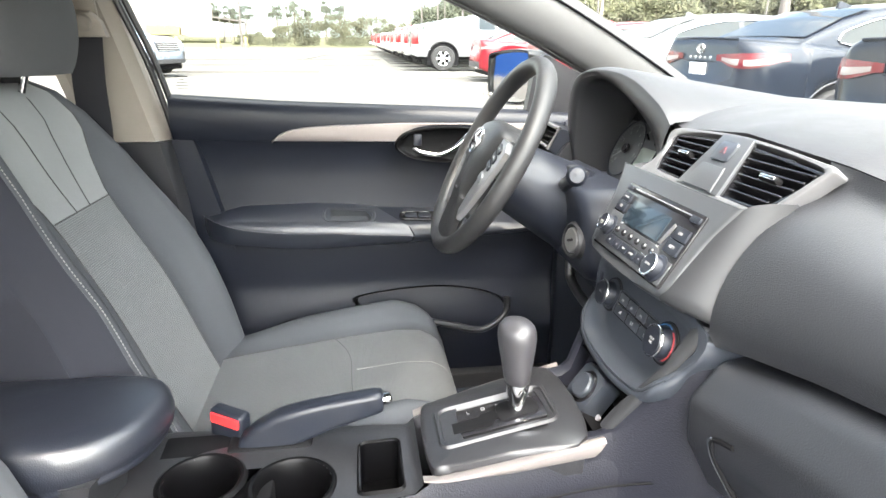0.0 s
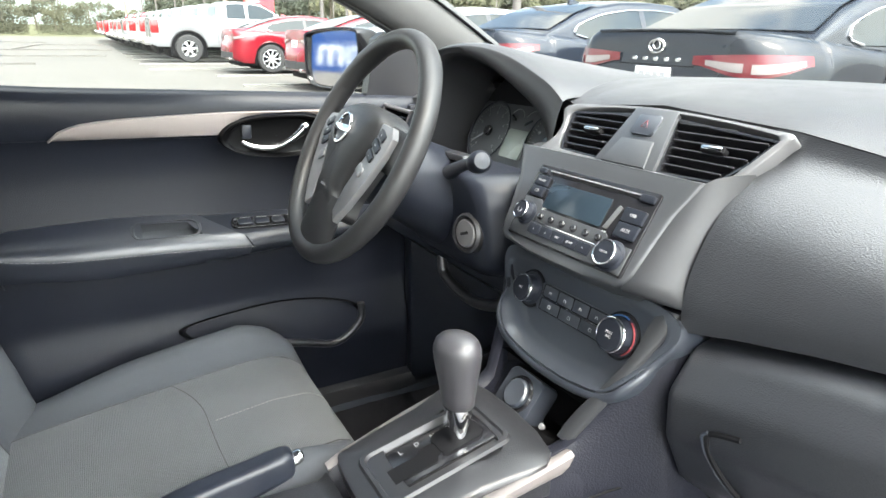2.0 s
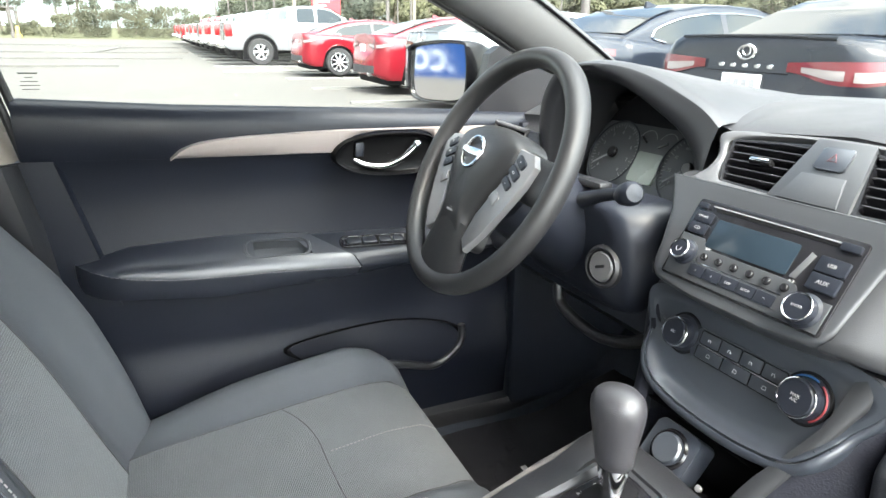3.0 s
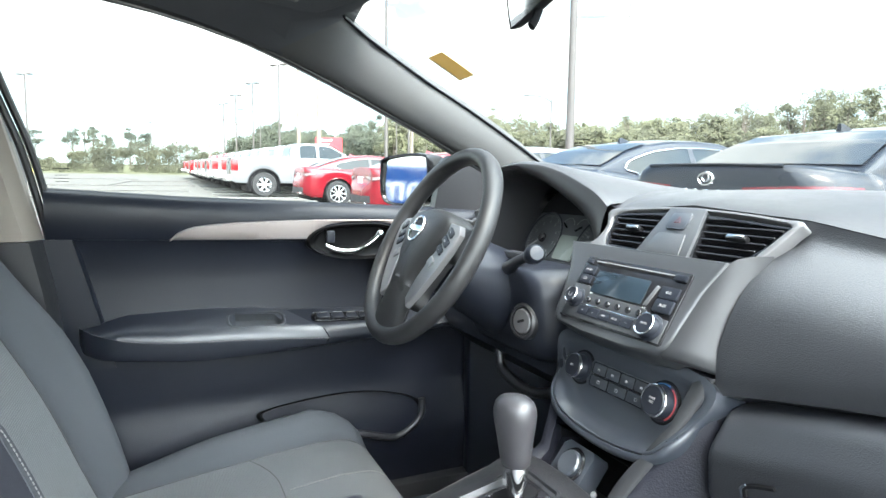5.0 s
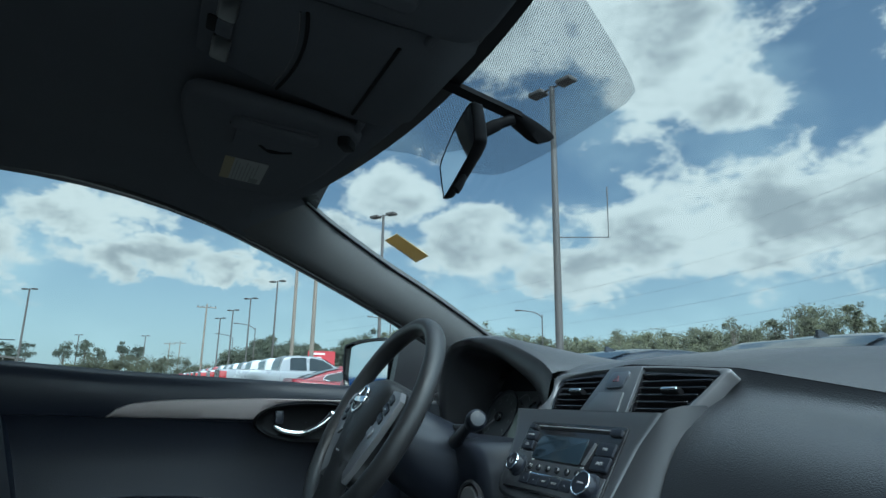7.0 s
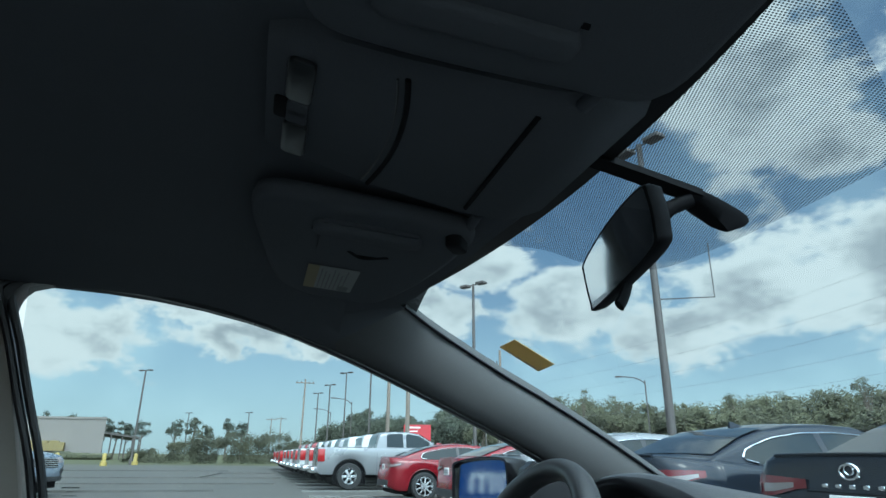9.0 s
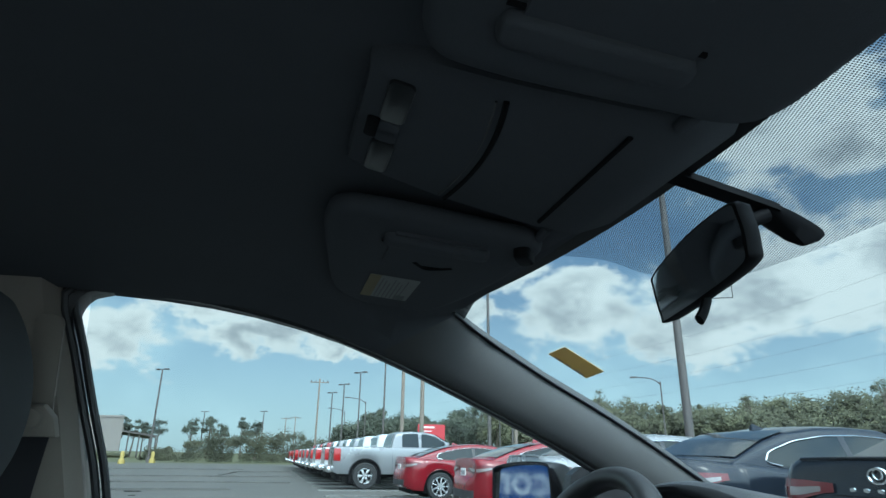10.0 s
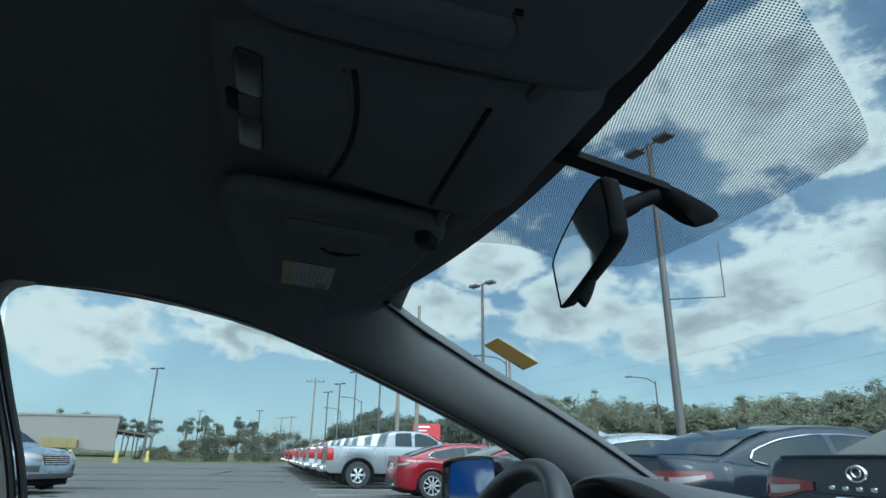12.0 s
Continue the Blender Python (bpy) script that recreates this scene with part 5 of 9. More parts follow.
    part("key_plate", prism(B(), rounded(-0.064, 0.066, -0.014, 0.022, 0.008, 5), 0.004, m @ pose(0, 0, -0.003, 0, 0, 0), 0.0012), PANEL, c)
    for k in range(4):
        x0 = -0.054 + 0.0285 * k
        kk = part("climate_key", prism(B(), rounded(x0, x0 + 0.0265, 0.0055, 0.0200, 0.002, 3), 0.0010, m @ pose(0, 0, 0.001), 0.0006), PANEL, c)
        mk = m @ pose(x0 + 0.013, 0.012, 0.0022) @ Matrix.Scale(0.6, 4)
        part("key_mark", tube(B(), [mk @ Vector(p) for p in ((-0.003, -0.003, 0), (-0.003, 0.002, 0), (0.001, 0.002, 0), (0.003, -0.003, 0))], 0.0005, 4), WHITE_INK, kk)
    for k in range(3):
        x0 = -0.054 + 0.038 * k
        kk = part("climate_key", prism(B(), rounded(x0, x0 + 0.036, -0.0120, 0.0020, 0.002, 3), 0.0010, m @ pose(0, 0, 0.001), 0.0006), PANEL, c)
        mk = m @ pose(x0 + 0.018, -0.005, 0.0022) @ Matrix.Scale(0.6, 4)
        part("key_mark", tube(B(), [mk @ Vector(p) for p in ((-0.004, -0.003, 0), (0.004, -0.003, 0), (0.003, 0.003, 0), (-0.003, 0.003, 0))], 0.0005, 4, True), WHITE_INK, kk)
    for x0, x1, y0, y1 in [(-0.054 + 0.0285 * k, -0.0275 + 0.0285 * k, 0.0055, 0.0200) for k in range(4)] + [(-0.054 + 0.038 * k, -0.018 + 0.038 * k, -0.0120, 0.0020) for k in range(3)]:
        part("key_joint", tube(B(), [m @ Vector((x, y, 0.0014)) for x, y in rounded(x0 - 0.0008, x1 + 0.0008, y0 - 0.0006, y1 + 0.0006, 0.002, 2)], 0.0007, 4, True), MATTE, c)
    for kx, kr in ((-0.081, 0.0235), (0.082, 0.0255)):
        part("knob_well", tube(B(), [m @ Vector((kx + kr * math.cos(radians(a)), 0.006 + kr * math.sin(radians(a)), -0.001)) for a in range(0, 360, 12)], 0.0022, 6, True), MATTE, c, "dark ring round the knob")
    part("key_line", prism(B(), rounded(-0.052, 0.058, 0.0032, 0.0044, 0.0005, 2), 0.0028, m @ pose(0, 0, 0.001)), CHROME, c)
    for x, tx, sz in ((-0.081, "A/C", 0.0185), (0.082, "MAX\nA/C", 0.0205)):
        y = 0.006
        k = part("knob", lathe(B(), [(0, -0.004), (sz + 0.004, -0.004), (sz + 0.004, 0.001), (sz, 0.003), (sz - 0.001, 0.015), (sz - 0.0030, 0.0185), (0, 0.0185)], m @ pose(x, y, 0), 36), PLASTIC_SOFT, c, "black rotary knob")
        part("knob_ring", tube(B(), [m @ Vector((x + (sz - 0.0008) * math.cos(radians(a)), y + (sz - 0.0008) * math.sin(radians(a)), 0.0160)) for a in range(0, 360, 12)], 0.0011, 8, True), CHROME, k, "chrome knob ring")
        lettering("key_text", tx, 0.0046, m @ pose(x, y, 0.0189), GREY_INK, k)
        part("knob_dot", lathe(B(), [(0, 0), (0.0014, 0), (0.0014, 0.0006), (0, 0.0006)], m @ pose(x - sz - 0.001, y + 0.004, 0.0025), 10), WHITE_INK, k)
        if sz > 0.02:
            for a0, a1, mt, nm in ((70, 165, BLUE_INK, "blue scale arc"), (-55, 58, DULL_RED, "red scale arc")):
                part("scale_arc", tube(B(), [m @ Vector((x + (sz + 0.0024) * math.cos(radians(a)), y + (sz + 0.0024) * math.sin(radians(a)), 0.0030)) for a in range(a0, a1 + 1, 8)], 0.0010, 6), mt, k, nm)
    # margins that run from the fascia down to the console
    for sd in (-1,):
        rings = []
        for z in steps(0.846, 0.682, 14):
            x = 0.024 + (z - 0.682) * 0.50
            yi = curve_at(((0.682, 0.070), (0.70, 0.074), (0.72, 0.082), (0.75, 0.098), (0.79, 0.117), (0.852, 0.124)), z)
            yo = curve_at(((0.682, 0.088), (0.70, 0.095), (0.74, 0.111), (0.80, 0.134), (0.835, 0.1475), (0.852, 0.151)), z)
            rings.append([Vector((x + 0.02, sd * yi, z)), Vector((x, sd * yi, z)), Vector((x - 0.001, sd * lerp(yi, yo, 0.35), z)), Vector((x + 0.001, sd * lerp(yi, yo, 0.85), z)), Vector((x + 0.006, sd * (yo + 0.001), z)), Vector((x + 0.03, sd * yo, z))])
        part("margin", loft(B(), rings), HOOD, s, "grey strip beside the climate panel", 60)
    # cubby with the power socket below
    cb = thing("storage_cubby", (0.05, 0, 0.66), "open black cubby with a capped power socket", "storage tray")
    bm = B()
    w0 = [(-0.098, 0.030), (0.098, 0.030), (0.098, -0.035), (-0.098, -0.035)]
    mc = frame_on((0.040, 0.0, 0.690), (0, -1, 0), (0.45, 0, 0.89))
    loft(bm, [[mc @ Vector((x, y, 0)) for x, y in w0], [mc @ Vector((x * 0.95, y, -0.09)) for x, y in w0]], True, False)
    bm.faces.new([bm.verts.new(mc @ Vector((x * 0.95, y, -0.09))) for x, y in w0])
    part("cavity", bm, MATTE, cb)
    ms = frame_on((0.038, 0.027, 0.681), (0, -1, 0), (0.60, 0, 0.80))
    part("socket_plate", prism(B(), rounded(-0.034, 0.032, -0.030, 0.030, 0.008), 0.030, ms @ pose(0, 0, -0.032), 0.004), PANEL, cb, "grey socket block")
    part("socket_ring", lathe(B(), [(0, -0.01), (0.025, -0.01), (0.025, -0.001), (0.0225, 0.001), (0.021, -0.001), (0, -0.002)], ms, 28), GLOSS, cb, "black socket collar")
    part("socket_cap", lathe(B(), [(0, -0.003), (0.0195, -0.003), (0.0195, 0.004), (0.017, 0.0065), (0.008, 0.006), (0, 0.0055)], ms, 28), PANEL, cb, "dark socket cap")
    part("jack", lathe(B(), [(0.0035, -0.012), (0.0045, -0.008), (0.0035, -0.0072), (0.001, -0.0072)], ms @ pose(0.046, -0.016, -0.01), 12), LENS, cb)


# ---- centre console ----
def build_console():
    c = thing("centre_console", (-0.2, 0, 0.32), "black plastic centre console with cup holders", "console")
    # side walls and top as one skin with stepped plan
    def top_z(x):
        return curve_at(((-0.95, 0.60), (-0.60, 0.600), (-0.29, 0.602), (-0.215, 0.606), (-0.19, 0.632), (0.03, 0.682), (0.12, 0.70)), x)
    def half(x):
        return curve_at(((-0.95, 0.10), (-0.55, 0.108), (-0.30, 0.089), (-0.20, 0.076), (0.03, 0.088), (0.14, 0.112)), x)
    for sd in (1, -1):
        bm = B()
        rings = []
        for x in steps(-0.95, 0.30, 34):
            z, h = top_z(x), half(x)
            rings.append([Vector((x, sd * h, z - 0.002)), Vector((x, sd * (h + 0.006), z - 0.014)), Vector((x, sd * (h + 0.014), z - 0.05)), Vector((x, sd * (h + 0.022), 0.48)), Vector((x, sd * (h + 0.03), 0.33)), Vector((x, sd * (h - 0.02), 0.33)), Vector((x, sd * (h - 0.014), z - 0.02))])
        part("side_panel", loft(bm, rings), CONSOLE_SIDE, c, "black console side panel", 50)
        # forward cheek beside the climate panel
        bm = B()
        rings = []
        for x, z1 in ((-0.004, 0.676), (0.020, 0.680), (0.034, 0.688), (0.052, 0.722), (0.080, 0.778), (0.100, 0.822), (0.118, 0.848), (0.15, 0.852), (0.30, 0.852)):
            h = curve_at(((-0.01, 0.089), (0.03, 0.092), (0.05, 0.104), (0.08, 0.124), (0.100, 0.146), (0.118, 0.151), (0.3, 0.160)), x)
            rings.append([Vector((x, sd * h, z1)), Vector((x, sd * (h + 0.006), z1 - 0.02)), Vector((x, sd * (h + 0.008), 0.60)), Vector((x, sd * (h + 0.022), 0.36)), Vector((x, sd * (h - 0.03), 0.36)), Vector((x, sd * (h - 0.020), z1 - 0.006)), Vector((x, sd * (h - 0.010), z1 + 0.001))])
        part("front_cheek", loft(bm, rings), CONSOLE_SIDE, c, "black console cheek", 50)
    path = [(0.145, -0.150, 0.645), (0.026, -0.1140, 0.620), (-0.09, -0.1065, 0.598), (-0.25, -0.106, 0.570)]
    part("panel_seam", tube(B(), smooth_path(path, 4), 0.0016, 5), MATTE, c)
    # top deck with two cup wells and the coin pocket
    def deck(x0, x1, holes):
        bm = B()
        nx, ny = 150, 56
        xs, ys = steps(x0, x1, nx), steps(-1, 1, ny)
        def inside(x, y):
            for h in holes:
                if h[0] == "o" and (x - h[1]) ** 2 + (y - h[2]) ** 2 < (h[3] + 0.002) ** 2:
                    return True
                if h[0] == "r" and h[1] < x < h[2] and h[3] < y < h[4]:
                    return True
            return False
        grid = {}
        for i, x in enumerate(xs):
            for j, v in enumerate(ys):
                y = v * half(x)
                grid[i, j] = (x, y, top_z(x) + 0.004 * (1 - v ** 4))
        vs = {}
        def vert(k):
            if k not in vs:
                vs[k] = bm.verts.new(grid[k])
            return vs[k]
        for i in range(nx):
            for j in range(ny):
                x, y = (xs[i] + xs[i + 1]) / 2, (ys[j] + ys[j + 1]) / 2 * half(xs[i])
                if not inside(x, y):
                    bm.faces.new([vert(k) for k in ((i, j), (i + 1, j), (i + 1, j + 1), (i, j + 1))])
        return bm
    cups = (("o", -0.490, -0.014, 0.048), ("o", -0.371, -0.038, 0.049), ("r", -0.285, -0.230, -0.068, 0.036), ("r", -0.45, -0.41, -0.065, 0.0))
    part("deck", deck(-0.95, -0.205, cups), PLASTIC, c, "black console deck", 50)
    # the wells' inner shade is in their colour
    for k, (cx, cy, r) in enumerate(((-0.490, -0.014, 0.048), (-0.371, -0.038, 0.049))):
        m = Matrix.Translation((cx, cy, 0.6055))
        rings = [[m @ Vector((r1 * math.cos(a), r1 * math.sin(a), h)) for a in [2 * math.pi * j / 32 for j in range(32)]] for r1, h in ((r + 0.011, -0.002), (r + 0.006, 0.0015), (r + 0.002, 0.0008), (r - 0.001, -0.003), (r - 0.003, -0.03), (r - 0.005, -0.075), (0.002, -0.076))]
        part("cup_well", loft(B(), rings, True, False), RECESS_SHADE, c, "round black cup well, darkened for the shade inside")
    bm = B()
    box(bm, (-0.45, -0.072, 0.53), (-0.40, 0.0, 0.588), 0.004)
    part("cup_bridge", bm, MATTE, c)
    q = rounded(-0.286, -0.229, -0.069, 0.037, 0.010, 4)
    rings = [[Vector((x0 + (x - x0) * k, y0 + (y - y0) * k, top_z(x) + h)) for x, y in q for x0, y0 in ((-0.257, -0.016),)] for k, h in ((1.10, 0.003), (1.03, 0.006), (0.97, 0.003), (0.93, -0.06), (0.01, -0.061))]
    part("coin_pocket", loft(B(), rings, True, False), RECESS_SHADE, c, "rectangular black pocket, darkened for the shade inside")
    # gear plate: a raised sloping housing
    mg = frame_on((-0.085, 0.0, 0.6625), (0, -1, 0), (0.977, 0, 0.213))   # x to the passenger, y forward
    g = thing("gear_selector", mg.translation, "automatic gear lever on a grey gate plate", "gear lever")
    hous = [(-0.090, 0.090), (0.090, 0.090), (0.088, 0.0), (0.080, -0.088), (0.062, -0.116), (-0.062, -0.116), (-0.080, -0.088), (-0.088, 0.0)]
    P = smooth_path([(x, y, 0) for x, y in hous], 4, True)
    bm = B()
    loft(bm, [[mg @ Vector((p.x * k, p.y * k, z)) for p in P] for k, z in ((0.96, -0.05), (0.99, -0.012), (0.975, -0.002), (0.93, 0.001), (0.55, 0.001), (0.54, -0.004), (0.50, -0.004)) ])
    part("housing", bm, PLASTIC, c, "raised black gear housing", 45)
    q = rounded(-0.046, 0.046, -0.094, 0.066, 0.014, 5)
    bm = B()
    loft(bm, [[mg @ Vector((x * k, -0.008 + (y + 0.008) * k2, z)) for x, y in q] for k, k2, z in ((1.04, 1.03, 0.001), (1.0, 1.0, 0.005), (0.90, 0.95, 0.005), (0.87, 0.935, 0.002), (0.80, 0.90, -0.004), (0.01, 0.01, -0.006))], True, False)
    part("gate_frame", bm, PLASTIC, g, "charcoal gate frame", 30)
    q2 = rounded(-0.034, 0.028, -0.080, 0.058, 0.006, 4)
    part("gate_plate", prism(B(), q2, 0.004, mg @ pose(0, 0, -0.004), 0.001), GLOSS, g, "gloss black gate plate")
    slot = [(-0.004, -0.074), (0.020, -0.074), (0.020, -0.02), (0.012, -0.015), (0.012, 0.048), (-0.010, 0.048), (-0.010, -0.03), (-0.004, -0.035)]
    part("gate_slot", prism(B(), slot, 0.0015, mg @ pose(0, 0, 0.0002)), MATTE, g, "black selector slot")
    for k, ch in enumerate(("P", "R", "N", "D", "L")):
        lettering("gear_letter", ch, 0.009, mg @ pose(-0.022, 0.040 - 0.022 * k, 0.0006, 0, 0, 90), GREY_INK, g)
    base = Vector((-0.066, -0.002, 0.640))
    topk = Vector((-0.073, -0.004, 0.800))
    ax = (topk - base).normalized()
    mk = Matrix.Translation(base) @ ax.to_track_quat("Z", "Y").to_matrix().to_4x4()
    part("boot_slot", prism(B(), rounded(-0.020, 0.020, -0.028, 0.028, 0.008), 0.006, mg @ pose(-0.002, 0.018, -0.003), 0.002), MATTE, g)
    lv = part("lever_shaft", lathe(B(), [(0, 0.0), (0.0095, 0.0), (0.0100, 0.022), (0.0135, 0.045), (0.0165, 0.066), (0.0172, 0.074), (0, 0.0745)], mk, 24), CHROME, g, "polished metal lever shaft")
    prof = [(0.0150, 0.072), (0.0185, 0.076), (0.0200, 0.088), (0.0228, 0.110), (0.0256, 0.128), (0.0268, 0.140), (0.0262, 0.149), (0.0240, 0.1555), (0.0195, 0.1605), (0.011, 0.1638), (0, 0.1648)]
    bm = B()
    rings = [[mk @ Vector((max(r, 1e-4) * 1.12 * math.cos(a), max(r, 1e-4) * math.sin(a) * 0.92, h)) for a in [2 * math.pi * j / 28 for j in range(28)]] for r, h in prof]
    loft(bm, rings)
    kn = part("knob", bm, KNOB, g, "black leather gear knob", 60)
    part("release_button", prism(B(), rounded(-0.006, 0.006, -0.010, 0.010, 0.005), 0.003, mk @ pose(-0.0275, 0.0, 0.122, 90, 0, 90), 0.001), PLASTIC_SOFT, kn)
    # satin strips along both edges of the housing
    for sd in (1, -1):
        bm = B()
        rings = []
        for t in steps(0, 1, 14):
            x = lerp(-0.205, 0.020, t)
            top = lerp(0.626, 0.682, t)
            hh = curve_at(((0, 0.002), (0.12, 0.008), (0.5, 0.016), (1.0, 0.0255)), t)
            y = sd * curve_at(((0, 0.076), (0.1, 0.084), (0.5, 0.0945), (1, 0.100)), t)
            dx = -0.012 * t
            rings.append([Vector((x + dx, y + sd * 0.002, top - hh)), Vector((x + dx * 0.6, y + sd * 0.0065, top - hh * 0.6)), Vector((x, y + sd * 0.006, top - hh * 0.15)), Vector((x, y, top)), Vector((x, y - sd * 0.008, top - 0.003)), Vector((x + dx, y - sd * 0.008, top - hh))])
        part("side_strip", loft(bm, rings), STRIP, c, "satin silver edge strip", 50)
    # parking brake
    p = thing("parking_brake", (-0.43, 0.06, 0.60), "black parking brake lever with a chrome button", "parking brake")
    rings = []
    for x, lo, hi, w in ((-0.458, 0.594, 0.602, 0.012), (-0.450, 0.593, 0.618, 0.015), (-0.430, 0.593, 0.636, 0.0165), (-0.395, 0.596, 0.655, 0.0165), (-0.365, 0.606, 0.662, 0.016), (-0.33, 0.621, 0.668, 0.0155), (-0.29, 0.633, 0.673, 0.015), (-0.262, 0.641, 0.677, 0.015), (-0.252, 0.644, 0.676, 0.0135), (-0.249, 0.648, 0.672, 0.011)):
        rings.append([Vector((x, 0.060 + y, z)) for y, z in rounded(-w, w, lo, hi, min(w, (hi - lo) / 2) * 0.62, 4)])
    lv = part("lever", loft(B(), rings), PLASTIC_SOFT, p, "black moulded grip", 60)
    path = [Vector((-0.30, 0.060, 0.648)), Vector((-0.250, 0.060, 0.661))]
    d0 = (path[1] - path[0]).normalized()
    mb = Matrix.Translation(path[-1]) @ d0.to_track_quat("Z", "Y").to_matrix().to_4x4()
    part("release_button", lathe(B(), [(0, -0.004), (0.0085, -0.004), (0.0085, 0.008), (0.0075, 0.012), (0.004, 0.014), (0, 0.014)], mb, 18), CHROME, lv, "chrome release button")
    bm = B()
    box(bm, (-0.470, 0.038, 0.585), (-0.350, 0.084, 0.6085), 0.008, 3)
    part("boot", bm, MATTE, p, "black boot round the lever")
    bm = B()
    box(bm, (-0.56, 0.035, 0.595), (-0.45, 0.090, 0.6045), 0.004, 2)
    part("brake_tray", bm, MATTE, c)
    # armrest lid on its box: a soft pad with a swept front corner
    plan = smooth_path([(-0.566, 0.064, 0), (-0.556, 0.020, 0), (-0.576, -0.045, 0), (-0.625, -0.088, 0), (-0.70, -0.100, 0), (-0.94, -0.102, 0), (-0.95, -0.06, 0), (-0.95, 0.06, 0), (-0.94, 0.088, 0), (-0.64, 0.088, 0), (-0.585, 0.082, 0)], 6, True)
    mid = Vector((-0.76, -0.005, 0))
    plan = [p + Vector((0.030 * smooth01((p.x + 0.80) / 0.15), 0, 0)) for p in plan]
    bm = B()
    loft(bm, [[mid + (p - mid) * k + Vector((0, 0, h)) for p in plan] for k, h in ((0.90, 0.650), (0.955, 0.653), (0.965, 0.660), (0.960, 0.664), (0.985, 0.668), (1.0, 0.682), (0.99, 0.696), (0.96, 0.707), (0.90, 0.714), (0.78, 0.719), (0.5, 0.722), (0.02, 0.722))])
    part("armrest_lid", bm, ARM_VINYL, c, "padded black vinyl armrest lid", 70)
    bm = B()
    rings = [[Vector((lerp(-0.568, -0.585, k), -0.010 + y, 0)) + Vector((dx, 0, z)) for y, dx in ((-0.082, -0.02), (0, 0), (0.082, -0.02), (0.082, -0.36), (-0.082, -0.36))] for k, z in ((0, 0.664), (0.5, 0.63), (1, 0.60))]
    part("armrest_box", loft(B(), rings), PLASTIC, c, "black storage box")


# ---- seats ----
def smoothstep(a, b, t):
    t = min(1, max(0, (t - a) / (b - a)))
    return t * t * (3 - 2 * t)


def build_seat(cy, dx, label, inboard):
    """inboard: -1 where the tunnel lies on the seat's -y side."""
    s = thing("car_seat", (dx - 0.36, cy, 0.34), label, "car seat", "front seats")
    half = 0.255
    def cush(x, v):
        z = curve_at(((-0.64, 0.500), (-0.55, 0.518), (-0.45, 0.533), (-0.30, 0.552), (-0.20, 0.562), (-0.14, 0.558), (-0.115, 0.540), (-0.098, 0.505), (-0.092, 0.46)), x)
        b = smoothstep(0.60, 0.80, abs(v)) * curve_at(((-0.64, 0.0), (-0.52, 0.015), (-0.4, 0.034), (-0.2, 0.042), (-0.12, 0.02), (-0.09, 0.0)), x)
        edge = smoothstep(0.86, 1.0, abs(v)) ** 2 * 0.06
        return z + b - edge - 0.006 * math.cos(v * math.pi / 2) * 0
    def ring(x, vs, z_low):
        w = half * (1 - 0.16 * smoothstep(-0.16, -0.088, x))
        top = [Vector((dx + x, cy + v * w, cush(x, v))) for v in vs]
        return top + [Vector((dx + x, cy + vs[-1] * w, z_low)), Vector((dx + x, cy + vs[0] * w, z_low))]
    xs = steps(-0.64, -0.13, 20) + [-0.115, -0.105, -0.098, -0.094, -0.091]
    vall = [-1, -0.985, -0.95, -0.9, -0.85, -0.80, -0.74, -0.68, -0.63, -0.59]
    part("cushion_bolster", loft(B(), [ring(x, vall, 0.42) for x in xs]), CLOTH_SIDE, s, "dark plain side bolster", 60)
    part("cushion_bolster", loft(B(), [ring(x, [-v for v in reversed(vall)], 0.42) for x in xs]), CLOTH_SIDE, s, "dark plain side bolster", 60)
    part("cushion", loft(B(), [ring(x, steps(-0.588, 0.588, 14), 0.43) for x in xs]), CLOTH, s, "grey woven seat cushion", 60)
    # seams: across the cushion, then forward, and along the bolsters
    def on(x, v, up=0.0012):
        w = half * (1 - 0.16 * smoothstep(-0.16, -0.088, x))
        return Vector((dx + x, cy + v * w, cush(x, v) + up))
    part("seam", tube(B(), [on(-0.30 + 0.02 * v * v - 0.15 * max(0, v - 0.05) ** 2, v, 0.0) for v in steps(-0.58, 0.58, 16)], 0.0007, 5), THREAD_DARK, s)
    def stitch(path, gap=0.006, r=0.0009, mt=THREAD, nm="light stitching"):
        bm = B()
        P = [Vector(p) for p in path]
        total = sum((b - a).length for a, b in zip(P, P[1:]))
        n = max(2, int(total / gap))
        L = [0.0]
        for a, b in zip(P, P[1:]):
            L.append(L[-1] + (b - a).length)
        def at(d):
            d = min(d, L[-1] - 1e-6)
            j = max(k for k in range(len(L) - 1) if L[k] <= d)
            return P[j].lerp(P[j + 1], (d - L[j]) / max(L[j + 1] - L[j], 1e-9))
        for k in range(n):
            a, b = at(k * gap), at(k * gap + gap * 0.62)
            if (b - a).length > 1e-5:
                tube(bm, [a, b], r, 4)
        return part("stitching", bm, mt, s, nm)
    stitch([on(x, -0.02 + 0.10 * (x + 0.30), 0.0018) for x in steps(-0.29, -0.105, 14)])
    # backrest: rings up the reclined axis
    def bx(z):
        return -0.612 - (z - 0.608) * 0.423
    def back(z, v):
        b = smoothstep(0.58, 0.82, abs(v)) * curve_at(((0.45, 0.03), (0.60, 0.050), (0.80, 0.058), (0.95, 0.040), (1.05, 0.012), (1.1, 0.0)), z)
        hollow = 0.012 * math.exp(-((z - 0.93) / 0.10) ** 2) - 0.012 * math.exp(-((z - 0.72) / 0.10) ** 2)
        edge = smoothstep(0.86, 1.0, abs(v)) ** 2 * 0.07
        crown = curve_at(((1.03, 0), (1.07, -0.010), (1.092, -0.035), (1.10, -0.06)), z)
        return bx(z) + b - edge + crown - hollow * 0.5
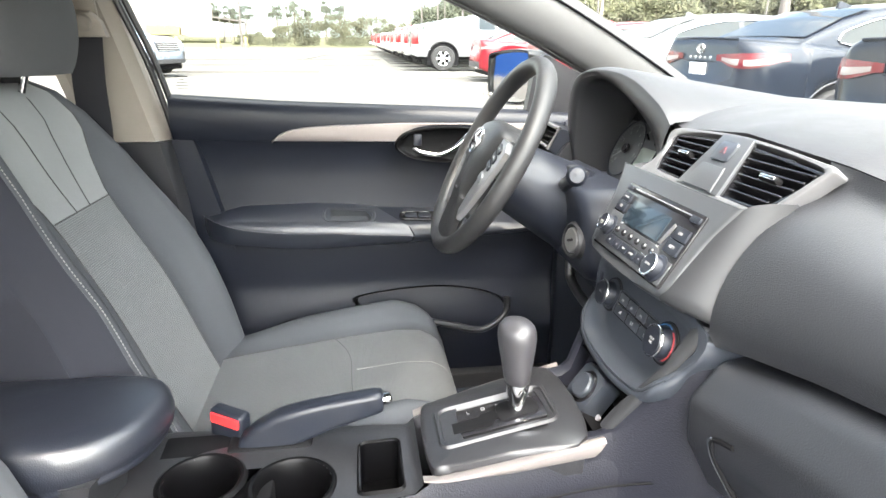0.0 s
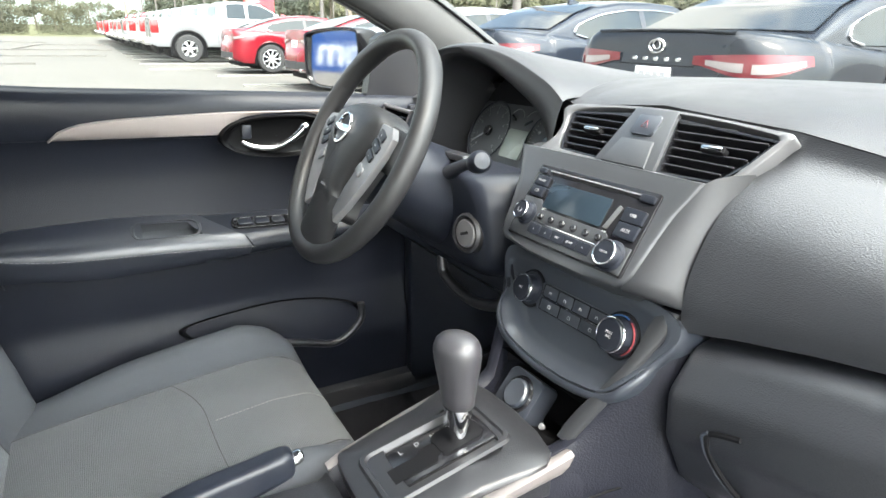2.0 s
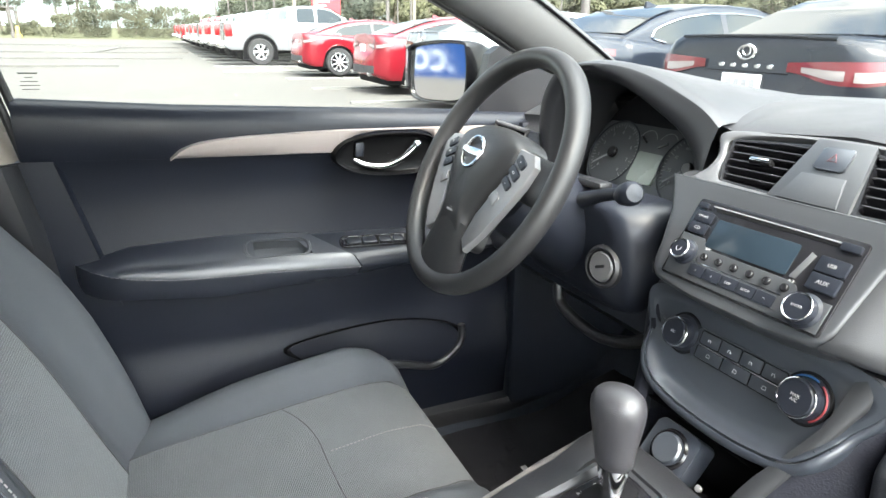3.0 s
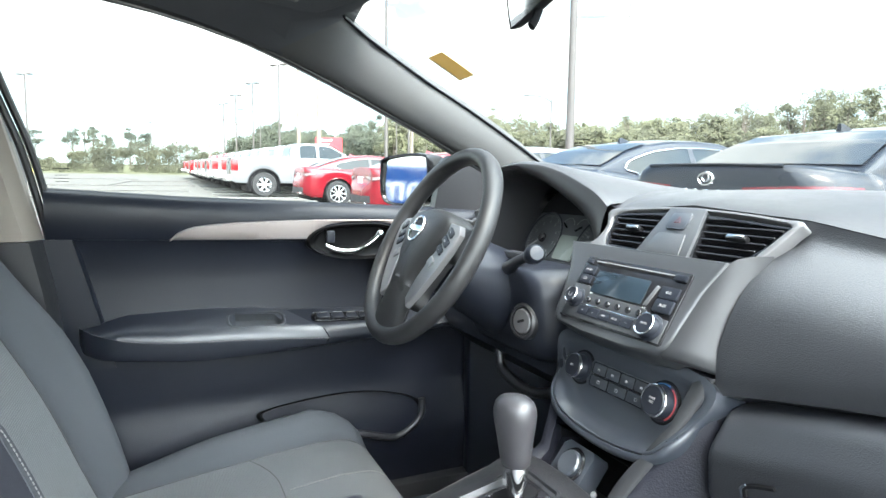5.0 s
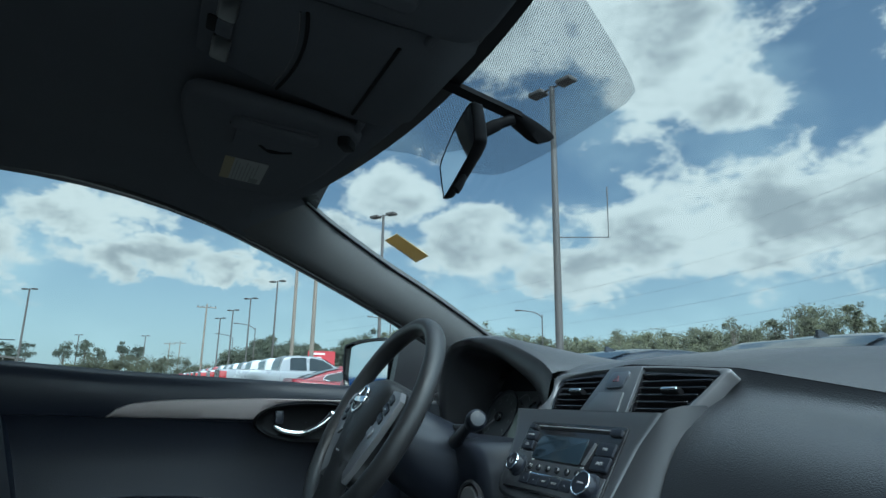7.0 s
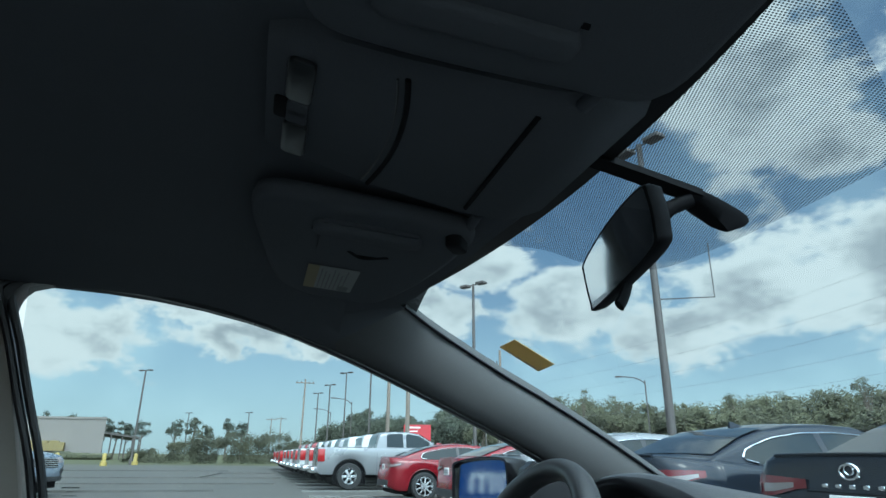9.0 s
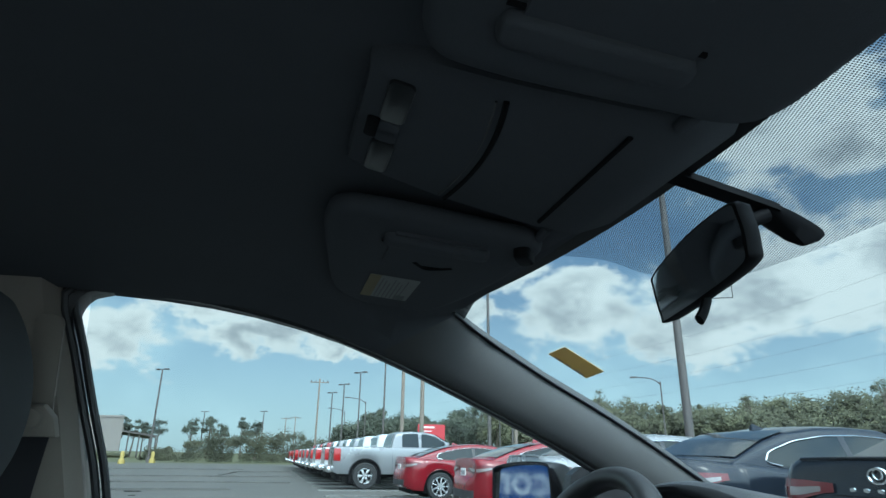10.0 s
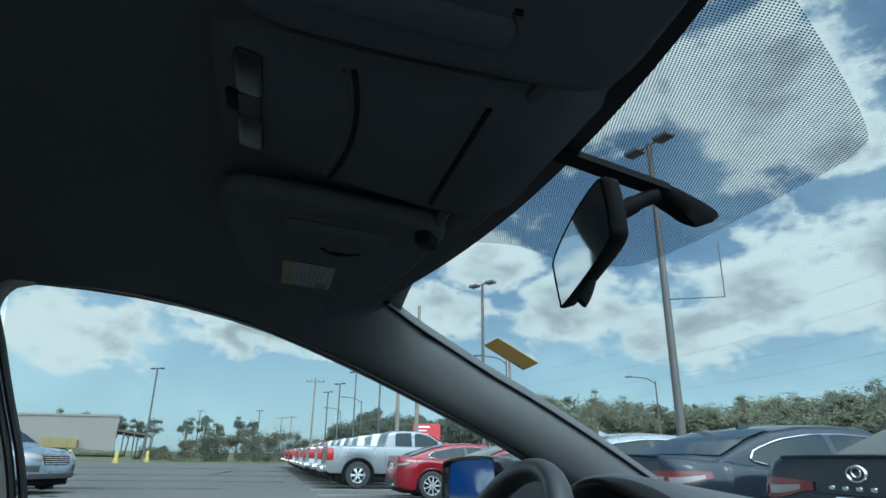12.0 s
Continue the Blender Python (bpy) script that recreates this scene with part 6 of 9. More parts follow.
    def wide(z):
        return curve_at(((0.45, 0.245), (0.55, 0.262), (0.64, 0.278), (0.72, 0.282), (0.85, 0.262), (0.95, 0.232), (1.03, 0.200), (1.07, 0.175), (1.092, 0.150), (1.10, 0.125)), z)
    def bring(z, vs, rear=0.115):
        w = wide(z)
        return [Vector((dx + back(z, v), cy + v * w, z)) for v in vs] + [Vector((dx + bx(z) - rear + max(0, z - 1.06), cy + vs[-1] * w * 0.96, z - 0.02)), Vector((dx + bx(z) - rear + max(0, z - 1.06), cy + vs[0] * w * 0.96, z - 0.02))]
    zs = steps(0.46, 1.03, 22) + [1.05, 1.07, 1.082, 1.092, 1.098]
    # the insert is narrow at the waist and fans out towards the shoulders
    def ins(z):
        return curve_at(((0.45, 0.46), (0.72, 0.42), (0.86, 0.42), (0.90, 0.46), (0.95, 0.58), (1.0, 0.68), (1.05, 0.72), (1.1, 0.74)), z)
    for sd in (1, -1):
        vv = lambda z: [sd * lerp(ins(z), 0.90, t) for t in (0, 0.12, 0.3, 0.5, 0.7, 0.88, 1.0)]
        part("back_bolster", loft(B(), [bring(z, vv(z) if sd > 0 else vv(z)[::-1], 0.06) for z in zs]), CLOTH_SIDE, s, "dark plain back bolster", 60)
        ve = [sd * v for v in (0.903, 0.93, 0.955, 0.975, 0.99, 1.0)]
        part("back_side", loft(B(), [bring(z, ve if sd > 0 else ve[::-1]) for z in zs]), SEAT_SIDE, s, "navy-black side panel", 60)
    part("back_shell", loft(B(), [[p + Vector((-0.055, 0, 0)) for p in bring(z, [-0.85, -0.5, 0, 0.5, 0.85], 0.06)] for z in zs]), SEAT_SIDE, s)
    low = [z for z in zs if z < 0.884] + [0.884]
    high = [0.886] + [z for z in zs if z > 0.886]
    part("lower_back", loft(B(), [bring(z, [v * ins(z) for v in steps(-0.994, 0.994, 12)], 0.06) for z in low]), CLOTH_BACK, s, "grey woven lower back", 60)
    part("upper_back", loft(B(), [bring(z, [v * ins(z) for v in steps(-0.994, 0.994, 12)], 0.06) for z in high]), CLOTH_UP, s, "grey cloth upper back", 60)
    def onb(z, v, out=0.0008):
        return Vector((dx + back(z, v) + out, cy + v * wide(z), z))
    for sd in (1, -1):
        if sd == inboard:
            stitch([onb(z, sd * 0.885, 0.0015) for z in steps(0.50, 1.04, 30)], 0.006, 0.0008)
        part("seam", tube(B(), [onb(z, sd * ins(z)) for z in steps(0.47, 1.09, 30)], 0.0009, 5), THREAD_DARK, s)
        part("seam", tube(B(), [on(x, sd * 0.588, 0.0004) for x in steps(-0.62, -0.10, 24)], 0.0009, 5), THREAD_DARK, s)
    part("seam", tube(B(), [onb(0.885, v) for v in steps(-0.42, 0.42, 18)], 0.0010, 5), THREAD_DARK, s)
    for sd in (1, -1):
        part("seam", tube(B(), [onb(z, sd * curve_at(((0.88, 0.10), (1.0, 0.20), (1.07, 0.31)), z)) for z in steps(0.886, 1.075, 12)], 0.0010, 5), THREAD_DARK, s)
    # headrest on two posts
    hr = []
    for t in steps(0, 1, 16):
        z = lerp(1.102, 1.325, t)
        w = 0.150 * (math.sin(math.pi * (0.10 + 0.78 * t)) ** 0.28)
        dpt = 0.060 * (math.sin(math.pi * (0.10 + 0.80 * t)) ** 0.5)
        xc = -0.778 - 0.12 * (z - 1.12)
        hr.append([Vector((dx + xc + dpt * math.copysign(abs(math.cos(a)) ** 0.7, math.cos(a)), cy + w * math.copysign(abs(math.sin(a)) ** 0.7, math.sin(a)), z)) for a in [2 * math.pi * k / 28 for k in range(28)]])
    h = part("headrest", loft(B(), hr), SEAT_HEAD, s, "dark cloth headrest", 60)
    for sd in (1, -1):
        part("headrest_post", tube(B(), [(dx - 0.835, cy + sd * 0.06, 1.04), (dx - 0.79, cy + sd * 0.06, 1.17)], 0.0065, 12), CHROME, h, "chrome post")
        part("post_guide", lathe(B(), [(0, 0), (0.018, 0), (0.016, 0.010), (0, 0.011)], Matrix.Translation((dx - 0.835, cy + sd * 0.06, 1.088)), 16), MATTE, h)
    # plinth, hinge and recliner
    bm = B()
    box(bm, (dx - 0.62, cy - 0.21, 0.34), (dx - 0.16, cy + 0.21, 0.43), 0.02)
    part("seat_base", bm, MATTE, s)
    for sd in (1, -1):
        bm = B()
        box(bm, (dx - 0.66, cy + sd * 0.235 - 0.012, 0.40), (dx - 0.55, cy + sd * 0.235 + 0.012, 0.56), 0.012)
        part("hinge_cover", bm, PLASTIC_SOFT, s)
    part("hinge_pin", lathe(B(), [(0, 0), (0.011, 0), (0.010, 0.022), (0, 0.024)], frame_on((dx - 0.575, cy + 0.205, 0.545), (0.3, -1, 0), (0, 0, 1)), 14), CHROME, s, "bright hinge end")
    return s


def build_belts():
    b = thing("seat_belt", (-0.80, 0.60, 0.40), "black webbing seat belt hung from a beige loop", "seat belt")
    path = [Vector((-0.772, 0.582, 1.175)), Vector((-0.782, 0.588, 1.08)), Vector((-0.79, 0.600, 0.95)), Vector((-0.83, 0.615, 0.75)), Vector((-0.86, 0.625, 0.45))]
    P = smooth_path(path, 6)
    rings = [[p + Vector((0.030, -0.001, 0)), p + Vector((0.030, 0.001, 0)), p + Vector((-0.030, 0.001, 0)), p + Vector((-0.030, -0.001, 0))] for p in P]
    part("webbing", loft(B(), rings), WEB, b, "black woven webbing")
    m = frame_on((-0.766, 0.576, 1.180), (1, 0, 0), (0, -0.25, 1))
    lp = part("loop", prism(B(), [(-0.036, -0.016), (0.036, -0.016), (0.030, 0.012), (0.014, 0.030), (-0.014, 0.030), (-0.030, 0.012)], 0.014, m @ pose(0, 0, -0.004), 0.005), PILLAR, b, "beige-grey belt loop")
    part("bolt_cover", lathe(B(), [(0, 0), (0.016, 0), (0.014, 0.010), (0.008, 0.013), (0, 0.0135)], m @ pose(0, 0.012, 0.009), 20), PILLAR, lp)
    part("adjuster_rail", prism(B(), rounded(-0.02, 0.02, -0.02, 0.16, 0.015), 0.006, m @ pose(0, 0, -0.016), 0.002), PILLAR, b)
    k = thing("seat_belt_buckle", (-0.465, 0.095, 0.50), "black belt buckle with a red release button", "belt buckle")
    mk = frame_on((-0.472, 0.093, 0.598), (0.86, -0.5, -0.06), (0.05, -0.05, 1))
    part("body", box(B(), (-0.030, -0.05, -0.012), (0.030, 0.046, 0.012), 0.007, 3, mk), PLASTIC_SOFT, k, "black buckle body")
    part("release_button", box(B(), (-0.0255, 0.024, 0.002), (0.0255, 0.041, 0.0145), 0.003, 2, mk), RED, k, "red release button")
    part("stalk", tube(B(), [(-0.47, 0.097, 0.545), (-0.50, 0.10, 0.46)], 0.012, 10), PLASTIC_SOFT, k)


# ---- driver's door ----
def build_door():
    d = thing("door_1", (-0.24, 0.72, 0.32), "black driver's door trim with a padded armrest", "car door", kind="structure")
    belt = lambda x: curve_at(((-0.70, 1.054), (-0.445, 1.037), (0.014, 1.018), (0.30, 1.004)), x)
    crease = lambda x: curve_at(((-0.70, 0.957), (-0.459, 0.950), (-0.17, 0.940), (0.30, 0.925)), x)
    xs = steps(-0.668, 0.235, 40)
    # padded belt roll
    rings = [[Vector((x, 0.745, belt(x) - 0.012)), Vector((x, 0.715, belt(x) - 0.001)), Vector((x, 0.694, belt(x))), Vector((x, 0.680, belt(x) - 0.010)), Vector((x, 0.674, belt(x) - 0.030)), Vector((x, 0.678, crease(x) + 0.022)), Vector((x, 0.688, crease(x))), Vector((x, 0.745, crease(x)))] for x in xs]
    part("belt_pad", loft(B(), rings), VINYL, d, "black padded window ledge", 60)
    # inset panel
    rings = [[Vector((x, 0.694, crease(x) - 0.001)), Vector((x, 0.705, crease(x) - 0.020)), Vector((x, 0.709, 0.86)), Vector((x, 0.706, 0.80)), Vector((x, 0.700, 0.72)), Vector((x, 0.745, 0.72)), Vector((x, 0.745, crease(x) - 0.001))] for x in steps(-0.64, 0.235, 32)]
    part("inset_panel", loft(B(), rings), VINYL, d, "smooth black door inset", 60)
    rings = []
    for z in steps(0.70, 0.955, 8):
        x1 = lerp(-0.580, -0.622, (z - 0.79) / 0.165)
        rings.append([Vector((x1, 0.704, z)), Vector((x1 - 0.006, 0.692, z)), Vector((x1 - 0.085, 0.692, z)), Vector((x1 - 0.09, 0.745, z)), Vector((x1, 0.745, z))])
    part("rear_panel", loft(B(), rings), VINYL, d, "black grained rear door edge")
    # tapered silver strip
    for xa, xb in ((-0.459, -0.176), (-0.176, 0.012), (0.012, 0.125)):
      rings = []
      for x in steps(xa, xb, 18):
        lo = lerp(0.9495, 0.936, (x + 0.459) / 0.659)
        if xa < -0.1 < xb:   # thin bridge over the handle bowl
            lo = curve_at(((-0.176, 0.944), (-0.168, 0.960), (-0.14, 0.973), (-0.10, 0.979), (-0.03, 0.980), (0.0, 0.972), (0.012, 0.960)), x)
        hi = curve_at(((-0.459, 0.951), (-0.452, 0.960), (-0.438, 0.969), (-0.415, 0.9765), (-0.38, 0.981), (-0.338, 0.984), (-0.25, 0.987), (-0.17, 0.989), (0.015, 0.987), (0.2, 0.984)), x)
        md = (lo + hi) / 2
        rings.append([Vector((x, 0.690, lo)), Vector((x, 0.679, lo + 0.003)), Vector((x, 0.6715, md)), Vector((x, 0.6705, hi - 0.003)), Vector((x, 0.676, hi)), Vector((x, 0.69, hi))])
      part("silver_strip", loft(B(), rings), SILVER_DOOR, d, "brushed silver strip with a pointed end", 50)
    # pull handle in its oval bowl
    m = frame_on((-0.082, 0.668, 0.940), (1, 0, -0.03), (0, 0, 1))
    ov = smooth_path([(-0.108, -0.004, 0), (-0.090, 0.022, 0), (-0.04, 0.036, 0), (0.03, 0.040, 0), (0.082, 0.034, 0), (0.104, 0.012, 0), (0.100, -0.016, 0), (0.07, -0.034, 0), (0.01, -0.040, 0), (-0.05, -0.036, 0), (-0.09, -0.024, 0)], 5, True)
    bm = B()
    loft(bm, [[m @ Vector((p.x * k, p.y * k, z)) for p in ov] for k, z in ((1.0, -0.020), (1.0, 0.004), (0.965, 0.008), (0.92, 0.006), (0.87, -0.003), (0.78, -0.005), (0.02, -0.005))], True, False)
    hb = part("handle_bowl", bm, RECESS_SHADE, d, "black oval handle bowl", 50)
    path = smooth_path([(-0.066, -0.010, -0.006), (-0.045, -0.019, 0.001), (-0.010, -0.022, 0.004), (0.020, -0.010, 0.005), (0.040, 0.004, 0.007), (0.052, 0.016, 0.006), (0.056, 0.024, 0.002)], 5)
    rs = [curve_at(((0, 0.005), (0.3, 0.006), (0.6, 0.0078), (0.85, 0.011), (1, 0.007)), i / (len(path) - 1)) for i in range(len(path))]
    part("release_lever", tube(B(), [m @ p for p in path], rs, 12), CHROME, hb, "chrome release lever")
    part("lock_tab", box(B(), (-0.066, -0.004, -0.006), (-0.048, 0.022, 0.002), 0.003, 2, m), PLASTIC_SOFT, hb)
    # armrest
    def arm(x):
        top = curve_at(((-0.62, 0.785), (-0.54, 0.806), (-0.39, 0.809), (-0.23, 0.802), (-0.05, 0.792), (0.20, 0.775)), x)
        st = curve_at(((-0.62, 0.780), (-0.60, 0.771), (-0.572, 0.762), (-0.53, 0.753), (-0.48, 0.747), (-0.42, 0.744), (-0.316, 0.740), (-0.23, 0.735), (-0.148, 0.730), (0.2, 0.74)), x)
        lo = curve_at(((-0.62, 0.735), (-0.586, 0.722), (-0.40, 0.707), (-0.19, 0.713), (0.2, 0.735)), x)
        proud = curve_at(((-0.625, 0.688), (-0.61, 0.668), (-0.57, 0.652), (-0.45, 0.640), (-0.148, 0.636), (0.20, 0.650)), x)
        return top, st, lo, proud
    def on_arm(x, f):
        """A point of the sloping top, from its inner edge (0) to its rounded front (1)."""
        top, st, lo, pr = arm(x)
        return Vector((x, 0.697, top - 0.004)).lerp(Vector((x, pr + 0.008, lerp(top, st, 0.60))), f)
    def arm_ring(x, sink=0.0):
        top, st, lo, pr = arm(x)
        down = Vector((0, 0, -sink))
        ring = [Vector((x, 0.72, top - 0.008))] + [on_arm(x, f) + down for f in (0.0, 0.04, 0.30, 0.82)] + [on_arm(x, 1.0) + down * 0.5, Vector((x, pr, st + 0.006)), Vector((x, pr + 0.002, st)), Vector((x, pr + 0.004, lerp(st, lo, 0.5))), Vector((x, pr + 0.014, lo)), Vector((x, 0.72, lo))]
        lean = smoothstep(-0.32, -0.150, x) * (1 - smoothstep(-0.150, 0.06, x))   # the joint runs aslant
        return [p + Vector((-1.4 * max(0.0, p.y - pr) * lean if p.y < 0.71 else -0.08 * lean, 0, 0)) for p in ring]
    bm = loft(B(), [arm_ring(x) for x in steps(-0.622, -0.152, 40)])
    hole = [f for f in bm.faces if -0.343 < f.calc_center_median().x < -0.252 and (f.calc_center_median() - on_arm(f.calc_center_median().x, 0.56)).length < 0.006]
    bmesh.ops.delete(bm, geom=hole, context="FACES")
    part("armrest", bm, ARM_VINYL, d, "padded black vinyl armrest", 50)
    part("switch_panel", loft(B(), [arm_ring(x, 0.002) for x in steps(-0.149, 0.215, 18)]), PLASTIC_SOFT, d, "black window switch panel", 50)
    bm = B()
    for i in range(62):
        x = -0.600 + 0.0073 * i
        top, st, lo, pr = arm(x)
        tube(bm, [(x, pr - 0.0012, st + 0.0055), (x + 0.0046, arm(x + 0.0046)[3] - 0.0012, arm(x + 0.0046)[1] + 0.0055)], 0.00045, 4)
    part("stitching", bm, THREAD, d, "pale stitching along the armrest")
    # grab recess and switches
    q = rounded(-0.054, 0.054, -0.0185, 0.0185, 0.014, 5)
    mg = frame_on(on_arm(-0.298, 0.56), (1, 0, -0.04), on_arm(-0.298, 0) - on_arm(-0.298, 1))
    bm = B()
    loft(bm, [[mg @ Vector((x * k, y * k, z)) for x, y in q] for k, z in ((1.12, -0.0015), (1.09, 0.0012), (1.03, 0.0014), (0.98, -0.001), (0.93, -0.014), (0.80, -0.020), (0.01, -0.021))], True, False)
    part("grab_cup", bm, FASCIA, d, "grey grab recess", 40)
    ms = frame_on(on_arm(-0.112, 0.52), (1, 0, -0.05), on_arm(-0.112, 0) - on_arm(-0.112, 1))
    q = rounded(-0.070, 0.070, -0.0135, 0.0135, 0.011, 5)
    sp = part("switch_bezel", loft(B(), [[ms @ Vector((x * k, y * k, z)) for x, y in q] for k, z in ((1.02, -0.003), (1.0, 0.0015), (0.95, 0.0022), (0.92, 0.0008), (0.01, 0.0006))], True, False), GLOSS, d, "gloss black switch surround", 40)
    for k, (x, w) in enumerate(((-0.044, 0.014), (-0.012, 0.014), (0.020, 0.012), (0.046, 0.010))):
        sw = part("window_switch", prism(B(), rounded(-w, w, -0.0085, 0.0085, 0.004, 4), 0.004, ms @ pose(x, 0, 0.0005, -8, 0, 0), 0.0015), PLASTIC_SOFT, sp, "black window switch")
        part("switch_edge", tube(B(), [ms @ Vector((x - w * 0.7, 0.0080, 0.0062)), ms @ Vector((x + w * 0.7, 0.0080, 0.0062))], 0.0005, 5), SILVER, sw)
    # lower trim with the bottle pocket
    def low_y(x, z):
        base = curve_at(((0.33, 0.690), (0.42, 0.684), (0.48, 0.676), (0.52, 0.682), (0.60, 0.700), (0.72, 0.694)), z)
        return base
    bm = B()
    sheet(bm, lambda x, z: Vector((x, low_y(x, z), z)), steps(-0.668, 0.235, 30), steps(0.33, 0.722, 24), (0, 0.03, 0))
    part("lower_trim", bm, VINYL, d, "black plastic lower door trim", 60)
    mo = frame_on((-0.09, 0.690, 0.535), (1, 0, -0.06), (0, 0, 1))
    pk = smooth_path([(-0.205, 0.020, 0), (-0.10, 0.046, 0), (0.02, 0.056, 0), (0.13, 0.040, 0), (0.172, 0.010, 0), (0.165, -0.025, 0), (0.115, -0.050, 0), (0.02, -0.036, 0), (-0.06, -0.030, 0), (-0.15, -0.02, 0)], 5, True)
    bm = B()
    loft(bm, [[mo @ Vector((p.x * k, p.y * k, z)) for p in pk] for k, z in ((1.03, 0.004), (1.0, 0.008), (0.97, 0.004), (0.94, -0.02), (0.9, -0.045), (0.02, -0.046))], True, False)
    # the pocket's depth shade is painted in
    part("pocket_mouth", bm, RECESS_SHADE, d, "black bottle pocket, darkened for the shade inside", 50)
    part("pocket_lip", tube(B(), smooth_path([mo @ Vector(p) for p in ((0.172, 0.030, 0.008), (0.170, -0.015, 0.010), (0.115, -0.056, 0.014), (0.04, -0.044, 0.016), (-0.03, -0.034, 0.014), (-0.10, -0.036, 0.010))], 5), 0.0085, 10), PLASTIC, d, "rounded pocket lip")
    bm = B()
    box(bm, (-0.668, 0.735, 0.33), (0.235, 0.79, 1.0), 0.01)
    part("door_skin", bm, BODY_GREY, d)
    # the triangle in front of the window, and the dash-side cap
    tri = [Vector((0.115, 0.693, 1.00)), Vector((0.30, 0.690, 1.00)), Vector((0.34, 0.683, 1.06)), Vector((0.225, 0.675, 1.098)), Vector((0.150, 0.672, 1.135)), Vector((0.130, 0.675, 1.12))]
    bm = B()
    loft(bm, [tri, [p + Vector((0, 0.03, 0)) for p in tri]])
    part("mirror_sail", bm, PLASTIC, d, "black triangle behind the mirror")
    # outside mirror
    mr = thing("side_mirror", (0.14, 0.80, 1.06), "black-framed side mirror outside the door", "wing mirror")
    n = Vector((-0.945, -0.326, 0.0))
    mm = frame_on((0.128, 0.935, 1.074), n.cross(Vector((0, 0, 1))) * -1, (0, 0, 1))
    q = smooth_path([(-0.095, 0.040, 0), (-0.085, 0.062, 0), (0.0, 0.072, 0), (0.085, 0.070, 0), (0.102, 0.05, 0), (0.104, -0.02, 0), (0.085, -0.058, 0), (0.0, -0.066, 0), (-0.070, -0.060, 0), (-0.094, -0.03, 0)], 5, True)
    bm = B()
    loft(bm, [[mm @ Vector((p.x * k, p.y * k, z)) for p in q] for k, z in ((0.55, -0.115), (0.85, -0.09), (1.0, -0.05), (1.03, -0.01), (1.01, 0.004), (0.96, 0.004), (0.93, -0.006), (0.90, -0.008))])
    part("housing", bm, GLOSS, mr, "black mirror housing", 50)
    bm = B()
    vs = [bm.verts.new(mm @ Vector((p.x * 0.905, p.y * 0.905, -0.005 - 0.03 * p.y))) for p in q]
    bm.faces.new(vs)
    part("mirror_glass", bm, MIRROR, mr, "reflecting mirror glass")
    bm = B()
    loft(bm, [[Vector((x, y, z)) for x, z in ((0.17, 1.02), (0.24, 1.02), (0.24, 1.06), (0.17, 1.06))] for y in (0.70, 0.76, 0.86)])
    part("mirror_arm", bm, GLOSS, mr)


